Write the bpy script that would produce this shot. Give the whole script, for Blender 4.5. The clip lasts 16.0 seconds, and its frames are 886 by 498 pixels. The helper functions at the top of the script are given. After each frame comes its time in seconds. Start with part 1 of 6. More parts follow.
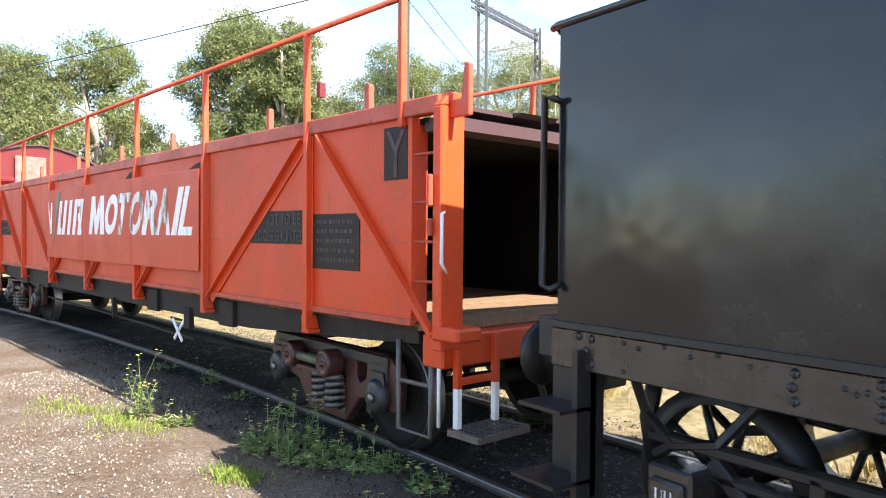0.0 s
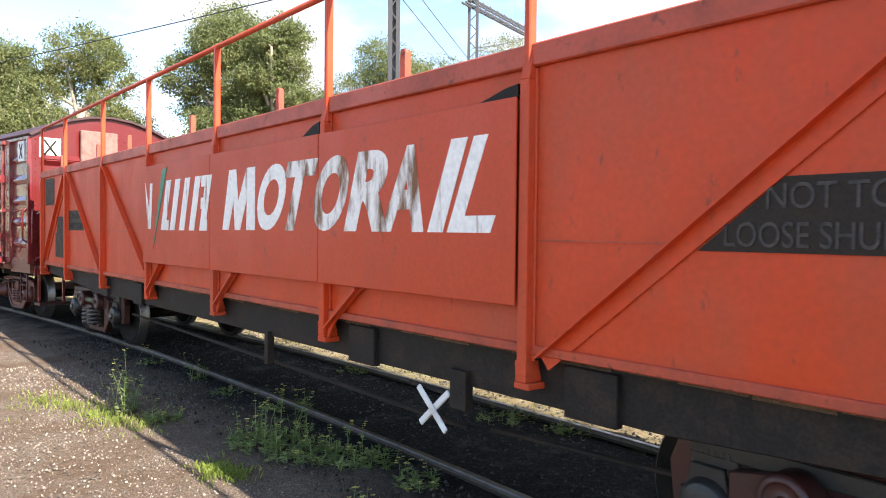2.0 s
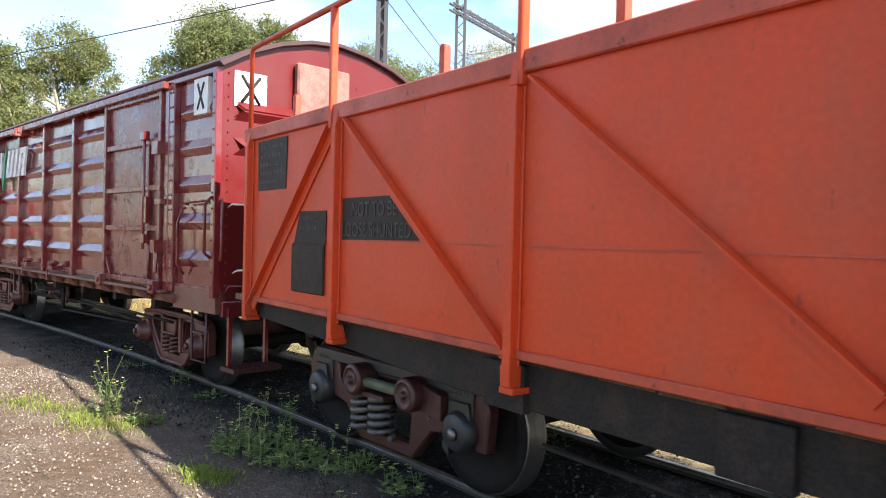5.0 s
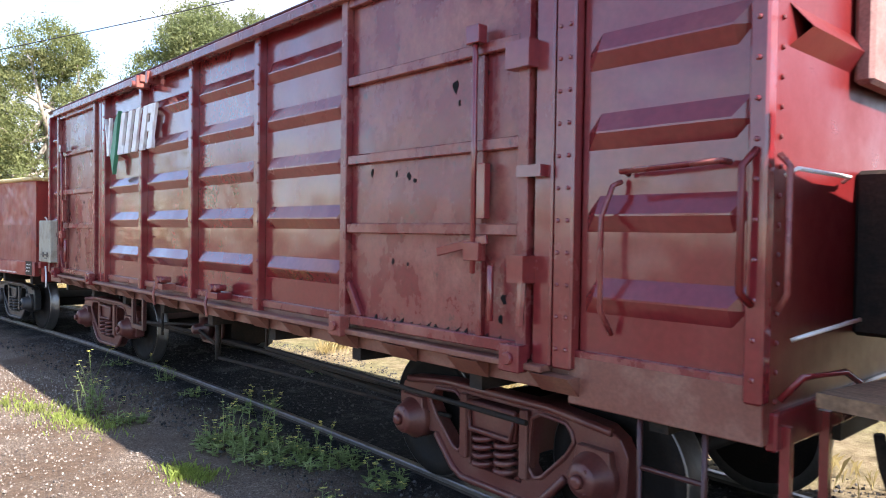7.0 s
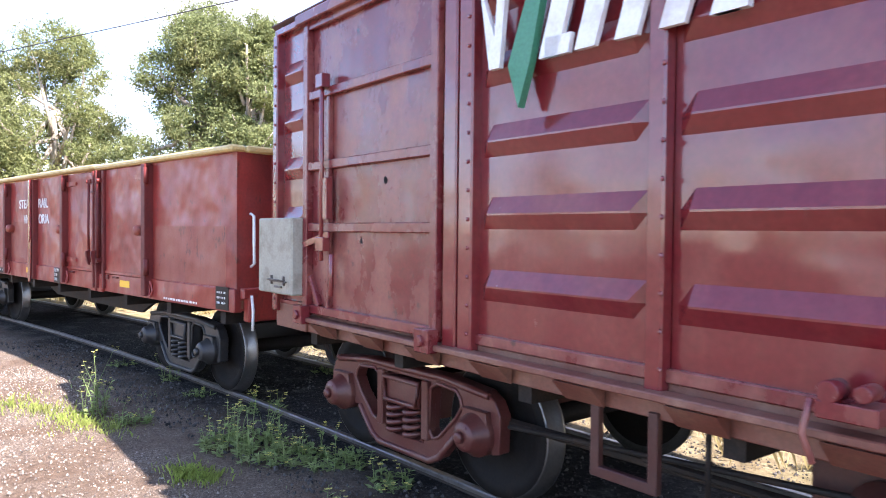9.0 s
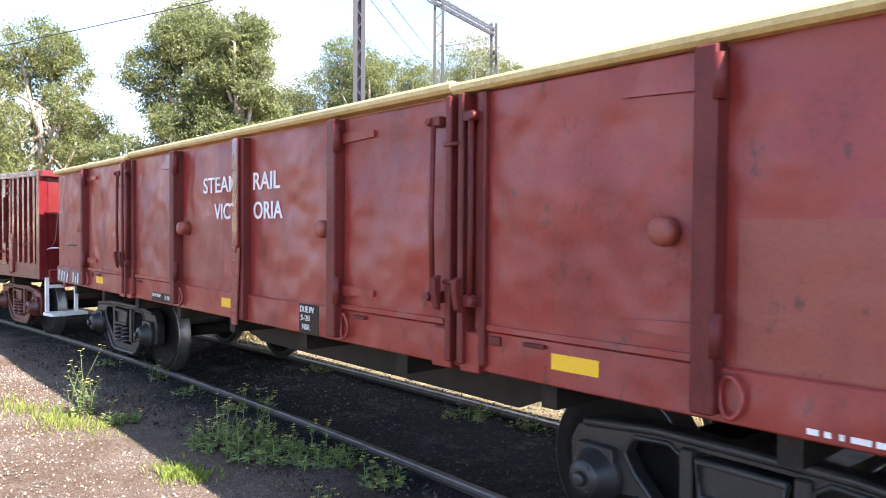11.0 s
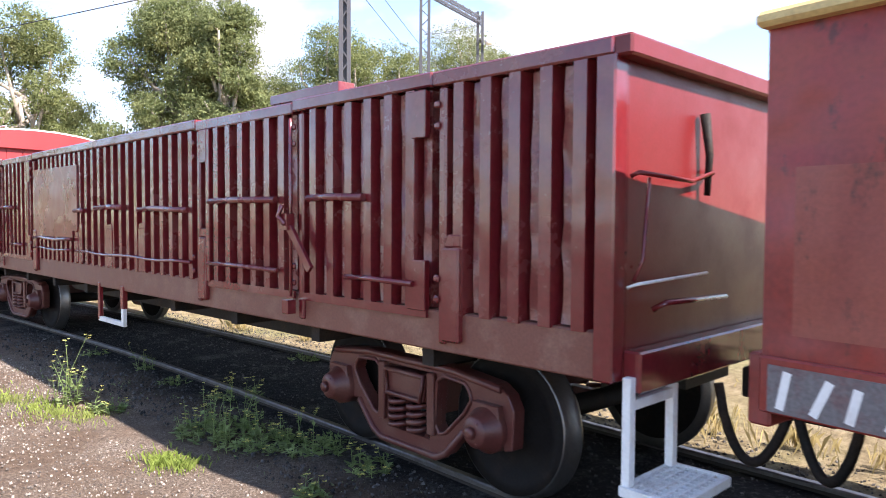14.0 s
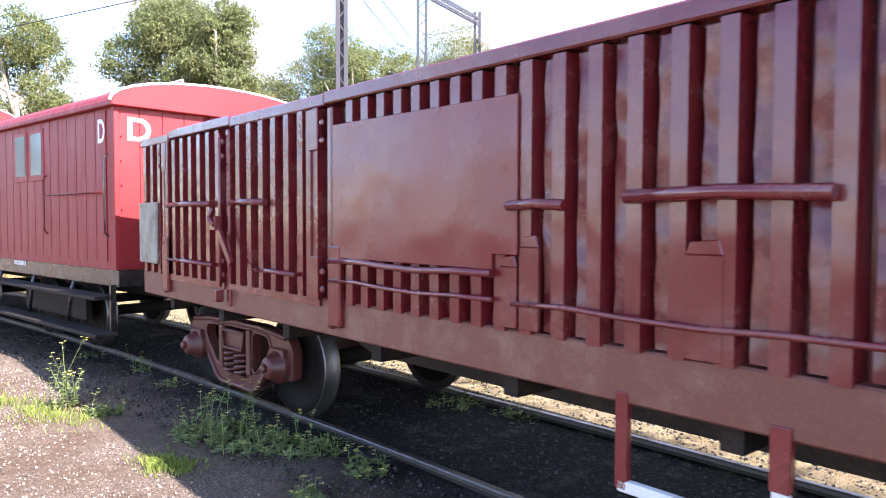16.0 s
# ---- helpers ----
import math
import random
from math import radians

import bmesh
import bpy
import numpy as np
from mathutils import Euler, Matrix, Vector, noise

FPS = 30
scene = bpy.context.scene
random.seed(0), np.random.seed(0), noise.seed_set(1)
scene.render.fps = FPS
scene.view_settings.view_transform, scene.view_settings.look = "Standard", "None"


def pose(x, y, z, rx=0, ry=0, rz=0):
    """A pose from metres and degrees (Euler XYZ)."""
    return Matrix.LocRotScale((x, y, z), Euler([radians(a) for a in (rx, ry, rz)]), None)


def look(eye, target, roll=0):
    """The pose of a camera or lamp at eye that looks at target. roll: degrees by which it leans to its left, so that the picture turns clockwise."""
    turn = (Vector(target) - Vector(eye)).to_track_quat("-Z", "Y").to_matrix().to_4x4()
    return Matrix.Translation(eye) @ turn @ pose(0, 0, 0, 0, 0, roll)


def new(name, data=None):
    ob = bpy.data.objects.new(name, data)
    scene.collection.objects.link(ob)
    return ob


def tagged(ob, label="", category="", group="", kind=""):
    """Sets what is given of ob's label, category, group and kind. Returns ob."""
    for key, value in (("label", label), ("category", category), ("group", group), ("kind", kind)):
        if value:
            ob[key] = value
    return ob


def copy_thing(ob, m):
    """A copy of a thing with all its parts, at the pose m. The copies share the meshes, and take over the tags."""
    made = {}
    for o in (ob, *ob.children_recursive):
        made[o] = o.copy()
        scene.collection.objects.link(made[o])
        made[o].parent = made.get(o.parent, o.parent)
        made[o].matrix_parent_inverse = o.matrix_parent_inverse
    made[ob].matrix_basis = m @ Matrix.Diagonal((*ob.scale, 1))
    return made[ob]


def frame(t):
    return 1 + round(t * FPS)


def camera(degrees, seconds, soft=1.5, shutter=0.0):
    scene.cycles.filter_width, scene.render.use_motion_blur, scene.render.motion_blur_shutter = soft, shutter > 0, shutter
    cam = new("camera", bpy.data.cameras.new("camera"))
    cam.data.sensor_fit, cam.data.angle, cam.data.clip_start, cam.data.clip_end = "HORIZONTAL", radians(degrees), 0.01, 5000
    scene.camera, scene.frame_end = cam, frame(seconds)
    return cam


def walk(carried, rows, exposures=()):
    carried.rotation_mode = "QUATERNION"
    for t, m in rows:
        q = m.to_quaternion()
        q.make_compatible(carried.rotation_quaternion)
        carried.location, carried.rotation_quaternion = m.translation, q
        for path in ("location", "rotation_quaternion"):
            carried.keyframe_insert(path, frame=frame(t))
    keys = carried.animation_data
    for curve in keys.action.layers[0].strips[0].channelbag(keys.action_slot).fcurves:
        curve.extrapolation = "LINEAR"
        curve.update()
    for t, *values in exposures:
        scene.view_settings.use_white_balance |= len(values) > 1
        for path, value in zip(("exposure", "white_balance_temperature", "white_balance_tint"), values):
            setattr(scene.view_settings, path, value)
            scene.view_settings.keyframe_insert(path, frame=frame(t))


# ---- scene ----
cam = camera(63.3, 16.0, soft=1.0, shutter=0.1)
# seconds, x, y, z, yaw, pitch, roll
PATH = [
    (0.0, 0.023, 0.250, 1.905, 55.06, -1.08, 0.41),
    (0.5, 0.013, 0.260, 1.897, 55.00, -1.12, 0.16),
    (1.0, -0.000, 0.262, 1.891, 54.69, -1.16, 0.31),
    (1.5, -0.010, 0.285, 1.889, 54.51, -1.36, 0.38),
    (2.0, -0.009, 0.275, 1.889, 54.26, -1.38, 0.59),
    (2.5, 0.003, 0.273, 1.899, 54.05, -1.42, 0.48),
    (3.0, 0.002, 0.273, 1.895, 53.80, -1.31, 0.42),
    (5.5, -0.015, 0.239, 1.877, 52.91, -0.81, 1.47),
    (6.0, 0.014, 0.258, 1.889, 52.60, -1.04, 1.05),
    (6.5, 0.027, 0.286, 1.897, 52.36, -1.35, 0.68),
    (7.0, 0.028, 0.282, 1.891, 52.09, -1.30, 0.82),
    (7.5, 0.025, 0.301, 1.899, 52.24, -1.44, 0.66),
    (8.0, 0.018, 0.316, 1.895, 52.39, -1.43, 0.44),
    (8.5, 0.025, 0.295, 1.893, 52.48, -1.32, 0.58),
    (9.0, -0.002, 0.305, 1.888, 52.47, -1.36, 0.60),
    (9.5, -0.022, 0.306, 1.876, 51.97, -1.24, 0.79),
    (12.0, -0.037, 0.321, 1.865, 51.42, -1.76, 0.32),
    (12.5, -0.035, 0.310, 1.865, 51.02, -1.98, 0.44),
    (13.0, -0.028, 0.305, 1.861, 50.62, -2.16, 0.43),
    (13.5, -0.032, 0.301, 1.862, 50.48, -2.26, 0.34),
    (14.0, -0.019, 0.307, 1.859, 50.56, -2.31, 0.33),
    (14.5, 0.022, 0.304, 1.884, 50.51, -2.33, 0.39),
    (15.0, 0.013, 0.310, 1.871, 50.39, -2.34, 0.19),
    (15.5, -0.003, 0.320, 1.864, 50.33, -2.36, 0.01),
    (16.0, -0.013, 0.312, 1.869, 50.38, -2.29, 0.20),
]
EXPOSURE = [(0.0, 2.0, 6600, 11), (1.2, 1.78, 6850, 12), (3.0, 1.65, 6850, 12), (6.0, 1.58, 6850, 14), (7.0, 1.90, 6350, 17), (7.6, 2.15, 6300, 20), (8.5, 2.40, 6300, 23), (9.5, 2.28, 6250, 22), (12.0, 2.05, 6550, 18), (13.0, 1.95, 6450, 19), (14.0, 1.78, 6400, 19), (15.0, 2.08, 6250, 24), (16.0, 2.25, 6200, 24)]
walk(cam, [(t, pose(x, y, z, 90 + pi_, 0, ya) @ pose(0, 0, 0, 0, 0, ro)) for t, x, y, z, ya, pi_, ro in PATH], EXPOSURE)

# ---- world and sun ----
SUN = Vector((1.10, 0.27, 1.0)).normalized()
world = bpy.data.worlds.new("sky")
scene.world = world
world.use_nodes = True
wn, wl = world.node_tree.nodes, world.node_tree.links
wn.clear()
w_out = wn.new("ShaderNodeOutputWorld")
w_bg = wn.new("ShaderNodeBackground")
w_sky = wn.new("ShaderNodeTexSky")
w_sky.sky_type, w_sky.sun_disc = "NISHITA", False
w_sky.sun_elevation = math.asin(SUN.z)
w_sky.sun_rotation = math.atan2(SUN.x, SUN.y)
w_sky.dust_density, w_sky.ozone_density = 0.25, 2.5
w_tc = wn.new("ShaderNodeTexCoord")
w_map = wn.new("ShaderNodeMapping")
w_map.inputs["Scale"].default_value = (1.0, 1.0, 2.6)
w_noise = wn.new("ShaderNodeTexNoise")
w_noise.inputs["Scale"].default_value = 2.6
w_noise.inputs["Detail"].default_value = 7.0
w_noise.inputs["Roughness"].default_value = 0.55
w_ramp = wn.new("ShaderNodeValToRGB")
w_ramp.color_ramp.elements[0].position, w_ramp.color_ramp.elements[1].position = 0.50, 0.63
w_mix = wn.new("ShaderNodeMix")
w_mix.data_type = "RGBA"
w_mix.inputs[7].default_value = (3.1, 3.2, 3.35, 1)
wl.new(w_tc.outputs["Generated"], w_map.inputs["Vector"])
wl.new(w_map.outputs[0], w_noise.inputs["Vector"])
# cloud is thicker beyond the track
w_sep = wn.new("ShaderNodeSeparateXYZ")
w_veil = wn.new("ShaderNodeMath")
w_veil.operation = "MULTIPLY_ADD"
w_veil.inputs[1].default_value = 0.09
wl.new(w_tc.outputs["Generated"], w_sep.inputs[0])
wl.new(w_sep.outputs[1], w_veil.inputs[0])
wl.new(w_noise.outputs["Fac"], w_veil.inputs[2])
wl.new(w_veil.outputs[0], w_ramp.inputs["Fac"])
wl.new(w_ramp.outputs["Color"], w_mix.inputs[0])
wl.new(w_sky.outputs[0], w_mix.inputs[6])
wl.new(w_mix.outputs[2], w_bg.inputs["Color"])
w_bg.inputs["Strength"].default_value = 0.125
wl.new(w_bg.outputs[0], w_out.inputs["Surface"])
sun = new("sun", bpy.data.lights.new("sun", "SUN"))
sun.data.energy, sun.data.angle, sun.data.color = 5.0, radians(0.6), (1.0, 0.95, 0.88)
sun.matrix_world = look(SUN * 50, (0, 0, 0))


# ---- materials ----
def material(name, base, rough=0.5, metal=0.0, spots=None, amount=0.4, scale=6.0, fine=60.0, bump=0.15, bump_dist=0.004, vary=0.15, stretch=(1, 1, 1), coat=0.0, island=0.0, spec=0.5, warp=0.0, speck=0.0, speck_colour=(0.03, 0.018, 0.014), edge=None):
    """Paint or other surface: base colour with grain, stains of a second colour, and fine relief."""
    m = bpy.data.materials.new(name)
    m.use_nodes = True
    n, l = m.node_tree.nodes, m.node_tree.links
    b = n["Principled BSDF"]
    tc = n.new("ShaderNodeTexCoord")
    mp = n.new("ShaderNodeMapping")
    mp.inputs["Scale"].default_value = stretch
    l.new(tc.outputs["Object"], mp.inputs["Vector"])
    big = n.new("ShaderNodeTexNoise")
    big.inputs["Scale"].default_value, big.inputs["Detail"].default_value, big.inputs["Roughness"].default_value = scale, 8.0, 0.65
    small = n.new("ShaderNodeTexNoise")
    small.inputs["Scale"].default_value, small.inputs["Detail"].default_value = fine, 4.0
    l.new(mp.outputs[0], big.inputs["Vector"])
    l.new(tc.outputs["Object"], small.inputs["Vector"])
    ramp = n.new("ShaderNodeValToRGB")
    ramp.color_ramp.elements[0].position, ramp.color_ramp.elements[1].position = edge or (0.62 - 0.28 * amount, 0.80 - 0.10 * amount)
    l.new(big.outputs["Fac"], ramp.inputs["Fac"])
    mix = n.new("ShaderNodeMix")
    mix.data_type = "RGBA"
    mix.inputs[6].default_value = (*base, 1)
    mix.inputs[7].default_value = (*(spots or [c * 0.55 for c in base]), 1)
    fac = n.new("ShaderNodeMath")
    fac.operation = "MULTIPLY"
    fac.inputs[1].default_value = min(1.0, amount * 1.6)
    l.new(ramp.outputs["Color"], fac.inputs[0])
    l.new(fac.outputs[0], mix.inputs[0])
    hsv = n.new("ShaderNodeHueSaturation")
    val = n.new("ShaderNodeMapRange")
    val.inputs["To Min"].default_value, val.inputs["To Max"].default_value = 1 - vary, 1 + vary
    val.inputs["From Min"].default_value, val.inputs["From Max"].default_value = 0.3, 0.7
    l.new(small.outputs["Fac"], val.inputs["Value"])
    last = val.outputs[0]
    if island:
        geo = n.new("ShaderNodeNewGeometry")
        isl = n.new("ShaderNodeMapRange")
        isl.inputs["To Min"].default_value, isl.inputs["To Max"].default_value = 1 - island, 1 + island
        l.new(geo.outputs["Random Per Island"], isl.inputs["Value"])
        mul = n.new("ShaderNodeMath")
        mul.operation = "MULTIPLY"
        l.new(last, mul.inputs[0])
        l.new(isl.outputs[0], mul.inputs[1])
        last = mul.outputs[0]
    l.new(last, hsv.inputs["Value"])
    tone = mix.outputs[2]
    if speck:
        sn = n.new("ShaderNodeTexNoise")
        sn.inputs["Scale"].default_value, sn.inputs["Detail"].default_value, sn.inputs["Roughness"].default_value = 11.0, 5.0, 0.7
        l.new(mp.outputs[0], sn.inputs["Vector"])
        sr = n.new("ShaderNodeValToRGB")
        sr.color_ramp.elements[0].position, sr.color_ramp.elements[1].position = 0.66 - 0.08 * speck, 0.72 - 0.06 * speck
        l.new(sn.outputs["Fac"], sr.inputs["Fac"])
        sf = n.new("ShaderNodeMath")
        sf.operation = "MULTIPLY"
        sf.inputs[1].default_value = 0.75
        l.new(sr.outputs["Color"], sf.inputs[0])
        sm = n.new("ShaderNodeMix")
        sm.data_type = "RGBA"
        sm.inputs[7].default_value = (*speck_colour, 1)
        l.new(sf.outputs[0], sm.inputs[0])
        l.new(tone, sm.inputs[6])
        tone = sm.outputs[2]
    l.new(tone, hsv.inputs["Color"])
    l.new(hsv.outputs[0], b.inputs["Base Color"])
    rr = n.new("ShaderNodeMapRange")
    rr.inputs["From Min"].default_value, rr.inputs["From Max"].default_value = 0.3, 0.7
    rr.inputs["To Min"].default_value, rr.inputs["To Max"].default_value = max(0.03, rough - 0.10), min(1.0, rough + 0.14)
    l.new(big.outputs["Fac"], rr.inputs["Value"])
    l.new(rr.outputs[0], b.inputs["Roughness"])
    b.inputs["Metallic"].default_value = metal
    b.inputs["Coat Weight"].default_value = coat
    b.inputs["Specular IOR Level"].default_value = spec
    bp = n.new("ShaderNodeBump")
    bp.inputs["Strength"].default_value, bp.inputs["Distance"].default_value = bump, bump_dist
    l.new(small.outputs["Fac"], bp.inputs["Height"])
    if warp:
        wv = n.new("ShaderNodeTexNoise")
        wv.inputs["Scale"].default_value, wv.inputs["Detail"].default_value = 1.7, 2.0
        l.new(tc.outputs["Object"], wv.inputs["Vector"])
        b2 = n.new("ShaderNodeBump")
        b2.inputs["Strength"].default_value, b2.inputs["Distance"].default_value = 1.0, warp
        l.new(wv.outputs["Fac"], b2.inputs["Height"])
        l.new(b2.outputs[0], bp.inputs["Normal"])
    l.new(bp.outputs[0], b.inputs["Normal"])
    return m


ORANGE = material("orange_paint", (0.60, 0.058, 0.012), 0.48, spec=0.35, spots=(0.45, 0.085, 0.038), amount=0.6, scale=1.6, fine=30, vary=0.07, bump=0.08, warp=0.03, stretch=(1, 1, 0.45), speck=0.35, speck_colour=(0.22, 0.05, 0.025))
ORANGE_SILL = material("faded_orange_paint", (0.48, 0.066, 0.026), 0.5, spots=(0.22, 0.05, 0.03), amount=0.6, scale=3, fine=40, vary=0.1, speck=0.6)
PANEL = material("faded_orange_sign_paint", (0.56, 0.058, 0.015), 0.48, spec=0.35, spots=(0.44, 0.072, 0.032), amount=0.5, scale=1.4, fine=35, vary=0.07, bump=0.08, warp=0.02, speck=0.4, stretch=(1, 1, 0.5), speck_colour=(0.20, 0.06, 0.03))
BOXRED = material("maroon_gloss_paint", (0.165, 0.017, 0.020), 0.17, spots=(0.22, 0.042, 0.032), amount=0.5, scale=1.8, fine=28, vary=0.12, bump=0.08, warp=0.03, stretch=(1, 1, 0.6), spec=0.6, coat=0.35)
DOORRED = material("weathered_maroon_paint", (0.155, 0.019, 0.022), 0.26, spots=(0.30, 0.115, 0.080), amount=0.62, scale=3.2, fine=45, vary=0.16, bump=0.15, warp=0.03, stretch=(1, 1, 0.7), spec=0.55, speck=0.5)
ENDRED = material("bright_red_end_paint", (0.125, 0.009, 0.009), 0.35, spots=(0.10, 0.012, 0.011), amount=0.4, scale=3, vary=0.08)
OPENRED = material("oxide_red_paint", (0.26, 0.032, 0.023), 0.38, spots=(0.125, 0.024, 0.022), amount=0.5, scale=2.0, fine=40, vary=0.12, bump=0.12, warp=0.11, spec=0.5, speck=0.7, stretch=(1, 1, 0.5), speck_colour=(0.07, 0.025, 0.02))
SOOTRED = material("sooty_oxide_paint", (0.135, 0.021, 0.017), 0.5, spots=(0.06, 0.013, 0.011), amount=0.5, spec=0.3, scale=3, fine=40, vary=0.15, bump=0.15, stretch=(1, 1, 0.4))
PATCHRED = material("faded_oxide_paint", (0.26, 0.060, 0.038), 0.5, spots=(0.18, 0.038, 0.029), amount=0.4, scale=4, vary=0.1, warp=0.05, speck=0.8, stretch=(1, 1, 0.45), speck_colour=(0.08, 0.03, 0.022))
RIBRED = material("deep_maroon_gloss_paint", (0.140, 0.013, 0.016), 0.20, spots=(0.20, 0.055, 0.042), amount=0.45, scale=2.4, fine=30, vary=0.12, bump=0.1, warp=0.035, spec=0.65, coat=0.35)
WEBRED = material("rusty_maroon_sheet", (0.135, 0.018, 0.021), 0.24, spots=(0.32, 0.14, 0.095), amount=0.58, scale=3.6, fine=35, vary=0.2, bump=0.2, warp=0.16, spec=0.6)
SILLRED = material("dusty_brown_sill_paint", (0.165, 0.056, 0.038), 0.45, spots=(0.27, 0.15, 0.10), amount=0.5, scale=4, vary=0.15)
VANRED = material("scarlet_coach_paint", (0.27, 0.017, 0.018), 0.5, spots=(0.27, 0.02, 0.02), amount=0.4, scale=2, vary=0.07, stretch=(6, 1, 0.6))
YELLOW = material("mustard_capping_paint", (0.58, 0.43, 0.17), 0.5, spots=(0.40, 0.27, 0.11), amount=0.5, scale=8, vary=0.12)
YPLATE = material("yellow_label_paint", (0.80, 0.46, 0.015), 0.5, amount=0.15, vary=0.06)
WHITE = material("white_paint", (0.78, 0.77, 0.74), 0.5, spots=(0.40, 0.30, 0.24), amount=0.4, scale=5, vary=0.05)
STAINED = material("stained_white_lettering", (0.90, 0.85, 0.78), 0.55, spots=(0.26, 0.10, 0.04), amount=0.5, scale=5.0, fine=30, vary=0.1, stretch=(2.2, 1, 0.3), edge=(0.57, 0.68))
HEAVY = material("rusty_white_lettering", (0.88, 0.82, 0.75), 0.55, spots=(0.21, 0.085, 0.030), amount=0.75, scale=4.0, fine=30, vary=0.08, stretch=(1.8, 1, 0.45), edge=(0.46, 0.60))
PLATERED = material("smooth_maroon_plate_paint", (0.17, 0.022, 0.022), 0.26, spots=(0.21, 0.045, 0.032), amount=0.5, scale=1.6, vary=0.08, bump=0.05, warp=0.04, spec=0.55, coat=0.15)
GREEN = material("green_paint", (0.05, 0.22, 0.12), 0.5, amount=0.3)
BLACKP = material("black_label_paint", (0.028, 0.020, 0.015), 0.55, spec=0.2, spots=(0.05, 0.032, 0.022), amount=0.4, scale=9, vary=0.2)
FADEGREY = material("faded_grey_stencil_ground", (0.15, 0.135, 0.135), 0.6, spots=(0.16, 0.05, 0.04), amount=0.5, scale=9, vary=0.2)
GREYTXT = material("grey_worn_lettering", (0.062, 0.048, 0.042), 0.6, spots=(0.02, 0.017, 0.014), amount=0.95, scale=22, vary=0.2)
UNDER = material("black_greasy_steel", (0.017, 0.014, 0.012), 0.7, spots=(0.055, 0.036, 0.025), amount=0.6, scale=5, fine=60, vary=0.3, bump=0.3, spec=0.25)
BOGRED = material("oxide_bogie_paint", (0.058, 0.017, 0.015), 0.40, spots=(0.06, 0.03, 0.024), amount=0.45, scale=6, fine=60, vary=0.15, bump=0.25)
BOGBRN = material("dusty_red_bogie_paint", (0.105, 0.028, 0.023), 0.38, spots=(0.17, 0.080, 0.055), amount=0.45, scale=5, fine=60, vary=0.15, bump=0.25)
BOGBLK = material("black_bogie_paint", (0.025, 0.024, 0.024), 0.42, spots=(0.06, 0.05, 0.042), amount=0.4, scale=6, vary=0.2, bump=0.25)
SPRING = material("grey_spring_steel", (0.12, 0.105, 0.095), 0.45, 0.3, spots=(0.07, 0.05, 0.04), amount=0.5, scale=20, vary=0.2)
GREENTUBE = material("scuffed_green_tube", (0.085, 0.115, 0.06), 0.45, spots=(0.17, 0.12, 0.08), amount=0.7, scale=14, vary=0.2)
WHEEL = material("dark_wheel_steel", (0.013, 0.011, 0.010), 0.75, 0.0, spots=(0.045, 0.030, 0.022), amount=0.35, scale=5, vary=0.2, spec=0.15)
TREAD = material("polished_tread_steel", (0.20, 0.19, 0.18), 0.38, 0.9, amount=0.2, scale=20, vary=0.1)
TENDER = material("black_gloss_tender_paint", (0.013, 0.013, 0.014), 0.17, spots=(0.018, 0.017, 0.016), amount=0.3, scale=1.2, fine=20, vary=0.1, bump=0.02, warp=0.012, spec=0.5)
TFRAME = material("black_satin_frame_paint", (0.024, 0.022, 0.021), 0.26, spots=(0.04, 0.035, 0.03), amount=0.4, scale=4, vary=0.12, bump=0.03, spec=0.6, coat=0.6)
TBLACK = material("black_undergear", (0.012, 0.011, 0.011), 0.45, amount=0.3, vary=0.3, bump=0.3)
WOOD = material("weathered_deck_timber", (0.24, 0.145, 0.08), 0.8, spots=(0.09, 0.055, 0.034), amount=0.5, scale=5, fine=50, vary=0.25, stretch=(1, 6, 1), bump=0.4, island=0.25)
# near-black: shade inside the wagons and behind holes, put into the colour
DARKIN = material("near_black_inside_shade", (0.007, 0.0065, 0.007), 0.8, spots=(0.015, 0.011, 0.010), amount=0.4, vary=0.2, spec=0.15)
ROOFR = material("dark_roof_paint", (0.055, 0.022, 0.024), 0.55, amount=0.4, vary=0.2)
GREYBOX = material("olive_grey_locker_paint", (0.36, 0.335, 0.26), 0.6, spec=0.25, spots=(0.16, 0.13, 0.09), amount=0.5, scale=5, vary=0.1, warp=0.02)
RAILTOP = material("worn_rail_head", (0.20, 0.18, 0.165), 0.40, 0.8, spots=(0.09, 0.065, 0.05), amount=0.45, scale=10, vary=0.1)
RAILRUST = material("rusty_rail_web", (0.040, 0.028, 0.021), 0.85, spots=(0.07, 0.05, 0.035), amount=0.4, scale=8, vary=0.2)
POLE = material("grey_painted_mast_steel", (0.05, 0.05, 0.055), 0.55, spots=(0.07, 0.06, 0.06), amount=0.4, scale=4, vary=0.1)
WIRE = material("dark_wire", (0.03, 0.03, 0.035), 0.6)
BARK = material("pale_gum_bark", (0.36, 0.31, 0.25), 0.85, spots=(0.15, 0.11, 0.08), amount=0.5, scale=3, vary=0.2, stretch=(1, 1, 0.25))
STONE = material("gravel_stones", (0.25, 0.21, 0.17), 0.9, spots=(0.09, 0.072, 0.06), amount=0.4, scale=8, island=0.7)
CINDER = material("dark_cinder_stones", (0.06, 0.054, 0.048), 0.9, amount=0.4, scale=8, island=0.9)
GLASS = bpy.data.materials.new("window_glass")
GLASS.use_nodes = True
_g = GLASS.node_tree.nodes["Principled BSDF"]
_g.inputs["Base Color"].default_value, _g.inputs["Roughness"].default_value = (0.10, 0.13, 0.15, 1), 0.05


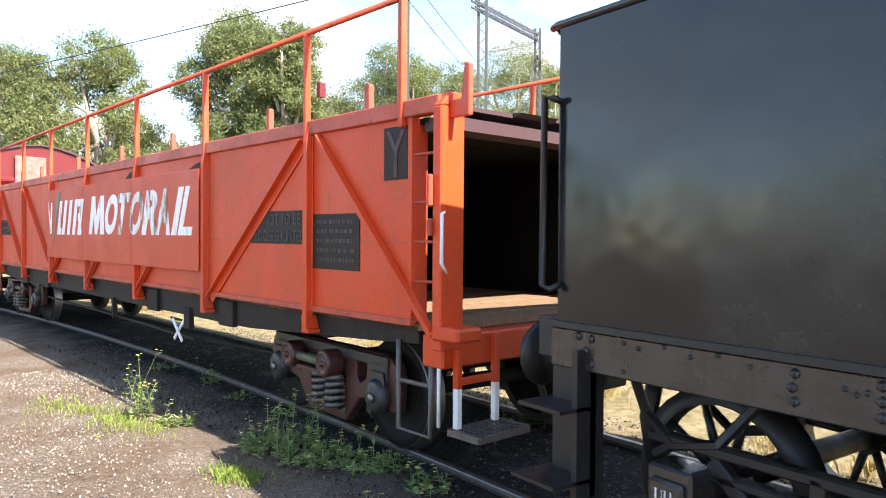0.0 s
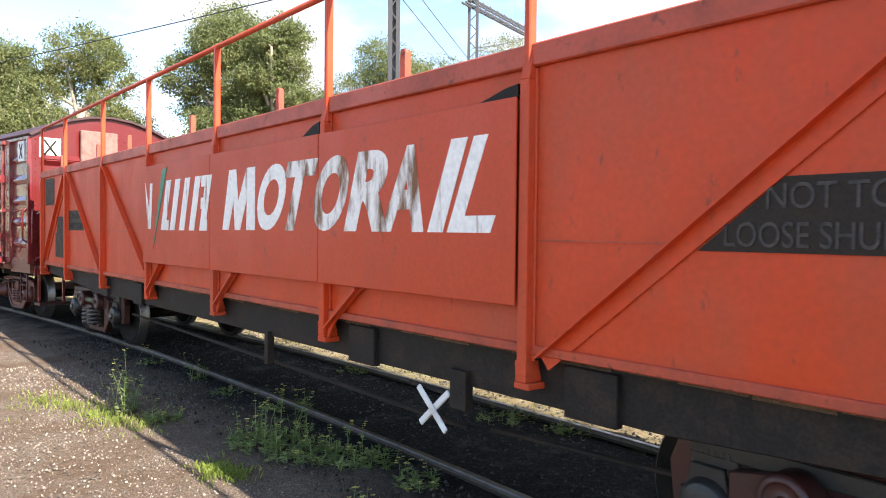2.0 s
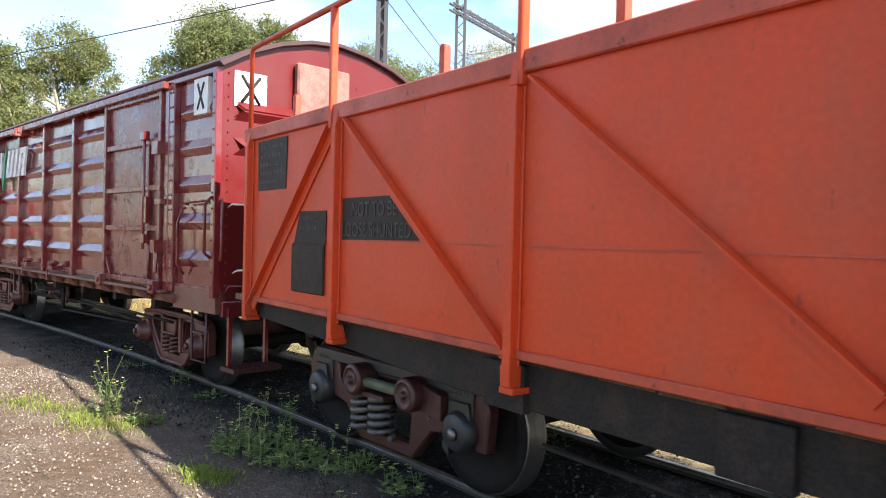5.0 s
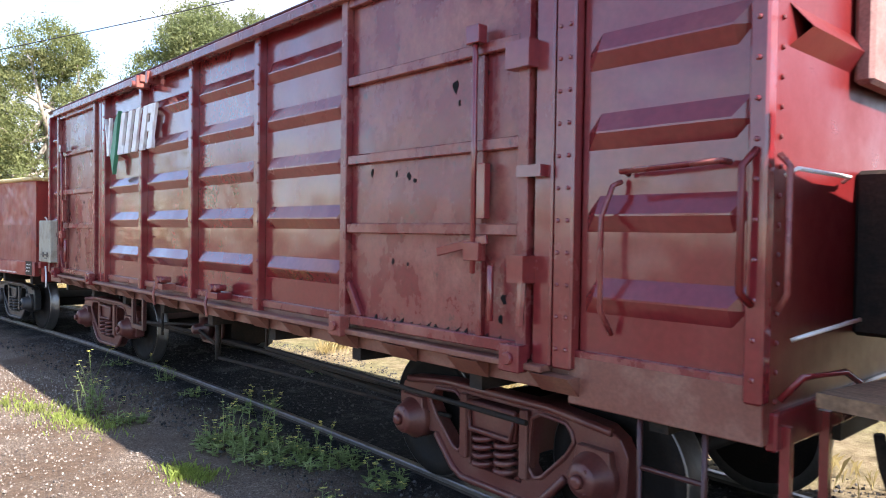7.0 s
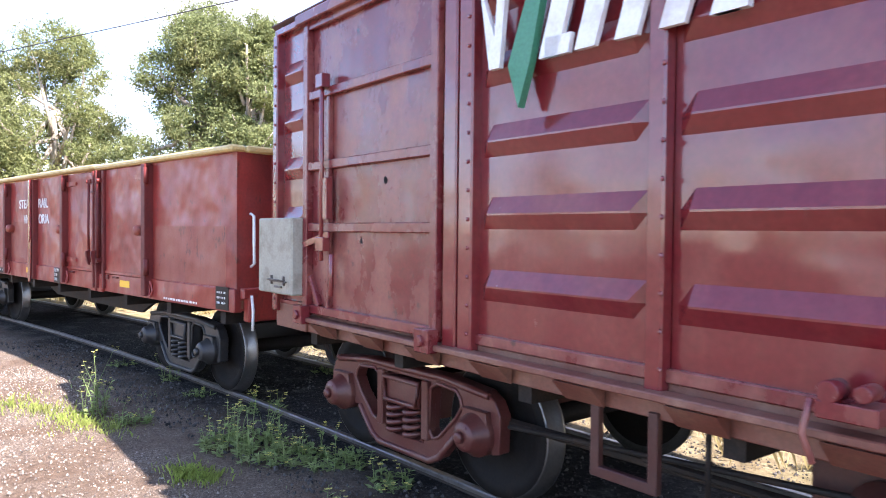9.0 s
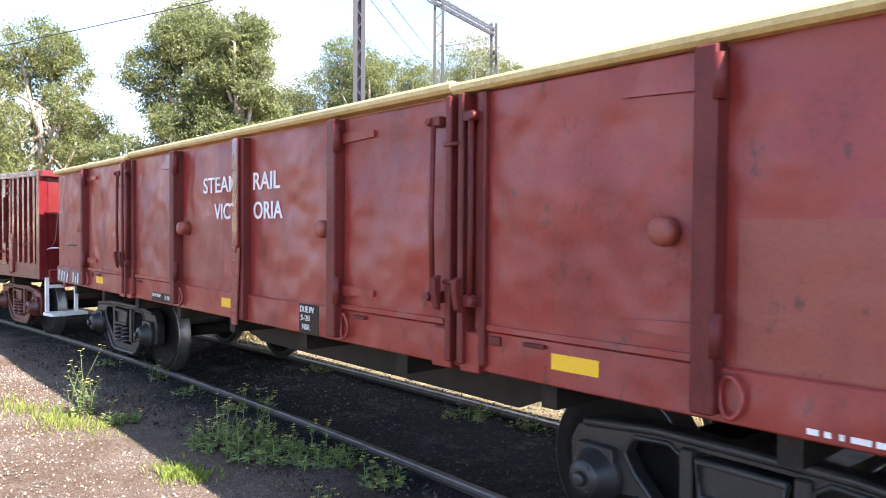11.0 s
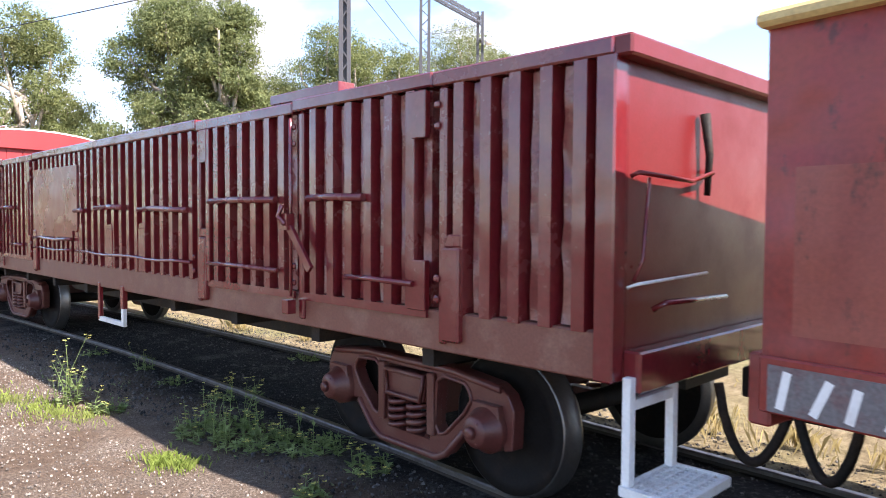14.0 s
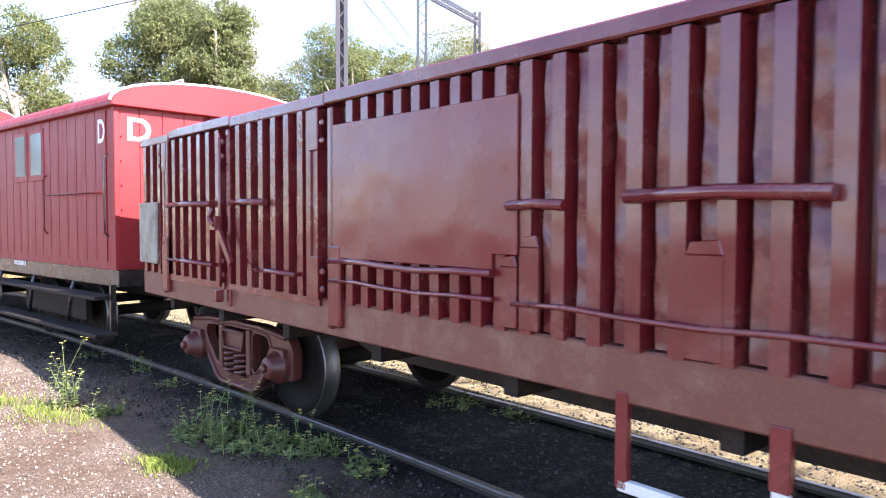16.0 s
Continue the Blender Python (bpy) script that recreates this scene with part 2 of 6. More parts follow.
def leaf_material(name, base, other):
    m = material(name, base, 0.7, spots=other, amount=0.5, scale=0.5, fine=3.0, vary=0.2, bump=0.0, island=0.32, spec=0.2)
    n, l = m.node_tree.nodes, m.node_tree.links
    b, out = n["Principled BSDF"], n["Material Output"]
    tr = n.new("ShaderNodeBsdfTranslucent")
    src = b.inputs["Base Color"].links[0].from_socket
    l.new(src, tr.inputs["Color"])
    mx = n.new("ShaderNodeMixShader")
    mx.inputs[0].default_value = 0.5
    l.new(b.outputs[0], mx.inputs[1])
    l.new(tr.outputs[0], mx.inputs[2])
    l.new(mx.outputs[0], out.inputs["Surface"])
    return m


LEAF_DARK = leaf_material("gum_leaves", (0.175, 0.205, 0.085), (0.28, 0.27, 0.120))
LEAF_PALE = leaf_material("pale_gum_leaves", (0.19, 0.215, 0.085), (0.29, 0.265, 0.125))
LEAF_WEED = leaf_material("weed_leaves", (0.27, 0.34, 0.13), (0.38, 0.40, 0.20))
LEAF_LIME = leaf_material("lime_grass_blades", (0.25, 0.31, 0.07), (0.36, 0.34, 0.14))
LEAF_DRY = leaf_material("dry_grass_blades", (0.42, 0.33, 0.15), (0.30, 0.25, 0.10))
PETAL = leaf_material("pale_yellow_petals", (0.80, 0.72, 0.22), (0.75, 0.66, 0.18))


def ground_material():
    m = bpy.data.materials.new("yard_ground")
    m.use_nodes = True
    n, l = m.node_tree.nodes, m.node_tree.links
    b = n["Principled BSDF"]
    geo = n.new("ShaderNodeNewGeometry")

    def noise_tex(sc, det=6.0, ro=0.6):
        t = n.new("ShaderNodeTexNoise")
        t.inputs["Scale"].default_value, t.inputs["Detail"].default_value, t.inputs["Roughness"].default_value = sc, det, ro
        l.new(geo.outputs["Position"], t.inputs["Vector"])
        return t.outputs["Fac"]

    def ramp(src, stops):
        r = n.new("ShaderNodeValToRGB")
        el = r.color_ramp.elements
        while len(el) < len(stops):
            el.new(0.5)
        for e, (pos, c) in zip(el, stops):
            e.position, e.color = pos, (*c, 1)
        l.new(src, r.inputs["Fac"])
        return r.outputs["Color"]

    def mixc(f, a, c):
        x = n.new("ShaderNodeMix")
        x.data_type = "RGBA"
        l.new(f, x.inputs[0])
        l.new(a, x.inputs[6])
        l.new(c, x.inputs[7])
        return x.outputs[2]

    def mathn(op, a, c=0.0, d=0.0):
        x = n.new("ShaderNodeMath")
        x.operation = op
        for i_, v in enumerate((a, c, d)):
            if isinstance(v, (int, float)):
                x.inputs[i_].default_value = v
            else:
                l.new(v, x.inputs[i_])
        return x.outputs[0]

    gravel = ramp(noise_tex(48, 4, 0.8), [(0.30, (0.055, 0.043, 0.034)), (0.5, (0.195, 0.150, 0.112)), (0.70, (0.52, 0.43, 0.34))])
    dirt = ramp(noise_tex(14, 10, 0.8), [(0.3, (0.085, 0.056, 0.038)), (0.7, (0.23, 0.160, 0.108))])
    near = mixc(ramp(noise_tex(1.1, 5), [(0.36, (0, 0, 0)), (0.58, (1, 1, 1))]), gravel, dirt)
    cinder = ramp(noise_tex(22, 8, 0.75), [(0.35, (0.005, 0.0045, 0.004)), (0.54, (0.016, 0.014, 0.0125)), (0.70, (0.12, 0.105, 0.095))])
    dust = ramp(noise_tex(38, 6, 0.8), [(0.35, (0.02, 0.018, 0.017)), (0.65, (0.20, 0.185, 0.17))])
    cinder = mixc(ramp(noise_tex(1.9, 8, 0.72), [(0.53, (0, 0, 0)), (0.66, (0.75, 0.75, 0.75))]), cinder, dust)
    straw = ramp(noise_tex(6, 8, 0.75), [(0.3, (0.13, 0.095, 0.05)), (0.5, (0.29, 0.225, 0.125)), (0.72, (0.46, 0.38, 0.23))])
    straw = mixc(ramp(noise_tex(0.8, 4), [(0.45, (0, 0, 0)), (0.7, (0.5, 0.5, 0.5))]), straw, ramp(noise_tex(12, 5), [(0.3, (0.11, 0.14, 0.04)), (0.7, (0.25, 0.26, 0.09))]))
    # distance from the centre of the track's curve
    sep = n.new("ShaderNodeSeparateXYZ")
    l.new(geo.outputs["Position"], sep.inputs[0])
    dx = mathn("MULTIPLY", sep.outputs[0], sep.outputs[0])
    dy0 = mathn("SUBTRACT", sep.outputs[1], CENTRE_Y)
    dist = mathn("SQRT", mathn("ADD", dx, mathn("MULTIPLY", dy0, dy0)))
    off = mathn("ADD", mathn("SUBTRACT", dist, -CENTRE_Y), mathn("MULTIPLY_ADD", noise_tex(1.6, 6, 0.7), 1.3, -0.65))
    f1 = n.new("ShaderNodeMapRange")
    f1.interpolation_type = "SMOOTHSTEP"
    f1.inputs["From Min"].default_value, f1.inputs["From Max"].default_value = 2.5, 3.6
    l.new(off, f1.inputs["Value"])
    f2 = n.new("ShaderNodeMapRange")
    f2.interpolation_type = "SMOOTHSTEP"
    f2.inputs["From Min"].default_value, f2.inputs["From Max"].default_value = 5.25, 5.75
    l.new(off, f2.inputs["Value"])
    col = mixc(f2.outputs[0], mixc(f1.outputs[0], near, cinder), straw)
    l.new(col, b.inputs["Base Color"])
    b.inputs["Roughness"].default_value = 0.95
    b.inputs["Specular IOR Level"].default_value = 0.2
    bp = n.new("ShaderNodeBump")
    bp.inputs["Strength"].default_value, bp.inputs["Distance"].default_value = 1.0, 0.05
    l.new(mathn("ADD", noise_tex(40, 6, 0.75), noise_tex(7, 4)), bp.inputs["Height"])
    l.new(bp.outputs[0], b.inputs["Normal"])
    return m


# ---- the track's curve ----
KAP = -0.011522
CENTRE_Y = 1 / KAP
RAIL_Z = 0.12
MID = 4.44


def on_curve(a, off=MID):
    th = KAP * a
    return Vector((math.sin(th) / KAP - off * math.sin(th), (1 - math.cos(th)) / KAP + off * math.cos(th), 0.0)), th


def ride(xc, h, s):
    """The pose of a vehicle whose bogies stand h before and behind xc + s on the curve."""
    p0, p1 = on_curve(xc + s - h)[0], on_curve(xc + s + h)[0]
    m = (p0 + p1) / 2
    d = p1 - p0
    return pose(m.x, m.y, RAIL_Z, 0, 0, math.degrees(math.atan2(d.y, d.x)))


# way of the train along the curve: seconds, metres
TRAVEL = [(0.0, 0.000), (0.5, 1.147), (1.0, 2.304), (1.5, 3.499), (2.0, 4.704), (2.5, 5.945), (3.0, 7.190), (5.5, 13.635), (6.0, 14.994), (6.5, 16.407), (7.0, 17.841), (7.5, 19.306), (8.0, 20.841), (8.5, 22.398), (9.0, 24.015), (9.5, 25.651), (12.0, 33.795), (12.5, 35.418), (13.0, 37.026), (13.5, 38.656), (14.0, 40.273), (14.5, 41.899), (15.0, 43.543), (15.5, 45.215), (16.0, 46.884)]
_tt = np.array([q[0] for q in TRAVEL])
_ss = np.array([q[1] for q in TRAVEL])
_vv = np.gradient(_ss, _tt)


def travelled(t):
    i = int(min(max(np.searchsorted(_tt, t) - 1, 0), len(_tt) - 2))
    h = _tt[i + 1] - _tt[i]
    u = (t - _tt[i]) / h
    return float((2 * u**3 - 3 * u**2 + 1) * _ss[i] + (u**3 - 2 * u**2 + u) * h * _vv[i] + (3 * u**2 - 2 * u**3) * _ss[i + 1] + (u**3 - u**2) * h * _vv[i + 1])


# ---- mesh helpers ----
def box(bm, x0, x1, y0, y1, z0, z1):
    v = [bm.verts.new(c) for c in ((x0, y0, z0), (x1, y0, z0), (x1, y1, z0), (x0, y1, z0), (x0, y0, z1), (x1, y0, z1), (x1, y1, z1), (x0, y1, z1))]
    for f in ((3, 2, 1, 0), (4, 5, 6, 7), (0, 1, 5, 4), (1, 2, 6, 5), (2, 3, 7, 6), (3, 0, 4, 7)):
        bm.faces.new([v[i] for i in f])
    return bm


def prism(bm, poly, y0, y1):
    """A polygon in x and z, anticlockwise from the near side, drawn out from y0 to y1."""
    a = [bm.verts.new((x, y0, z)) for x, z in poly]
    c = [bm.verts.new((x, y1, z)) for x, z in poly]
    bm.faces.new(a)
    bm.faces.new(c[::-1])
    for i in range(len(a)):
        j = (i + 1) % len(a)
        bm.faces.new((a[j], a[i], c[i], c[j]))
    return bm


def extrude_x(bm, poly, x0, x1):
    """A polygon in y and z drawn out along x."""
    a = [bm.verts.new((x0, y, z)) for y, z in poly]
    c = [bm.verts.new((x1, y, z)) for y, z in poly]
    bm.faces.new(a)
    bm.faces.new(c[::-1])
    for i in range(len(a)):
        j = (i + 1) % len(a)
        bm.faces.new((a[j], a[i], c[i], c[j]))
    bmesh.ops.recalc_face_normals(bm, faces=bm.faces[:])
    return bm


def plate(bm, outer, holes, y0, y1):
    """A plate in x and z with holes through it."""
    edges = []
    for loop in (outer, *holes):
        vs = [bm.verts.new((x, y0, z)) for x, z in loop]
        edges += [bm.edges.new((vs[i], vs[(i + 1) % len(vs)])) for i in range(len(vs))]
    faces = [g for g in bmesh.ops.triangle_fill(bm, edges=edges, use_beauty=True)["geom"] if isinstance(g, bmesh.types.BMFace)]
    ext = bmesh.ops.extrude_face_region(bm, geom=faces)
    for g in ext["geom"]:
        if isinstance(g, bmesh.types.BMVert):
            g.co.y = y1
    bmesh.ops.recalc_face_normals(bm, faces=bm.faces[:])
    return bm


def tube(bm, pts, r, seg=8, closed=False):
    pts = [Vector(q) for q in pts]
    rings = []
    for i, q in enumerate(pts):
        d = (pts[min(i + 1, len(pts) - 1)] - pts[max(i - 1, 0)]).normalized()
        if closed:
            d = (pts[(i + 1) % len(pts)] - pts[i - 1]).normalized()
        u = d.orthogonal().normalized() if abs(d.y) > 0.95 else d.cross(Vector((0, 1, 0))).normalized()
        v = d.cross(u)
        rr = r[i] if isinstance(r, (list, tuple)) else r
        rings.append([bm.verts.new(q + (u * math.cos(k * 2 * math.pi / seg) + v * math.sin(k * 2 * math.pi / seg)) * rr) for k in range(seg)])
    n = len(rings)
    for i in range(n if closed else n - 1):
        a, c = rings[i], rings[(i + 1) % n]
        for k in range(seg):
            f = bm.faces.new((a[k], a[(k + 1) % seg], c[(k + 1) % seg], c[k]))
            f.smooth = True
    if not closed:
        bm.faces.new(rings[0][::-1])
        bm.faces.new(rings[-1])
    return bm


def lathe(bm, profile, seg=24, at=(0, 0, 0), caps=True):
    """A profile of (radius, y) turned about the y axis."""
    at = Vector(at)
    rings = [[bm.verts.new(at + Vector((r * math.cos(k * 2 * math.pi / seg), y, r * math.sin(k * 2 * math.pi / seg)))) for k in range(seg)] for r, y in profile]
    for a, c in zip(rings, rings[1:]):
        for k in range(seg):
            bm.faces.new((a[k], a[(k + 1) % seg], c[(k + 1) % seg], c[k])).smooth = True
    if caps:
        bm.faces.new(rings[0][::-1])
        bm.faces.new(rings[-1])
    return bm


def bar(bm, p0, p1, w, y0, y1):
    """A flat bar of width w in the x z plane from p0 to p1."""
    a, c = Vector((p0[0], 0, p0[1])), Vector((p1[0], 0, p1[1]))
    d = (c - a).normalized()
    n = Vector((-d.z, 0, d.x)) * w / 2
    return prism(bm, [((q.x), (q.z)) for q in (a - n, c - n, c + n, a + n)], y0, y1)


def finish(name, bm, material_, bevel=0.0):
    if bevel:
        bmesh.ops.recalc_face_normals(bm, faces=bm.faces[:])
        es = [e for e in bm.edges if len(e.link_faces) == 2 and e.calc_face_angle(0) > 0.6]
        bmesh.ops.bevel(bm, geom=es, offset=bevel, segments=1, affect="EDGES", clamp_overlap=True)
    bmesh.ops.recalc_face_normals(bm, faces=bm.faces[:])
    me = bpy.data.meshes.new(name)
    bm.to_mesh(me)
    bm.free()
    me.materials.append(material_)
    return me


def part(name, bm, material_, parent, label="", bevel=0.0):
    ob = new(name, finish(name, bm, material_, bevel))
    ob.parent = parent
    if name in ("worn_word", "step_plate", "rivet_row", "stencil_marks", "white_bar", "bolt_head", "stem", "flower", "data_word"):
        ob["kind"] = "stuff"
    return tagged(ob, label)


def thing(name, label, category, group="", kind=""):
    return tagged(new(name), label, category, group, kind)


def B():
    return bmesh.new()


def lettering(text, x0, x1, z0, z1, y, shear=0.0, bold=0.004):
    """The words as a thin mesh in the x z plane, fitted to the given extent."""
    cu = bpy.data.curves.new("lettering", "FONT")
    cu.body, cu.extrude, cu.offset, cu.resolution_u = text, 0.002, bold, 6
    ob = bpy.data.objects.new("lettering", cu)
    scene.collection.objects.link(ob)
    me = bpy.data.meshes.new_from_object(ob.evaluated_get(bpy.context.evaluated_depsgraph_get()))
    bpy.data.objects.remove(ob)
    co = np.empty(len(me.vertices) * 3)
    me.vertices.foreach_get("co", co)
    co = co.reshape(-1, 3)
    lo, hi = co.min(0), co.max(0)
    u = (co - lo) / np.maximum(hi - lo, 1e-6)
    wide = x1 - x0
    out = np.stack([x0 + u[:, 0] * wide + shear * u[:, 1] * (z1 - z0), y - 0.004 * u[:, 2], z0 + u[:, 1] * (z1 - z0)], 1)
    me.vertices.foreach_set("co", out.ravel())
    bm = bmesh.new()
    bm.from_mesh(me)
    bpy.data.meshes.remove(me)
    return bm


def letters(name, bm, material_, parent, label=""):
    """Each loose piece of the mesh as a part of its own."""
    bm.verts.ensure_lookup_table()
    bm.verts.index_update()
    seen = set()
    for v in bm.verts:
        if v.index in seen:
            continue
        stack, group = [v], []
        seen.add(v.index)
        while stack:
            q = stack.pop()
            group.append(q)
            for e in q.link_edges:
                o = e.other_vert(q)
                if o.index not in seen:
                    seen.add(o.index)
                    stack.append(o)
        one = bmesh.new()
        made = {q: one.verts.new(q.co) for q in group}
        for f in {f for q in group for f in q.link_faces}:
            one.faces.new([made[q] for q in f.verts])
        part(name, one, material_, parent, label)
    bm.free()


def worn_bars(bm, x0, x1, z0, z1, y, rows, seed=1, fill=0.40):
    """Rows of short bars where the writing cannot be read."""
    rnd = random.Random(seed)
    hgt = (z1 - z0) / rows
    for i in range(rows):
        x = x0
        while x < x1 - 0.02:
            w = rnd.uniform(0.02, 0.09) * min(1.0, (x1 - x0))
            if x + w > x1:
                break
            box(bm, x, x + w, y - 0.002, y, z1 - (i + 0.5 + fill / 2) * hgt, z1 - (i + 0.5 - fill / 2) * hgt)
            x += w + rnd.uniform(0.012, 0.03)
    return bm


# ---- ground and rails ----
def build_ground():
    bm = B()
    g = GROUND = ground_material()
    xs = [-900, -300, -120, -60, -30] + [-20 + 0.5 * i for i in range(53)] + [12, 30, 120, 400, 900]
    ys = [-900, -200, -60, -20, -6] + [-3 + 0.5 * i for i in range(37)] + [20, 30, 60, 200, 900]
    grid = []
    for x in xs:
        row = []
        for y in ys:
            z = 0.0
            if -21 < x < 8 and -4 < y < 17:
                z = 0.035 * noise.noise(Vector((x * 0.7, y * 0.7, 0)))
                off = math.hypot(x, y - CENTRE_Y) + CENTRE_Y
                k = min(1.0, max(0.0, (off - 2.3) / 0.9))
                z = z * (1 - 0.8 * k) + 0.052 * k * k * (3 - 2 * k)
                if off > 6.2:
                    z += min(0.25, (off - 6.2) * 0.12)
            elif y > 12:
                z = 0.30
            row.append(bm.verts.new((x, y, z)))
        grid.append(row)
    for i in range(len(xs) - 1):
        for j in range(len(ys) - 1):
            bm.faces.new((grid[i][j], grid[i + 1][j], grid[i + 1][j + 1], grid[i][j + 1])).smooth = True
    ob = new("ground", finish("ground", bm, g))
    tagged(ob, "gravel and cinder yard ground with dry grass beyond", "ground", kind="structure")


def sweep(bm, profile, off, a0, a1, step):
    rings, a = [], a0
    while a <= a1 + 1e-6:
        rings.append([bm.verts.new(on_curve(a, off + y)[0] + Vector((0, 0, z))) for y, z in profile])
        a += step
    for r0, r1 in zip(rings, rings[1:]):
        for k in range(len(profile)):
            j = (k + 1) % len(profile)
            bm.faces.new((r0[k], r0[j], r1[j], r1[k]))
    return bm


def build_rails():
    for off in (3.6, 5.28):
        rail = thing("rail", "worn steel rail, shiny on top, in dark cinders", "rail", "rails of the track", "structure")
        part("rail_head", sweep(B(), [(-0.033, 0.085), (-0.033, 0.11), (-0.025, 0.12), (0.025, 0.12), (0.033, 0.11), (0.033, 0.085)], off, -70, 30, 1.0), RAILTOP, rail, "worn shiny rail head")
        part("rail_web", sweep(B(), [(-0.012, 0.0), (-0.012, 0.083), (0.012, 0.083), (0.012, 0.0)], off, -70, 30, 1.0), RAILRUST, rail)
        part("rail_foot", sweep(B(), [(-0.065, -0.03), (-0.065, -0.008), (-0.02, 0.012), (0.02, 0.012), (0.065, -0.008), (0.065, -0.03)], off, -70, 30, 1.0), RAILRUST, rail)
    for off in (8.9, 10.5):
        rail = thing("rail", "rusty steel rail of the next track in dry grass", "rail", "rails of the next track", "structure")
        part("rail_head", sweep(B(), [(-0.033, 0.31), (-0.033, 0.35), (0.033, 0.35), (0.033, 0.31)], off, -70, 30, 2.0), RAILRUST, rail)


build_ground()
build_rails()

# ---- rolling stock ----
WHEELS = []     # wheelset, place on its bogie, radius
STOCK = []      # vehicle, place on the train, half bogie distance


def wheelset(parent, x, r=0.46, half=0.82):
    ax = part("wheelset", lathe(B(), [(0.075, -half - 0.12), (0.075, half + 0.12)], 12), WHEEL, parent, "turned steel axle with two solid wheels")
    ax.location = (x, 0, r)
    for sgn in (-1, 1):
        prof = [(0.10, -0.085), (0.12, -0.07), (0.16, -0.05), (0.33, -0.035), (0.36, -0.065), (r - 0.012, -0.072), (r - 0.012, 0.062), (0.16, 0.06), (0.12, 0.10)]
        w = part("wheel", lathe(B(), [(a, -y * sgn) for a, y in prof], 40, (0, sgn * half, 0)), WHEEL, ax)
        part("wheel_tread", lathe(B(), [(r - 0.014, -0.071), (r - 0.006, -0.07), (r, -0.06), (r + 0.004, 0.03), (r + 0.03, 0.045), (r + 0.026, 0.065), (r - 0.048, 0.068)], 48, (0, sgn * half, 0), False) if sgn < 0 else
             lathe(B(), [(r - 0.014, 0.071), (r - 0.006, 0.07), (r, 0.06), (r + 0.004, -0.03), (r + 0.03, -0.045), (r + 0.026, -0.065), (r - 0.048, -0.068)], 48, (0, sgn * half, 0), False), TREAD, ax, "polished wheel tread")
    WHEELS.append((ax, (x, 0, r), r))
    return ax


def coil(bm, x, y, z0, z1, R, r, turns):
    n = int(turns * 10)
    pts = [(x + R * math.cos(i * 2 * math.pi / 10), y + R * math.sin(i * 2 * math.pi / 10), z0 + (z1 - z0) * i / n) for i in range(n + 1)]
    return tube(bm, pts, r, 6)


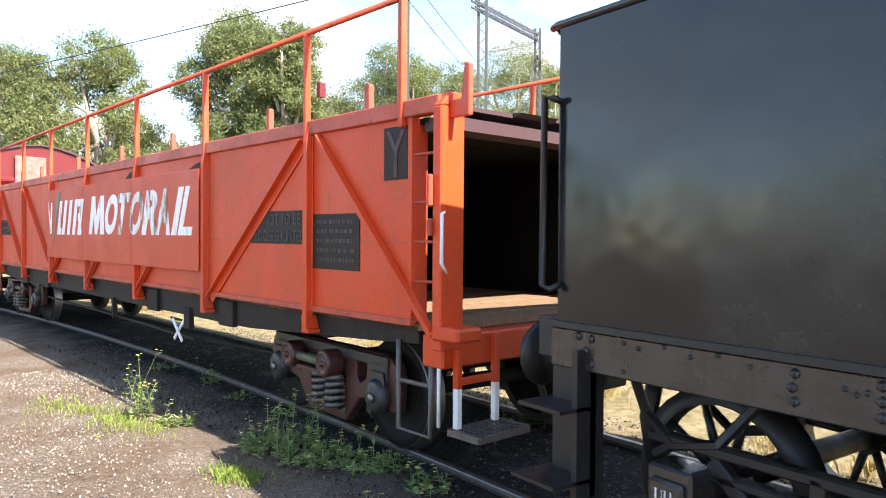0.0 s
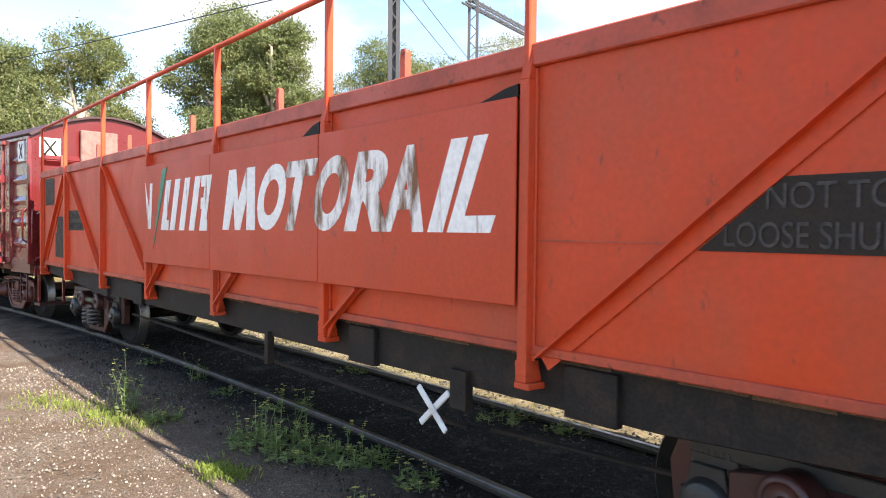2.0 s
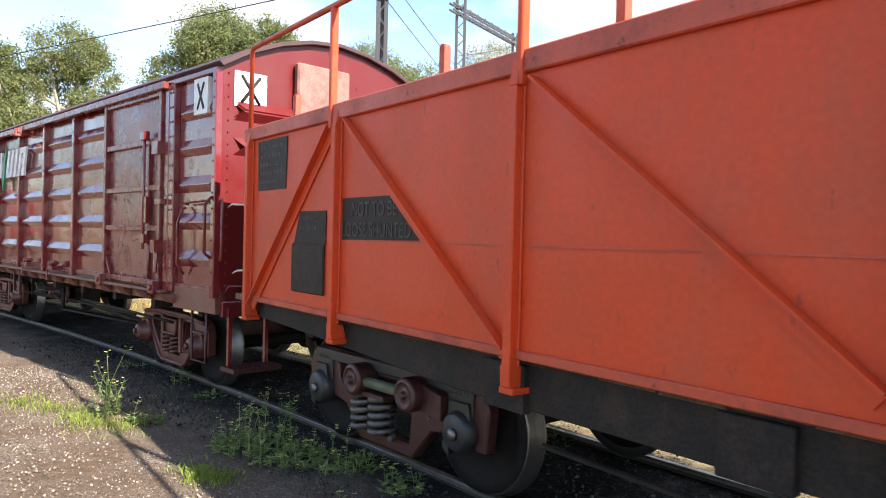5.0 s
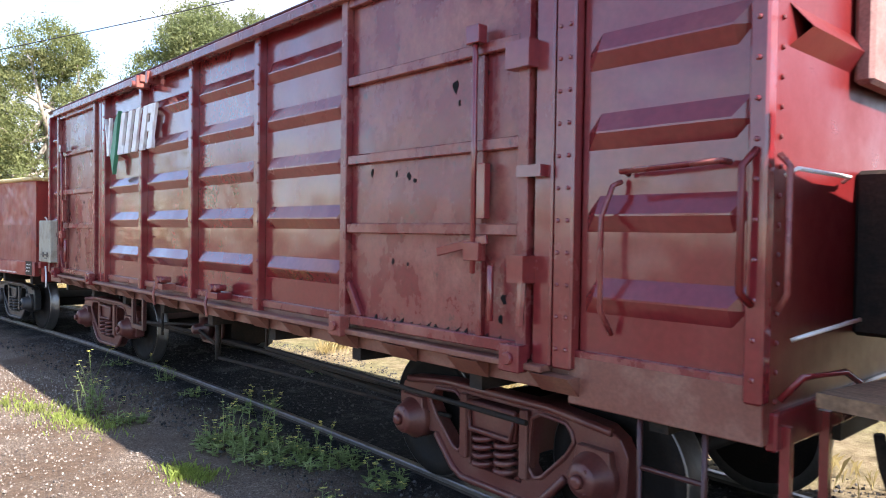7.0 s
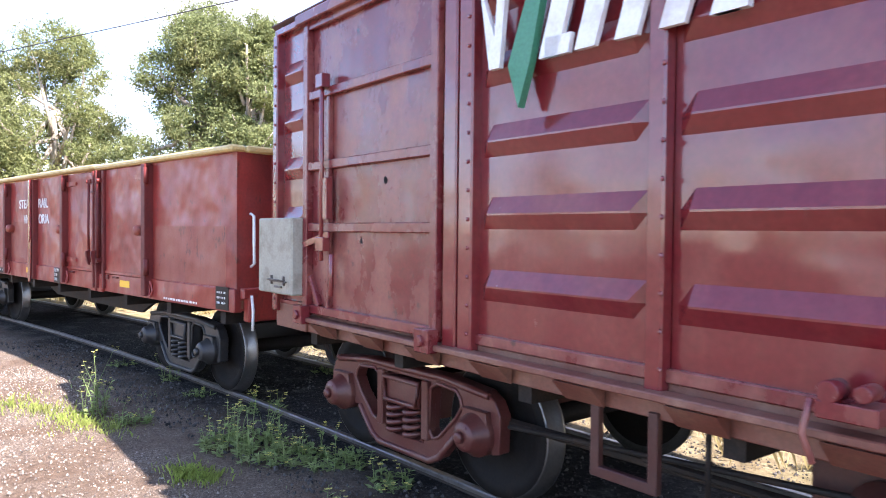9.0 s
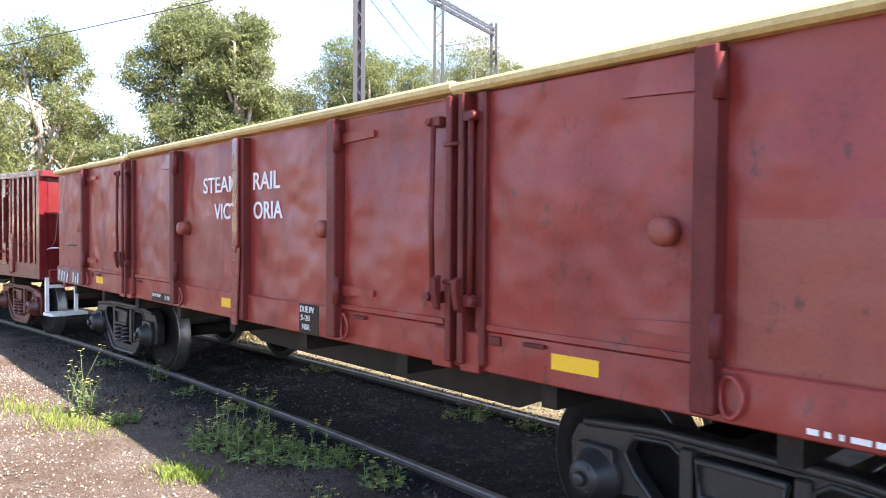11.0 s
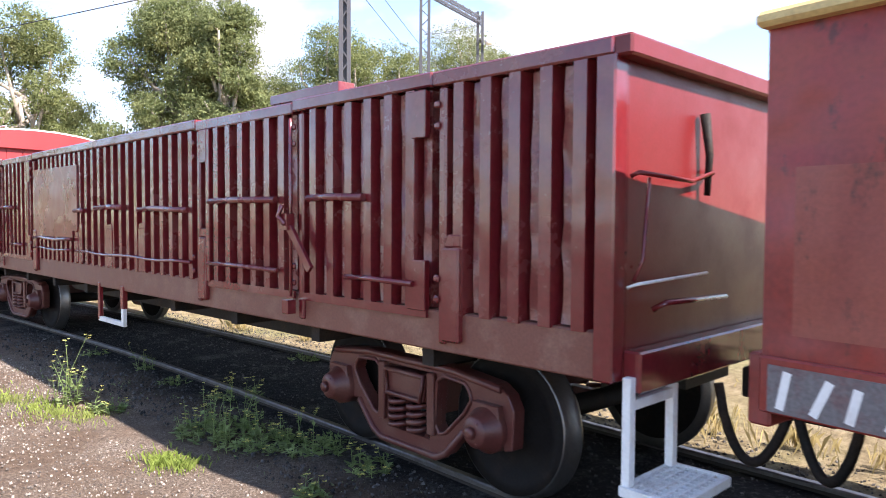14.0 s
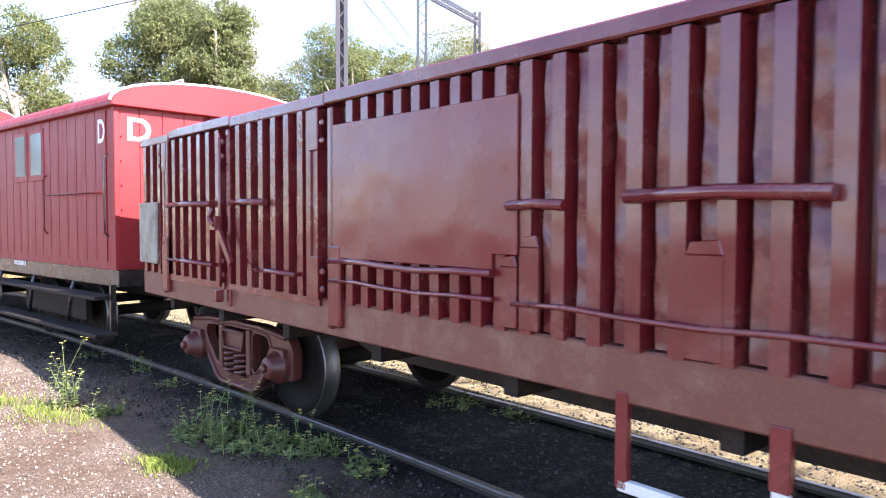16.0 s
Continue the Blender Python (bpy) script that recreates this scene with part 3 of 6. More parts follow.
def bogie(parent, x, yaw, style, mat, code, half=0.80, m=1):
    """style 'cast': three-piece cast frame; style 'plate': frame with tie tube and big springs; m turns it end for end."""
    bo = part("bogie", box(B(), -0.20, 0.20, -0.92, 0.92, 0.40, 0.62), mat, parent, "heavy bolster between two side frames")
    bo.location, bo.rotation_euler = (x, 0, 0), (0, 0, radians(yaw))
    for sx in (-half, half):
        wheelset(bo, sx)
    for sgn in (-1, 1):
        F = sgn * 1.05
        bm = B()
        if style == "cast":
            right = [(.30, .14), (.40, .19), (.58, .39), (.66, .38), (.69, .52), (.90, .52), (.92, .34), (.99, .36), (1.0, .60), (.95, .69), (.86, .745), (.46, .785)]
            plate(bm, right + [(-q, z) for q, z in right[::-1]], [
                [(.62, .66), (.58, .70), (.38, .715), (.31, .67), (.29, .38), (.34, .32), (.40, .34), (.58, .51), (.64, .60)],
                [(-.62, .66), (-.64, .60), (-.58, .51), (-.40, .34), (-.34, .32), (-.29, .38), (-.31, .67), (-.38, .715), (-.58, .70)],
                [(-.23, .71), (-.23, .26), (.23, .26), (.23, .71)]], F, sgn * .95)
            for q in (-1, 1):
                tube(bm, [(q * u, F, z) for u, z in ((.62, .66), (.58, .70), (.38, .715), (.31, .67), (.29, .38), (.34, .32), (.40, .34), (.58, .51), (.64, .60))], 0.017, 6, True)
            tube(bm, [(-.58, F, .39), (-.40, F, .20), (-.30, F, .155), (.30, F, .155), (.40, F, .20), (.58, F, .39)], 0.028, 6)
            tube(bm, [(-.90, F, .715), (-.46, F, .76), (.46, F, .76), (.90, F, .715)], 0.028, 6)
        else:
            right = [(.34, .13), (.56, .37), (.74, .40), (.77, .52), (.99, .52), (1.02, .34), (1.12, .34), (1.15, .62), (1.10, .74), (.98, .80)]
            plate(bm, right + [(-q, z) for q, z in right[::-1]], [
                [(m * u, z) for u, z in ((-.68, .68), (-.60, .71), (-.52, .68), (-.50, .56), (-.56, .50), (-.66, .56))][::m],
                [(-.34, .66), (-.30, .22), (.30, .22), (.34, .66)],
                [(m * u, z) for u, z in ((.62, .60), (.56, .50), (.52, .46), (.48, .56), (.50, .66), (.60, .66))][::m]], F, sgn * .95)
        part("side_frame", bm, mat, bo, "", 0.012)
        bm = B()
        if style == "cast":
            for q, R in ((-.10, .078), (.10, .078)):
                coil(bm, q, sgn * 1.03, .26, .50, R, .019, 4.5)
            part("spring", bm, mat, bo)
            bm = B()
            prism(bm, [(-.20, .50), (.19, .50), (.22, .68), (-.22, .68)], *sorted((sgn * .9, sgn * 1.07)))
            tube(bm, [(-.19, sgn * 1.085, .51), (.17, sgn * 1.085, .51), (.21, sgn * 1.085, .68), (-.21, sgn * 1.085, .68)], .02, 6, True)
            part("bolster_end", bm, mat, bo)
            for q in (-.27, .27):
                part("guide_column", prism(B(), [(q - .035, .30), (q + .035, .30), (q + .035, .72), (q - .035, .72)], *sorted((sgn * 1.0, sgn * 1.085))), mat, bo, "", .008)
        else:
            for q in (-.24, .0):
                coil(bm, m * q, sgn * 1.08, .22, .53, .095, .024, 5)
            part("spring", bm, SPRING, bo, "grey coil springs")
            bm = B()
            box(bm, -1.02, 1.02, *sorted((sgn * 1.045, sgn * 1.075)), .70, .79)
            for q in (-.88, .88):
                box(bm, q - .13, q + .13, *sorted((sgn * 1.045, sgn * 1.07)), .53, .71)
            part("top_beam", bm, BOGBLK, bo, "sooty black top beam", 0.008)
            bm = B()
            for q in (-.22, .46):
                lathe(bm, [(.12, sgn * 1.06), (.125, sgn * 1.10), (.125, sgn * 1.22), (.09, sgn * 1.24), (.085, sgn * 1.225), (.03, sgn * 1.225), (.025, sgn * 1.26)], 20, (m * q, 0, .64))
            prism(bm, [(m * u, z) for u, z in ((.46, .54), (.76, .50), (.76, .68), (.46, .74))][::m], *sorted((sgn * 1.05, sgn * 1.14)))
            box(bm, -.36, .14, *sorted((sgn * 1.0, sgn * 1.18)), .52, .56)
            part("bracket", bm, mat, bo, "", 0.006)
            part("tie_tube", tube(B(), [(m * -.12, sgn * 1.16, .635), (m * .38, sgn * 1.16, .635)], .042, 14), GREENTUBE, bo, "scuffed green tie tube")
        for q in (-half, half):
            bm = B()
            if style == "cast":
                lathe(bm, [(.15, sgn * .95), (.15, sgn * 1.09), (.115, sgn * 1.13), (.095, sgn * 1.19), (.055, sgn * 1.21)], 20, (q, 0, .46))
                lathe(bm, [(.042, sgn * 1.205), (.038, sgn * 1.24), (.015, sgn * 1.245)], 10, (q, 0, .46))
                for k in range(3):
                    lathe(bm, [(.014, sgn * 1.16), (.014, sgn * 1.205)], 6, (q + .07 * math.cos(2.1 * k + 1), 0, .46 + .07 * math.sin(2.1 * k + 1)))
                prism(bm, [(q - .14, .44), (q + .14, .44), (q + .11, .62), (q - .11, .62)], *sorted((sgn * .96, sgn * 1.10)))
            else:
                lathe(bm, [(.15, sgn * .95), (.15, sgn * 1.09), (.12, sgn * 1.14), (.05, sgn * 1.15)], 20, (q, 0, .46))
                prism(bm, [(q - .13, .48), (q + .13, .48), (q + .09, .66), (q - .09, .66)], *sorted((sgn * .95, sgn * 1.10)))
                prism(bm, [(q - .20, .30), (q - .13, .26), (q - .12, .50), (q - .17, .52)], *sorted((sgn * .98, sgn * 1.07)))
            part("axle_box", bm, mat if style == "cast" else BOGBLK, bo, "", 0.006)
            if style != "cast":
                part("axle_cap", lathe(B(), [(.045, sgn * 1.148), (.04, sgn * 1.175), (.01, sgn * 1.18)], 12, (q + .01, 0, .45)), TREAD, bo, "bright steel axle cap")
    if style == "plate":
        for q in (.76, -1.0):
            part("stencil_marks", worn_bars(B(), q + .06, q + .22, .60, .76, -1.0765, 2, 3), GREYTXT, bo)
    return bo


def bogies(parent, h, style, mat, code="", xs=None, half=0.80):
    for sgn, x in zip((1, -1), xs or (h, -h)):
        bogie(parent, x, -sgn * math.degrees(-KAP * h), style, mat, code, half, -sgn)


def coupler(parent, x, sgn, z=0.78):
    bm = B()
    box(bm, min(x, x + sgn * 0.30), max(x, x + sgn * 0.30), -0.09, 0.09, z - 0.09, z + 0.09)
    prism(bm, [(x + sgn * 0.28, z - .16), (x + sgn * 0.46, z - .16), (x + sgn * 0.46, z + .16), (x + sgn * 0.28, z + .16)], -0.16, 0.12)
    part("coupler", bm, UNDER, parent, "", 0.01)
    pts = [(x + sgn * (.02 + .38 * u), -.45 + .08 * u, z + .05 - .46 * math.sin(math.pi * u) ** .7 * (1 - .2 * u)) for u in [k / 14 for k in range(15)]]
    part("air_hose", tube(B(), pts, .028, 8), UNDER, parent, "black rubber air hose")


def handle(parent, pts, mat, r=0.012, name="handrail", label=""):
    return part(name, tube(B(), pts, r, 8), mat, parent, label)


def step_ladder(parent, x0, x1, y, z1, z0, mat, rungs, name="step_ladder", r=0.016):
    bm = B()
    tube(bm, [(x0, y, z1), (x0, y, z0), (x1, y, z0), (x1, y, z1)], r, 6)
    for z in rungs:
        tube(bm, [(x0, y, z), (x1, y, z)], r * 0.9, 6)
    return part(name, bm, mat, parent)


def tread_plate(parent, x0, x1, y0, y1, z, mat, label):
    """A step of open mesh in a frame."""
    bm = B()
    for q in np.arange(x0 + 0.04, x1, 0.05):
        box(bm, q - .006, q + .006, y0, y1, z, z + .02)
    for q in np.arange(y0 + 0.04, y1, 0.05):
        box(bm, x0, x1, q - .006, q + .006, z, z + .018)
    box(bm, x0, x1, y0 - .012, y0 + .012, z - .02, z + .025)
    box(bm, x0, x1, y1 - .012, y1 + .012, z - .02, z + .025)
    box(bm, x0 - .012, x0 + .012, y0, y1, z - .02, z + .025)
    box(bm, x1 - .012, x1 + .012, y0, y1, z - .02, z + .025)
    return part("step_plate", bm, mat, parent, label)


def logo_strokes(bm, x0, x1, z0, z1, y, d=0.004):
    """Slanted plain strokes in place of the operator's mark."""
    w, h = x1 - x0, z1 - z0
    prism(bm, [(x0, z1), (x0 + .05 * w, z0 + .02 * h), (x0 + .10 * w, z0 + .02 * h), (x0 + .13 * w, z1 - .02 * h), (x0 + .09 * w, z1 - .02 * h), (x0 + .075 * w, z0 + .38 * h)], y - d, y)
    for i in range(5):
        q = x0 + (.30 + .145 * i) * w
        sl = .07 * w
        prism(bm, [(q - sl * .3, z0), (q + .075 * w - sl * .3, z0), (q + .075 * w + sl, z1), (q + sl, z1)], y - d, y)
    prism(bm, [(x0 + .30 * w, z0), (x0 + .40 * w, z0), (x0 + .41 * w, z0 + .2 * h), (x0 + .31 * w, z0 + .2 * h)], y - d, y)
    for k in (0.0, .40, .80):
        prism(bm, [(x0 + (.87 + .02 * k) * w, z0 + k * h), (x0 + (.96 + .03 * k) * w, z0 + k * h), (x0 + (.965 + .03 * k) * w, z0 + (k + .2) * h), (x0 + (.875 + .02 * k) * w, z0 + (k + .2) * h)], y - d * 1.2, y)
    return bm


def rivets(bm, pts, axis="y", r=0.014, d=0.01):
    for x, y, z in pts:
        s = bmesh.ops.create_icosphere(bm, subdivisions=1, radius=r)["verts"]
        for v in s:
            v.co = Vector((v.co.x + x, v.co.y * 0.7 + y, v.co.z + z))
    return bm


# ---- car-carrying wagon ----
def motor_wagon():
    w = thing("car_carrier_wagon", "faded orange open-ended car-carrying wagon with handrails on top", "wagon", "vehicles of the train")
    X0, X1 = -7.50, 7.46
    for sgn in (-1, 1):
        ya, yb = sgn * 1.40, sgn * 1.44
        bm = B()
        box(bm, X0, X1, min(ya, yb), max(ya, yb), 1.16, 2.64)
        part("side_sheet", bm, ORANGE, w, "faded orange steel side sheet")
        bm = B()
        box(bm, X0 - .06, 7.80, sgn * 1.38, sgn * 1.475, 2.625, 2.745)
        part("top_rail", bm, ORANGE_SILL, w, "", 0.008)
        bm = B()
        box(bm, X0, 7.5, sgn * 1.40, sgn * 1.465, 1.135, 1.185)
        part("bottom_flange", bm, ORANGE_SILL, w, "", 0.006)
        # sheet seam at mid height
        part("seam_strip", box(B(), X0 + .06, X1 - .02, sgn * 1.438, sgn * 1.447, 1.725, 1.733), ORANGE_SILL, w)
        # uprights with tapered feet
        for x in (6.15, 4.12, 2.10, 0.08, -1.84, -3.73, -5.71, -7.43):
            bm = B()
            o = sgn
            box(bm, x - .032, x + .032, min(o * 1.445, o * 1.505), max(o * 1.445, o * 1.505), 1.02, 2.56)
            extrude_x(bm, [(o * 1.445, 2.56), (o * 1.505, 2.56), (o * 1.47, 2.72), (o * 1.445, 2.72)], x - .032, x + .032)
            box(bm, x - .045, x + .045, min(o * 1.44, o * 1.456), max(o * 1.44, o * 1.456), 1.10, 2.62)
            up = part("upright", bm, ORANGE, w, "", 0.005)
            bm = B()
            box(bm, x - .055, x + .055, min(o * 1.36, o * 1.50), max(o * 1.36, o * 1.50), .95, .985)
            extrude_x(bm, [(o * 1.37, .985), (o * 1.50, .985), (o * 1.505, 1.10), (o * 1.40, 1.10)], x - .045, x + .03)
            part("foot", bm, ORANGE, up, "", 0.005)
            if -2.5 < x < 3:
                bm = B()
                prism(bm, [(x + .04, .96), (x + .15, 1.12), (x + .50, 1.375), (x + .36, 1.375), (x + .05, 1.13)], *sorted((o * 1.455, o * 1.475)))
                bar(bm, (x + .05, 1.06), (x + .46, 1.37), .016, *sorted((o * 1.455, o * 1.515)))
                part("knee_brace", bm, ORANGE, w)
        # diagonal braces
        for p0, p1 in (((4.24, 1.10), (6.08, 2.56)), ((6.28, 2.58), (7.72, 1.10)), ((-5.60, 2.58), (-3.80, 1.15)), ((-7.34, 1.08), (-5.80, 2.56)), ((-3.64, 2.56), (-1.94, 1.26))):
            bm = B()
            bar(bm, p0, p1, .085, *sorted((sgn * 1.445, sgn * 1.455)))
            d = Vector((p1[0] - p0[0], p1[1] - p0[1])).normalized()
            n = Vector((-d.y, d.x)) * 0.04
            if n.y < 0:
                n = -n
            bar(bm, (p0[0] + n.x, p0[1] + n.y), (p1[0] + n.x, p1[1] + n.y), .012, *sorted((sgn * 1.445, sgn * 1.505)))
            part("diagonal_brace", bm, ORANGE, w)
        # handrail on top
        bm = B()
        tube(bm, [(-7.44, sgn * 1.46, 2.74), (-7.44, sgn * 1.46, 3.46), (-7.40, sgn * 1.46, 3.49), (7.42, sgn * 1.46, 3.49)], .024, 8)
        part("handrail", bm, ORANGE_SILL, w, "orange tubular handrail")
        for x in (7.40, 6.12, 4.12, 2.12, 0.10, -1.84, -3.70, -5.80):
            part("handrail_post", box(B(), x - .022, x + .022, *sorted((sgn * 1.435, sgn * 1.49)), 2.56, 3.48), ORANGE, w, "", 0.006)
        for x in (6.75, 5.15, 2.8, 1.0, -1.0, -3.2, -4.64, -6.84):
            bm = B()
            box(bm, x - .028, x + .028, *sorted((sgn * 1.25, sgn * 1.30)), 2.62, 2.97)
            lathe(bm, [(.028, sgn * 1.25), (.028, sgn * 1.30)], 10, (x, 0, 2.97))
            part("stanchion", bm, ORANGE_SILL, w)
        # end corner post
        bm = B()
        box(bm, 7.77, 7.86, *sorted((sgn * 1.28, sgn * 1.50)), 1.0, 2.66)
        extrude_x(bm, [(sgn * 1.28, 2.66), (sgn * 1.50, 2.66), (sgn * 1.42, 2.76), (sgn * 1.28, 2.76)], 7.77, 7.86)
        part("corner_post", bm, ORANGE, w, "sunlit orange corner post", 0.01)
        part("door_jamb", box(B(), 7.45, 7.495, *sorted((sgn * 1.30, sgn * 1.45)), 1.16, 2.63), ORANGE, w)
        bm = B()
        for z in (1.46, 1.74, 2.02, 2.36):
            tube(bm, [(7.48, sgn * 1.42, z), (7.78, sgn * 1.42, z)], .011, 6)
        letters("ladder_rung", bm, ORANGE_SILL, w)
    # sign panels
    for x0, x1 in ((-1.87, 0.075), (0.08, 2.075), (2.08, 4.085)):
        part("sign_panel", box(B(), x0, x1 - .004, -1.522, -1.508, 1.385, 2.475), PANEL, w, "faded orange sign board", 0.004)
    part("sign_hook", prism(B(), [(3.78, 2.48), (4.07, 2.48), (4.07, 2.545), (3.97, 2.53)], -1.50, -1.45), UNDER, w)
    part("sign_hook", prism(B(), [(1.80, 2.48), (2.05, 2.48), (2.05, 2.57), (1.96, 2.55)], -1.50, -1.45), UNDER, w)
    letters("stroke", logo_strokes(B(), -1.77, 0.09, 1.755, 2.285, -1.522), STAINED, w, "white painted strokes")
    part("green_wedge", prism(B(), [(-1.50, 1.54), (-1.40, 1.75), (-1.06, 2.43), (-1.22, 2.40)], -1.528, -1.521), GREEN, w, "green painted wedge")
    for ch, q0, q1, sh in (("O", 1.02, 1.49, .32), ("T", 1.42, 1.88, .38), ("O", 1.95, 2.39, .32), ("R", 2.437, 2.96, .33), ("A", 2.88, 3.32, .18), ("I", 3.36, 3.50, .40), ("L", 3.54, 3.90, .42)):
        letters("letter", lettering(ch, q0, q1, 1.765, 2.30, -1.522, sh, {"I": .02, "L": .02}.get(ch, .045)), HEAVY if q0 > 1.4 and ch in "TORA" else STAINED, w, "rust-stained white slanted lettering")
    part("letter", prism(B(), [(.38 + .665 * u, 1.765 + .535 * v) for u, v in ((0, 0), (.22, 1), (.44, 1), (.50, .46), (.76, 1), (1, 1), (1, 0), (.75, 0), (.77, .52), (.56, 0), (.40, 0), (.36, .50), (.20, 0))], -1.526, -1.522), STAINED, w, "rust-stained white slanted lettering")
    # black notices
    part("notice_panel", prism(B(), [(6.20, 1.50), (6.86, 1.50), (6.86, 1.955), (6.20, 1.955)], -1.448, -1.441), BLACKP, w, "black notice with worn lettering")
    part("worn_word", worn_bars(B(), 6.26, 6.81, 1.54, 1.93, -1.4485, 5, 4), GREYTXT, w)
    part("notice_panel", prism(B(), [(5.08, 1.70), (6.08, 1.70), (6.08, 1.995), (5.44, 1.995)], -1.448, -1.441), BLACKP, w, "black notice with worn lettering")
    part("worn_word", lettering("NOT TO BE", 5.37, 6.0, 1.87, 1.97, -1.449), GREYTXT, w)
    part("worn_word", lettering("LOOSE SHUNTED", 5.20, 6.07, 1.72, 1.82, -1.449), GREYTXT, w)
    part("notice_panel", box(B(), 7.17, 7.44, -1.448, -1.441, 2.19, 2.575), BLACKP, w, "dark patch with a faded letter")
    bm = lettering("Y", 7.20, 7.42, 2.21, 2.55, -1.449)
    part("worn_letter", bm, ROOFR, w)
    part("notice_panel", prism(B(), [(-7.26, 2.15), (-6.66, 2.15), (-6.64, 2.60), (-7.28, 2.60)], -1.448, -1.441), BLACKP, w, "black notice with worn lettering")
    part("worn_word", worn_bars(B(), -7.20, -6.72, 2.19, 2.57, -1.4485, 5, 6), GREYTXT, w)
    part("notice_panel", prism(B(), [(-6.47, 1.69), (-5.90, 1.69), (-5.90, 1.95), (-6.36, 1.95)], -1.448, -1.441), BLACKP, w, "black notice with worn lettering")
    part("worn_word", worn_bars(B(), -6.36, -6.04, 1.78, 1.93, -1.4485, 2, 8), GREYTXT, w)
    part("chalk_board", box(B(), -6.49, -5.91, -1.462, -1.441, 1.29, 1.69), BLACKP, w, "glossy black square board", 0.01)
    part("notice_panel", prism(B(), [(-5.64, 1.73), (-4.57, 1.74), (-4.92, 2.035), (-5.64, 2.035)], -1.448, -1.441), BLACKP, w, "black notice with worn lettering")
    part("worn_word", lettering("NOT TO BE", -5.49, -4.89, 1.90, 2.0, -1.449), GREYTXT, w)
    part("worn_word", lettering("LOOSE SHUNTED", -5.63, -4.72, 1.755, 1.855, -1.449), GREYTXT, w)
    # solebar, fish-bellied
    for sgn in (-1, 1):
        bm = B()
        prism(bm, [(-7.34, 1.13), (-7.34, .98), (-6.44, .95), (-4.34, .86), (4.9, .86), (7.0, .97), (7.5, 1.0), (7.5, 1.13)], *sorted((sgn * 1.30, sgn * 1.38)))
        for x in (-3.84, 4.5, -2.4, 2.5):
            box(bm, x - .16, x + .16, *sorted((sgn * 1.36, sgn * 1.42)), .84, 1.10)
        part("sole_bar", bm, UNDER, w, "", 0.006)
    bm = B()
    box(bm, -7.34, 7.6, -0.30, 0.30, .80, 1.10)
    for x in np.arange(-6.44, 7.5, 1.4):
        box(bm, x - .06, x + .06, -1.3, 1.3, .90, 1.10)
    letters("underframe_beam", bm, UNDER, w)
    # decks
    for i in range(46):
        x = 7.66 - i * 0.34
        b_ = part("plank", box(B(), x - .325, x, -1.38, 1.38, 1.10 + .006 * (i % 3), 1.15 + .008 * (i % 2)), WOOD, w)
    # upper deck, coloured near-black for the shade beneath it
    bm = B()
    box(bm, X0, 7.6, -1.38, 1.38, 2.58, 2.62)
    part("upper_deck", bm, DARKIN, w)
    for i in range(5):
        bm = B()
        prism(bm, [(7.52 - .03 * i, 2.66 + .012 * i), (7.82, 2.66 + .01 * i), (7.82 + .05 * (i % 2), 2.69 + .01 * i), (7.4, 2.69 + .012 * i)], -1.2 + .48 * i, -.75 + .48 * i)
        part("deck_board", bm, ROOFR, w)
    bm = B()
    box(bm, 7.55, 7.80, -1.38, 1.38, 2.52, 2.61)
    part("upper_deck_beam", bm, ROOFR, w)
    # added inner sheets and closing end, near-black to paint the interior's shade
    part("shade_lining", box(B(), X0 + .02, 7.44, 1.375, 1.392, 1.16, 2.6), DARKIN, w)
    part("shade_lining", box(B(), X0 + .02, 7.44, -1.392, -1.375, 1.16, 2.6), DARKIN, w)
    part("shade_bulkhead", box(B(), X0, X0 + .03, -1.38, 1.38, 1.12, 2.62), DARKIN, w)
    for x0, x1 in ((-7.54, -7.49), ):
        part("end_flap", box(B(), x0 - .02, x1, -1.30, 1.30, 1.14, 1.9), ORANGE_SILL, w)
    # headstock and corner fittings
    bm = B()
    box(bm, 7.58, 7.80, -1.42, 1.42, .86, 1.09)
    part("headstock", bm, ORANGE, w, "orange end beam", 0.015)
    bm = B()
    extrude_x(bm, [(-1.52, 1.07), (-1.52, 1.17), (-1.28, 1.17), (-1.28, 1.07)], 7.78, 8.05)
    part("pocket_bracket", bm, ORANGE, w, "", 0.02)
    bm = B()
    prism(bm, [(7.72, 2.58), (8.04, 2.58), (8.04, 2.92), (7.99, 2.94), (7.96, 2.70), (7.72, 2.70)], -1.42, -1.38)
    part("hook_plate", bm, ORANGE_SILL, w, "", 0.006)
    bm = B()
    box(bm, 7.75, 7.79, -1.54, -1.50, 1.98, 2.20)
    box(bm, 7.75, 7.79, -1.54, -1.50, 1.78, 1.90)
    part("latch", bm, ORANGE_SILL, w, "", 0.01)
    handle(w, [(7.84, -1.44, 1.95), (7.87, -1.50, 1.93), (7.88, -1.51, 1.60), (7.85, -1.44, 1.53)], WHITE, .012, "grab_handle", "white grab handle")
    step_ladder(w, 7.30, 7.66, -1.40, 1.02, .36, SPRING, (.72,), r=.02)
    bm = B()
    for y in (-1.30, -.92):
        box(bm, 7.80, 7.85, y - .025, y + .025, .72, 1.08)
    box(bm, 7.80, 7.84, -1.30, -.92, .74, .79)
    part("end_step_hanger", bm, ORANGE, w, "", 0.004)
    for y in (-1.30, -.92):
        part("hanger_leg", box(B(), 7.802, 7.848, y - .024, y + .024, .44, .72), WHITE, w, "white step leg with worn paint", 0.004)
    tread_plate(w, 7.80, 8.10, -1.36, -.86, .42, SPRING, "worn grey mesh step")
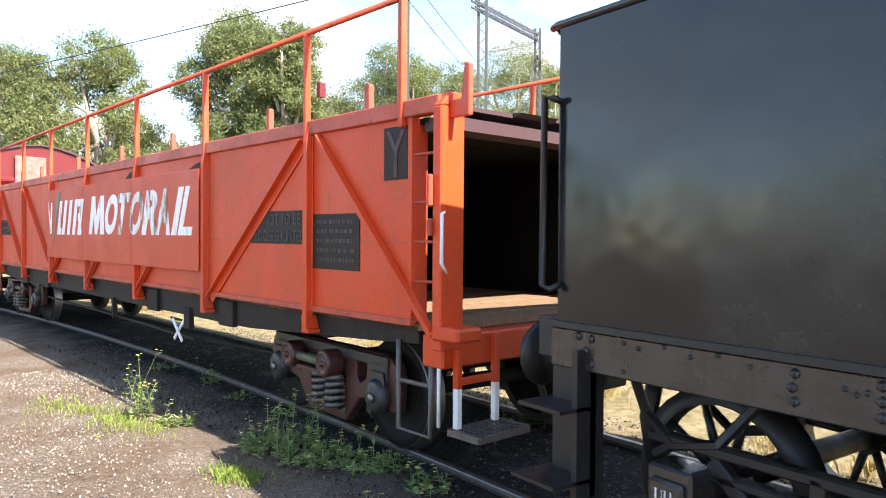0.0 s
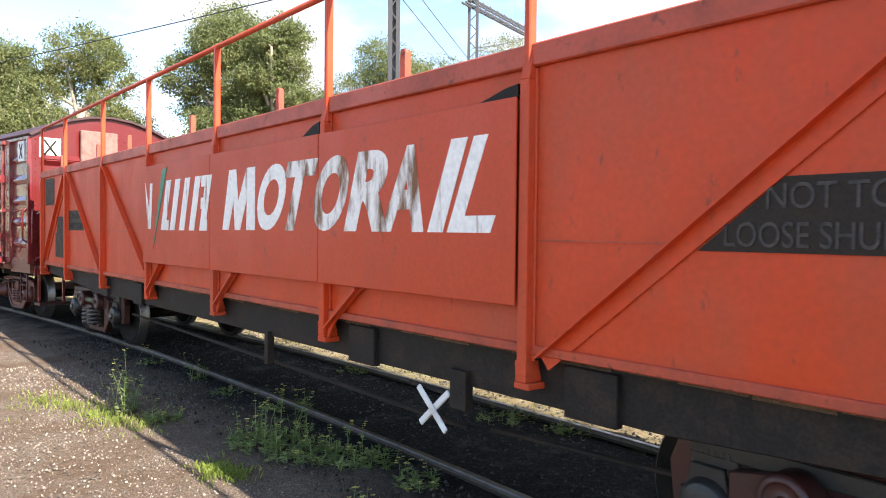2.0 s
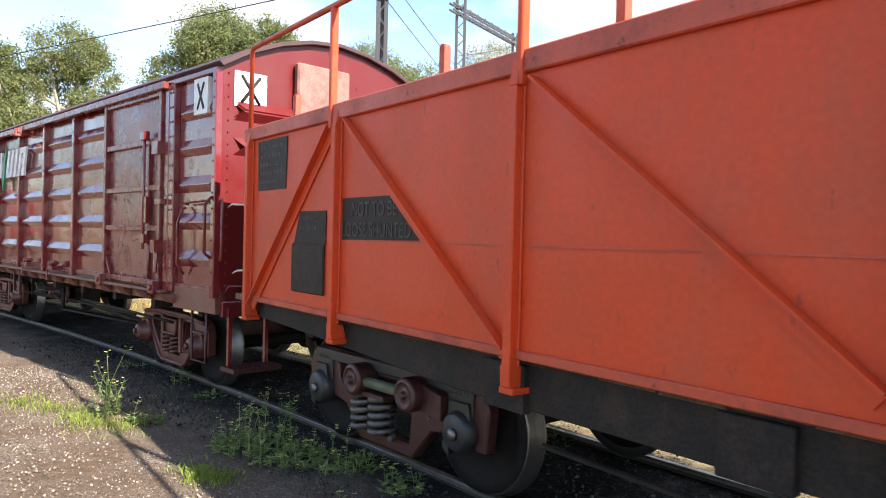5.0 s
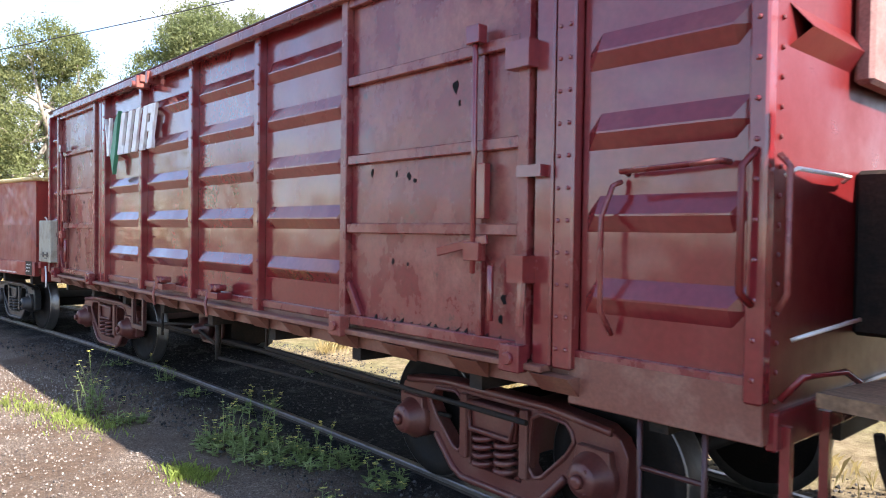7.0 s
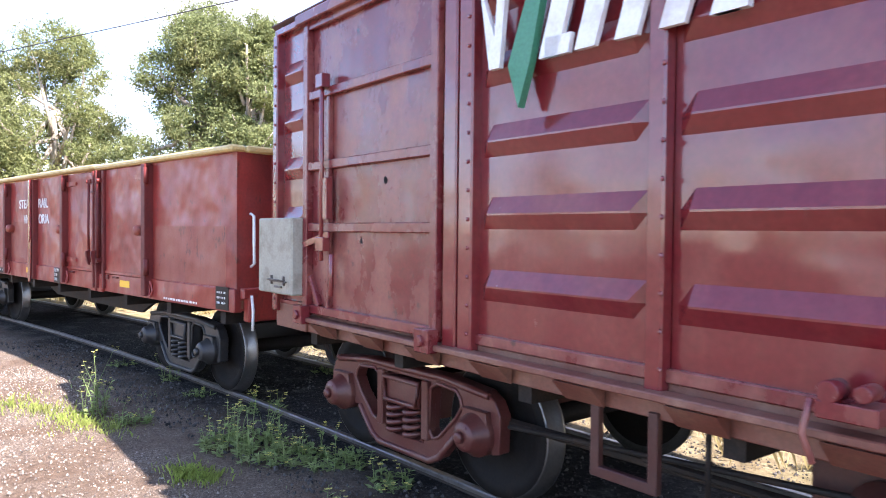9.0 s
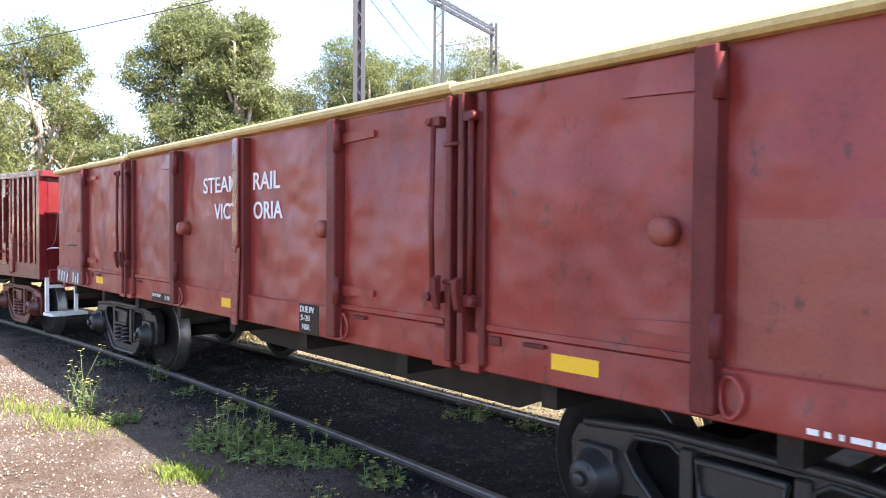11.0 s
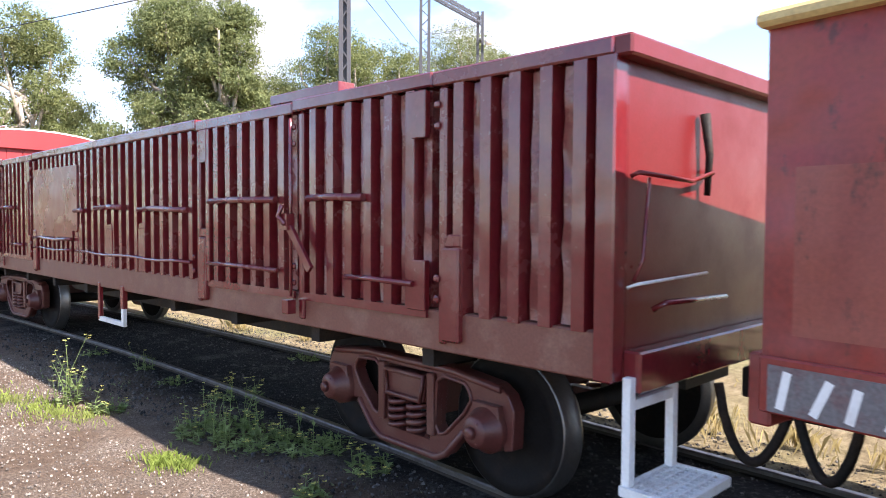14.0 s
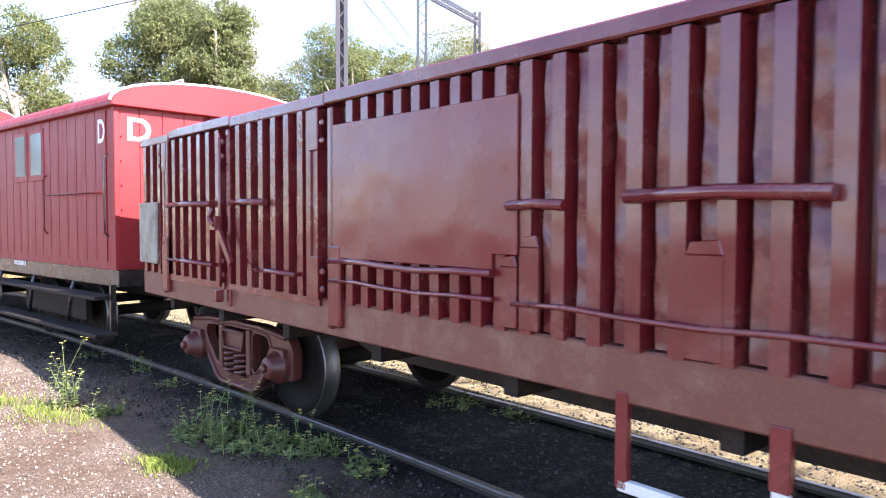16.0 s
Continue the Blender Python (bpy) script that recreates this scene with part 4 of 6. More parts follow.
    handle(w, [(7.70, -1.36, .95), (7.74, -1.40, .85), (7.74, -1.40, .45)], WHITE, .013, "grab_handle", "white grab handle")
    # crossed white marker on its bracket
    mk = part("crossed_marker", bar(bar(B(), (3.17, .565), (3.44, .80), .042, -1.42, -1.40), (3.17, .80), (3.44, .565), .042, -1.44, -1.42), WHITE, w, "white crossed marker boards", 0.006)
    bm = B()
    box(bm, 3.46, 3.60, -1.42, -1.36, .72, .95)
    tube(bm, [(3.05, -1.40, .80), (3.55, -1.38, .78)], .016, 6)
    tube(bm, [(3.6, -1.2, .58), (6.6, -.5, .46)], .018, 6)
    box(bm, 1.02, 1.08, -1.42, -1.36, .62, .90)
    tube(bm, [(-3.94, -1.0, .55), (1.05, -1.3, .62), (3.5, -1.3, .58)], .018, 6)
    letters("brake_rod", bm, UNDER, w)
    part("red_tail_lamp", box(B(), 6.17, 6.22, -1.40, -1.34, 2.95, 3.07), ENDRED, w, "small red lamp")
    coupler(w, 7.8, 1)
    coupler(w, -7.44, -1)
    bogies(w, 5.8, "plate", BOGRED, xs=(5.88, -5.69), half=0.90)
    STOCK.append((w, -11.4, 5.8))
    return w


# ---- boxcar ----
def rib_panel(bm, x0, x1, z0, z1, y, ribs, d=0.042):
    """A pressed sheet with horizontal ribs whose ends taper."""
    s = 1 if y > 0 else -1
    levels = [z0]
    for zc in ribs:
        levels += [zc - .08, zc - .005, zc + .005, zc + .095]
    levels.append(z1)
    xs = [x0, x0 + .03, x0 + .10, x1 - .10, x1 - .03, x1]
    out = [0.0]
    for _ in ribs:
        out += [0, 1, 1, 0]
    out.append(0)
    grid = []
    for z, o in zip(levels, out):
        grid.append([bm.verts.new((x, y + s * d * o * (1 if 1 < i < 4 else 0), z)) for i, x in enumerate(xs)])
    for i in range(len(levels) - 1):
        for j in range(len(xs) - 1):
            bm.faces.new((grid[i][j], grid[i][j + 1], grid[i + 1][j + 1], grid[i + 1][j]))
    return bm


def box_wagon():
    w = thing("box_wagon", "glossy maroon ribbed steel box wagon with sliding doors", "wagon", "vehicles of the train")
    X0, X1 = -5.28, 5.32
    RIBS = (1.47, 1.865, 2.26, 2.645, 3.03)
    part("body_core", box(B(), X0 + .03, X1 - .03, -1.40, 1.40, 1.0, 3.44), BOXRED, w)
    # roof
    bm = B()
    arcp = [(-1.50, 3.42), (-1.50, 3.47), (-1.2, 3.64), (-.8, 3.80), (-.4, 3.90), (0, 3.94), (.4, 3.90), (.8, 3.80), (1.2, 3.64), (1.50, 3.47), (1.50, 3.42)]
    inner = [(y * .965, z - .045) for y, z in arcp[1:-1]][::-1]
    extrude_x(bm, arcp[1:-1] + inner, X0 - .06, X1 + .06)
    part("roof", bm, ROOFR, w, "dark curved roof", 0.008)
    # side panels
    for x0, x1 in ((4.40, 5.27), (1.20, 2.40), (-.12, 1.10), (-1.45, -.22), (-2.70, -1.55), (-5.22, -4.74)):
        part("ribbed_panel", rib_panel(B(), x0, x1, 1.20, 3.38, -1.43, RIBS), BOXRED, w)
    bm = B()
    rib_panel(bm, X0 + .05, X1 - .05, 1.20, 3.38, 1.43, RIBS)
    part("ribbed_panel", bm, BOXRED, w)
    for x, wd in ((4.33, .06), (4.20, .06), (1.15, .045), (-.17, .045), (-1.50, .045), (-2.76, .06), (-2.90, .06), (5.29, .04), (-5.25, .04)):
        part("upright", box(B(), x - wd, x + wd, -1.50, -1.42, 1.10, 3.38), BOXRED, w, "", 0.01)
    rv = B()
    for x in (4.36, 4.30, 1.19, -.13, -1.46, -2.73, 5.29, -5.24):
        rivets(rv, [(x, -1.503, z) for z in np.arange(1.2, 3.36, .16)], r=.013)
    part("rivet_row", rv, BOXRED, w)
    # lower panel line and sole bar
    part("lower_strip", box(B(), X0, X1, -1.46, -1.40, 1.14, 1.20), DOORRED, w, "", 0.006)
    bm = B()
    box(bm, X0, X1, -1.44, -1.36, .97, 1.14)
    box(bm, 4.35, 5.32, -1.462, -1.40, .93, 1.17)
    box(bm, X0, -4.75, -1.462, -1.40, .97, 1.17)
    part("sole_bar", bm, SILLRED, w, "dusty brown sole bar", 0.006)
    bm = B()
    box(bm, -4.75, 4.25, -1.56, -1.46, 1.075, 1.11)
    part("door_track", bm, SILLRED, w, "", 0.006)
    for x in np.arange(-4.5, 4.2, .62):
        part("track_bracket", extrude_x(B(), [(-1.46, 1.07), (-1.56, 1.07), (-1.46, .97)], x, x + .24), SILLRED, w)
    for sgn in (1, ):
        part("sole_bar", box(B(), X0, X1, 1.36, 1.44, .93, 1.18), SILLRED, w)
    part("cant_rail", box(B(), X0, X1, -1.49, -1.41, 3.37, 3.43), BOXRED, w, "", 0.008)
    bm = B()
    box(bm, -1.1, 4.25, -1.57, -1.50, 3.33, 3.41)
    box(bm, -4.75, -1.3, -1.57, -1.50, 3.33, 3.41)
    for x in (-1.05, -1.35):
        box(bm, x - .03, x + .03, -1.60, -1.46, 3.27, 3.40)
    part("top_door_track", bm, DOORRED, w, "", 0.008)
    lathe_b = B()
    lathe(lathe_b, [(.035, -1.64), (.04, -1.58), (.04, -1.5)], 12, (-1.38, 0, 3.31))
    part("track_stop", lathe_b, DOORRED, w)
    # sliding doors
    for x0, x1, hand in ((2.42, 4.12, 1), (-4.68, -2.98, -1)):
        d = part("sliding_door", box(B(), x0, x1, -1.475, -1.455, 1.15, 3.33), DOORRED, w, "weathered blistered maroon door")
        bm = B()
        for a0, a1 in ((x0, x0 + .07), (x1 - .07, x1)):
            box(bm, a0, a1, -1.53, -1.472, 1.12, 3.34)
        for z in (1.14, 1.76, 2.22, 2.75, 3.28):
            box(bm, x0 + .07, x1 - .07, -1.52, -1.472, z, z + .065)
        k = x1 - .36 if hand > 0 else x0 + .36
        box(bm, k - .02, k + .02, -1.515, -1.472, 1.2, 2.75)
        bar(bm, (x0 + .07, 1.42), (x0 + .22, 1.2), .05, -1.515, -1.472)
        part("door_frame", bm, DOORRED, d, "", 0.006)
        bm = B()
        tube(bm, [(k, -1.56, 1.55), (k, -1.56, 2.85)], .018, 6)
        box(bm, k - .05, k + .05, -1.59, -1.52, 2.80, 2.90)
        box(bm, k - .06, k + .06, -1.58, -1.52, 1.62, 1.72)
        box(bm, k + .03, k + .09, -1.57, -1.52, 1.85, 2.15)
        bar(bm, (k - .30, 1.66), (k + .10, 1.74), .05, -1.56, -1.54)
        tube(bm, [(k + .12, -1.54, 1.60), (k + .13, -1.55, 1.30)], .02, 6)
        part("door_latch", bm, BOXRED, d, "", 0.004)
        for xx in (x0 + .05, x1 - .05):
            bm = B()
            box(bm, xx - .07, xx + .07, -1.60, -1.52, 1.06, 1.20)
            lathe(bm, [(.035, -1.62), (.035, -1.59)], 10, (xx, 0, 1.13))
            part("door_roller", bm, DOORRED, d, "", 0.006)
    bm = B()
    box(bm, 4.0, 4.16, -1.58, -1.50, 2.62, 2.76)
    box(bm, 4.08, 4.24, -1.57, -1.50, 2.06, 2.12)
    tube(bm, [(4.12, -1.55, 1.62), (4.12, -1.57, 1.30)], .022, 6)
    box(bm, 4.05, 4.16, -1.60, -1.50, 1.52, 1.66)
    letters("door_stop", bm, BOXRED, w)
    for x in (-.68, .56):
        bm = B()
        box(bm, x - .10, x + .10, -1.60, -1.46, 1.16, 1.22)
        lathe(bm, [(.04, -1.60), (.04, -1.50)], 10, (x - .06, 0, 1.25))
        lathe(bm, [(.03, -1.60), (.03, -1.50)], 10, (x + .05, 0, 1.26))
        tube(bm, [(x - .12, -1.58, 1.22), (x - .14, -1.60, 1.10), (x - .10, -1.6, 1.0)], .014, 6)
        part("catch", bm, DOORRED, w, "", 0.004)
    rnd = random.Random(8)
    for x, z, r in ((3.52, 2.62, .030), (3.55, 2.52, .014), (3.78, 2.66, .012), (2.72, 2.16, .02), (2.98, 2.14, .014), (3.10, 2.12, .022), (3.16, 2.09, .016), (2.95, 1.58, .014), (3.10, 1.57, .012), (3.92, 1.42, .022), (3.90, 1.30, .018), (-3.6, 2.10, .02), (-3.9, 1.70, .016)):
        ring = [(x + r * rnd.uniform(.5, 1.3) * math.cos(k * .7854), z + r * 1.3 * rnd.uniform(.5, 1.4) * math.sin(k * .7854)) for k in range(8)]
        part("rust_hole", prism(B(), ring, -1.4775, -1.474), DARKIN, w)
    # ragged lower edge of the door
    for k in range(14):
        x = 2.75 + k * .085
        part("rust_flake", prism(B(), [(x, 1.19), (x + .03 + .03 * rnd.random(), 1.19), (x + .06 * rnd.random() + .02, 1.215 + .02 * rnd.random())], -1.479, -1.474), DARKIN, w)
    # mark
    letters("stroke", logo_strokes(B(), -2.62, -1.02, 2.62, 3.08, -1.492, .03), WHITE, w, "white painted strokes")
    part("green_wedge", prism(B(), [(-2.30, 2.40), (-2.22, 2.62), (-2.10, 3.12), (-2.22, 3.02), (-2.38, 2.62)], -1.535, -1.49), GREEN, w, "green painted wedge")
    # corner markers
    def cross_marker(x0, x1, z0, z1, y):
        part("marker_patch", box(B(), x0, x1, y - .004, y + .05, z0, z1), WHITE, w, "white painted square")
        part("cross", bar(bar(B(), (x0 + .08, z0 + .05), (x1 - .08, z1 - .05), .035, y - .008, y - .004), (x0 + .08, z1 - .05), (x1 - .08, z0 + .05), .035, y - .0085, y - .004), BLACKP, w, "black painted cross")
    cross_marker(4.84, 5.14, 2.98, 3.35, -1.49)
    # forward end, bright red
    bm = B()
    box(bm, X1 - .03, X1, -1.46, 1.46, 1.0, 3.44)
    extrude_x(bm, [(-1.44, 3.44), (-1.2, 3.60), (-.8, 3.77), (-.4, 3.87), (0, 3.91), (.4, 3.87), (.8, 3.77), (1.2, 3.60), (1.44, 3.44)], X1 - .02, X1 - .005)
    part("end_sheet", bm, ENDRED, w, "bright red ribbed end")
    for z in [q for q in (*RIBS, 3.0) if q > 2.3]:
        bm = B()
        a = [bm.verts.new(q) for q in ((X1, -1.3, z - .09), (X1, 1.3, z - .09), (X1 + .06, 1.2, z), (X1 + .06, -1.2, z))]
        bm.faces.new(a)
        c = [bm.verts.new(q) for q in ((X1 + .06, -1.2, z), (X1 + .06, 1.2, z), (X1, 1.3, z + .09), (X1, -1.3, z + .09))]
        bm.faces.new(c)
        part("end_rib", bm, ENDRED, w)
    part("end_sheet", box(B(), X0, X0 + .03, -1.46, 1.46, 1.0, 3.44), BOXRED, w)
    rv = B()
    for z in np.arange(1.1, 3.4, .12):
        rivets(rv, [(X1 + .002, -1.36, z)], r=.014)
    part("rivet_row", rv, ENDRED, w)
    bm = B()
    box(bm, X1 + .002, X1 + .012, -1.30, -.93, 3.06, 3.42)
    part("marker_patch", bm, WHITE, w, "white painted square")
    bm = B()
    tube(bm, [(X1 + .015, -1.22, 3.10), (X1 + .015, -1.01, 3.38)], .018, 4)
    tube(bm, [(X1 + .015, -1.22, 3.38), (X1 + .015, -1.01, 3.10)], .018, 4)
    part("cross", bm, BLACKP, w, "black painted cross")
    bm = B()
    box(bm, X1 + .01, X1 + .10, -.60, .10, 2.5, 3.62)
    part("hatch_board", bm, material("flaking_pink_paint", (0.28, 0.135, 0.11), 0.7, spots=(0.13, 0.07, 0.055), amount=0.65, scale=7, vary=0.2), w, "flaking pinkish end board", 0.02)
    bm = B()
    box(bm, X1, X1 + .30, -.5, .5, 1.3, 2.1)
    part("end_box", bm, UNDER, w, "", 0.02)
    # grab irons and pipes
    handle(w, [(4.60, -1.46, 1.30), (4.58, -1.53, 1.42), (4.58, -1.53, 1.85), (4.62, -1.50, 2.00), (4.64, -1.46, 2.02)], DOORRED, .013)
    handle(w, [(4.68, -1.46, 2.05), (4.68, -1.53, 2.06), (5.16, -1.53, 2.08), (5.16, -1.46, 2.08)], DOORRED, .013)
    handle(w, [(5.28, -1.50, 1.50), (5.26, -1.56, 1.55), (5.26, -1.56, 2.05), (5.29, -1.50, 2.12)], ENDRED, .016)
    handle(w, [(5.36, -1.44, 1.48), (5.40, -1.45, 1.55), (5.40, -1.45, 2.05), (5.35, -1.43, 2.1)], DOORRED, .014)
    handle(w, [(5.34, -1.35, 2.02), (5.38, -1.33, 2.05), (5.38, -.75, 2.05), (5.34, -.72, 2.03)], WHITE, .010)
    handle(w, [(5.36, -1.30, 1.35), (5.42, -1.28, 1.38), (5.42, -.7, 1.40), (5.36, -.68, 1.38)], WHITE, .010)
    handle(w, [(5.36, -1.40, 1.12), (5.44, -1.38, 1.22), (5.50, -1.10, 1.22), (5.52, -.7, 1.05), (5.5, -.3, 1.0)], BOXRED, .014)
    step_ladder(w, 4.74, 5.06, -1.42, 1.0, .40, BOGRED, (.70,), r=.015)
    bm = B()
    box(bm, X1 - .02, X1 + .03, -1.40, 1.40, .90, 1.06)
    part("headstock", bm, BOXRED, w, "", 0.01)
    bm = B()
    for y in (-1.32, -.90):
        box(bm, X1 + .02, X1 + .06, y - .02, y + .02, .40, 1.0)
    letters("end_step_hanger", bm, BOXRED, w)
    tread_plate(w, X1 + .0, X1 + .28, -1.38, -.86, .38, BOGRED, "red mesh step")
    # locker on the rear corner
    lk = part("locker", box(B(), -5.29, -4.68, -1.62, -1.46, 1.265, 1.865), GREYBOX, w, "olive-grey steel locker", 0.012)
    bm = B()
    tube(bm, [(-5.02, -1.63, 1.37), (-5.02, -1.66, 1.38), (-4.80, -1.66, 1.38), (-4.80, -1.63, 1.37)], .007, 6)
    box(bm, -5.06, -4.76, -1.632, -1.62, 1.36, 1.372)
    box(bm, -4.96, -4.84, -1.634, -1.62, 1.315, 1.33)
    for q in (-5.02, -4.80):
        box(bm, q - .01, q + .01, -1.636, -1.62, 1.34, 1.41)
    part("locker_handle", bm, SPRING, lk)
    # underframe
    bm = B()
    box(bm, X0 + .2, X1 - .1, -.3, .3, .72, 1.0)
    for x in np.arange(-4.8, 5, 1.2):
        box(bm, x - .05, x + .05, -1.36, 1.36, .86, 1.0)
    tube(bm, [(-1.9, -1.0, .62), (2.2, -1.0, .62)], .02, 6)
    tube(bm, [(-3.0, -.9, .55), (-.2, -.9, .60), (2.4, -.9, .52)], .03, 6)
    box(bm, -1.0, -.5, -.9, -.5, .55, .80)
    letters("underframe_beam", bm, UNDER, w)
    part("brake_cylinder", lathe(B(), [(.03, -1.22), (.05, -1.20), (.06, -1.12), (.12, -1.10), (.12, -1.06), (.105, -1.05), (.105, -.75), (.05, -.7)], 20, (-.75, 0, .72)), BOGRED, w, "dull red brake cylinder")
    part("brake_bracket", plate(B(), [(-1.05, .98), (-1.05, .62), (-.95, .55), (-.58, .55), (-.48, .66), (-.48, .98)], [[(-.98, .92), (-.55, .92), (-.55, .86), (-.98, .86)]], -1.02, -.98), BOGRED, w, "", .008)
    for p0, p1, rr in (((-.75, -1.16, .72), (-.30, -1.14, .60), .02), ((-.30, -1.14, .84), (-.30, -1.14, .46), .028), ((-.30, -1.14, .48), (3.0, -1.0, .52), .016), ((-.32, -1.12, .80), (-2.9, -1.0, .56), .016), ((-1.35, -1.30, .98), (-1.35, -1.30, .60), .014), ((.9, -1.25, .98), (.9, -1.25, .72), .014), ((.9, -1.25, .74), (3.9, -1.25, .70), .018)):
        part("brake_rod", tube(B(), [p0, p1], rr, 6), UNDER, w)
    bm = B()
    for q in (-1.84, -1.52):
        box(bm, q - .025, q + .025, -1.46, -1.42, .68, 1.0)
    box(bm, -1.865, -1.495, -1.46, -1.42, .64, .69)
    part("stirrup", bm, BOGRED, w, "dull red hanging stirrup", 0.004)
    coupler(w, X1 + .1, 1)
    coupler(w, X0, -1)
    bogies(w, 3.6, "cast", BOGBRN, xs=(3.51, -4.02))
    STOCK.append((w, -24.367, 3.6))
    return w


# ---- open wagon ----
def open_wagon():
    w = thing("open_wagon", "oxide red open goods wagon with yellow capping and side doors", "wagon", "vehicles of the train")
    X0, X1 = -5.92, 5.80
    for sgn in (-1, 1):
        part("side_sheet", box(B(), X0, X1, *sorted((sgn * 1.38, sgn * 1.42)), 1.0, 2.50), OPENRED, w, "oxide red side sheet")
        part("sole_bar", box(B(), X0, X1, *sorted((sgn * 1.36, sgn * 1.445)), .985, 1.21), OPENRED, w, "", 0.008)
        for c0, c1, cz in ((X0 - .03, -2.99, 2.492), (-2.99, -2.80, 2.50), (-2.84, 2.42, 2.515), (2.38, X1 + .03, 2.50)):
            part("capping", box(B(), c0 + .004, c1 - .004, *sorted((sgn * 1.34, sgn * (1.49 + (cz - 2.49) * .4))), cz, cz + .062), YELLOW, w, "mustard yellow capping rail", 0.018)
    for x in (X0, X1):
        part("end_sheet", box(B(), *sorted((x, x - math.copysign(.04, x))), -1.38, 1.38, 1.0, 2.50), OPENRED, w)
        part("capping", box(B(), x - .06, x + .06, -1.34, 1.34, 2.495, 2.56), YELLOW, w, "", 0.015)
        part("headstock", box(B(), *sorted((x, x + math.copysign(.10, x))), -1.35, 1.35, .9, 1.2), OPENRED, w, "", 0.01)
        for y in (-1.0, 0, 1.0):
            part("end_rib", box(B(), *sorted((x, x + math.copysign(.06, x))), y - .05, y + .05, 1.2, 2.48), OPENRED, w)
    # doors
    for x0, x1 in ((-4.44, -3.04), (-2.77, -1.59), (1.29, 2.32), (2.58, 3.86)):
        d = part("side_door", box(B(), x0, x1, -1.442, -1.42, 1.215, 2.49), OPENRED, w, "", 0.006)
        hx, s = (x0, 1) if x0 in (-4.44, 1.29) else (x1, -1)
        for z in (1.34, 2.36):
            part("hinge_strap", prism(B(), [(hx, z - .035), (hx + s * .36, z - .02), (hx + s * .36, z + .02), (hx, z + .035)][::s], -1.462, -1.442), OPENRED, d)
        part("door_lip", box(B(), x0, x1, -1.46, -1.44, 1.215, 1.245), OPENRED, d)
    # uprights
    for x, wd, dep in ((-4.50, .045, .10), (-2.97, .022, .10), (-2.865, .022, .10), (-3.02, .02, .05), (-2.75, .03, .06), (-1.53, .05, .10), (1.235, .05, .10), (2.41, .022, .10), (2.51, .022, .10), (2.36, .02, .05), (2.63, .03, .06), (3.92, .05, .10)):
        bm = B()
        box(bm, x - wd, x + wd, -1.42 - dep, -1.41, 1.02, 2.49)
        part("upright", bm, SOOTRED, w, "", 0.008)
        if wd < .04:
            continue
        for z in (1.34, 2.36):
            part("hinge_pin", tube(B(), [(x + .05, -1.50, z - .09), (x + .05, -1.50, z + .09)], .028, 10), SOOTRED, w)
        part("tie_loop", tube(B(), [(x + .10 + .05 * math.cos(k * math.pi / 5), -1.47 - .012 * math.sin(k), 1.10 + .085 * math.sin(k * math.pi / 5)) for k in range(10)], .012, 6, True), OPENRED, w)
    for x in (-2.945, 2.445):
        for q, r0 in ((-.16, -.010), (.145, .010)):
            part("latch_rod", tube(B(), [(x + q, -1.515, 1.40), (x + q + r0, -1.52, 1.8), (x + q, -1.515, 2.36)], .016, 8), SOOTRED, w)
            o = math.copysign(.05, q)
            for z, d in ((1.37, .032), (2.36, .026)):
                bm = B()
                box(bm, *sorted((x + q - o * 1.2, x + q + o * .7)), -1.525, -1.43, z - d, z + d)
                lathe(bm, [(.018, -1.545), (.024, -1.54), (.024, -1.50)], 10, (x + q + o * .5, 0, z))
                part("latch_bracket", bm, SOOTRED, w, "", 0.006)
            part("latch_lug", extrude_x(B(), [(-1.58, 1.43), (-1.58, 1.48), (-1.53, 1.50), (-1.53, 1.30), (-1.56, 1.32)], x + q * .55 - .02, x + q * .55 + .02), SOOTRED, w, "", 0.004)
            part("foot_plate", box(B(), *sorted((x + q * .25, x + q * 1.25)), -1.485, -1.44, .975, 1.20), OPENRED, w, "", 0.008)
        for z in (1.46, 2.22):
            part("link_pin", tube(B(), [(x - .06, -1.52, z), (x + .06, -1.52, z)], .012, 6), SOOTRED, w)
    for x in (-4.0, -2.6, 1.5, 3.0):
        part("sill_catch", box(B(), x - .07, x + .07, -1.475, -1.444, 1.165, 1.185), SOOTRED, w, "", 0.004)
        part("sill_catch", box(B(), x - .32, x - .24, -1.46, -1.444, 1.14, 1.19), SOOTRED, w, "", 0.004)
    # broad middle post with its pointed cover strip
    bm = B()
    box(bm, -.235, -.095, -1.495, -1.41, 1.0, 2.49)
    part("upright", bm, SOOTRED, w, "", 0.008)
    bm = B()
    prism(bm, [(-.225, 1.62), (-.18, 1.54), (-.135, 1.62), (-.135, 2.49), (-.225, 2.49)], -1.525, -1.495)
    prism(bm, [(-.25, .95), (-.16, .95), (-.16, 1.02), (-.11, 1.6), (-.26, 1.6), (-.28, 1.02)], -1.515, -1.50)
    part("cover_strip", bm, BOXRED, w, "", 0.01)
    for x in (-1.35, 1.09, 3.72, -4.62):
        part("door_bump", lathe(B(), [(.02, -1.53), (.05, -1.525), (.062, -1.50), (.065, -1.42)], 16, (x, 0, 1.75)), PATCHRED, w, "round steel buffer knob")
    # faded rectangles of older paint
    for x0, x1, z0, z1 in ((-1.48, -.60, 1.28, 1.86), (-5.80, -4.58, 1.30, 1.95), (4.02, 5.60, 1.22, 1.80)):
        part("faded_patch", box(B(), x0, x1, -1.4225, -1.41, z0, z1), PATCHRED, w, "faded older paint")
    y = -1.424
    letters("letter", lettering("STEAM", -1.005, -.335, 2.065, 2.205, y, 0, .006), WHITE, w, "white stencilled lettering")
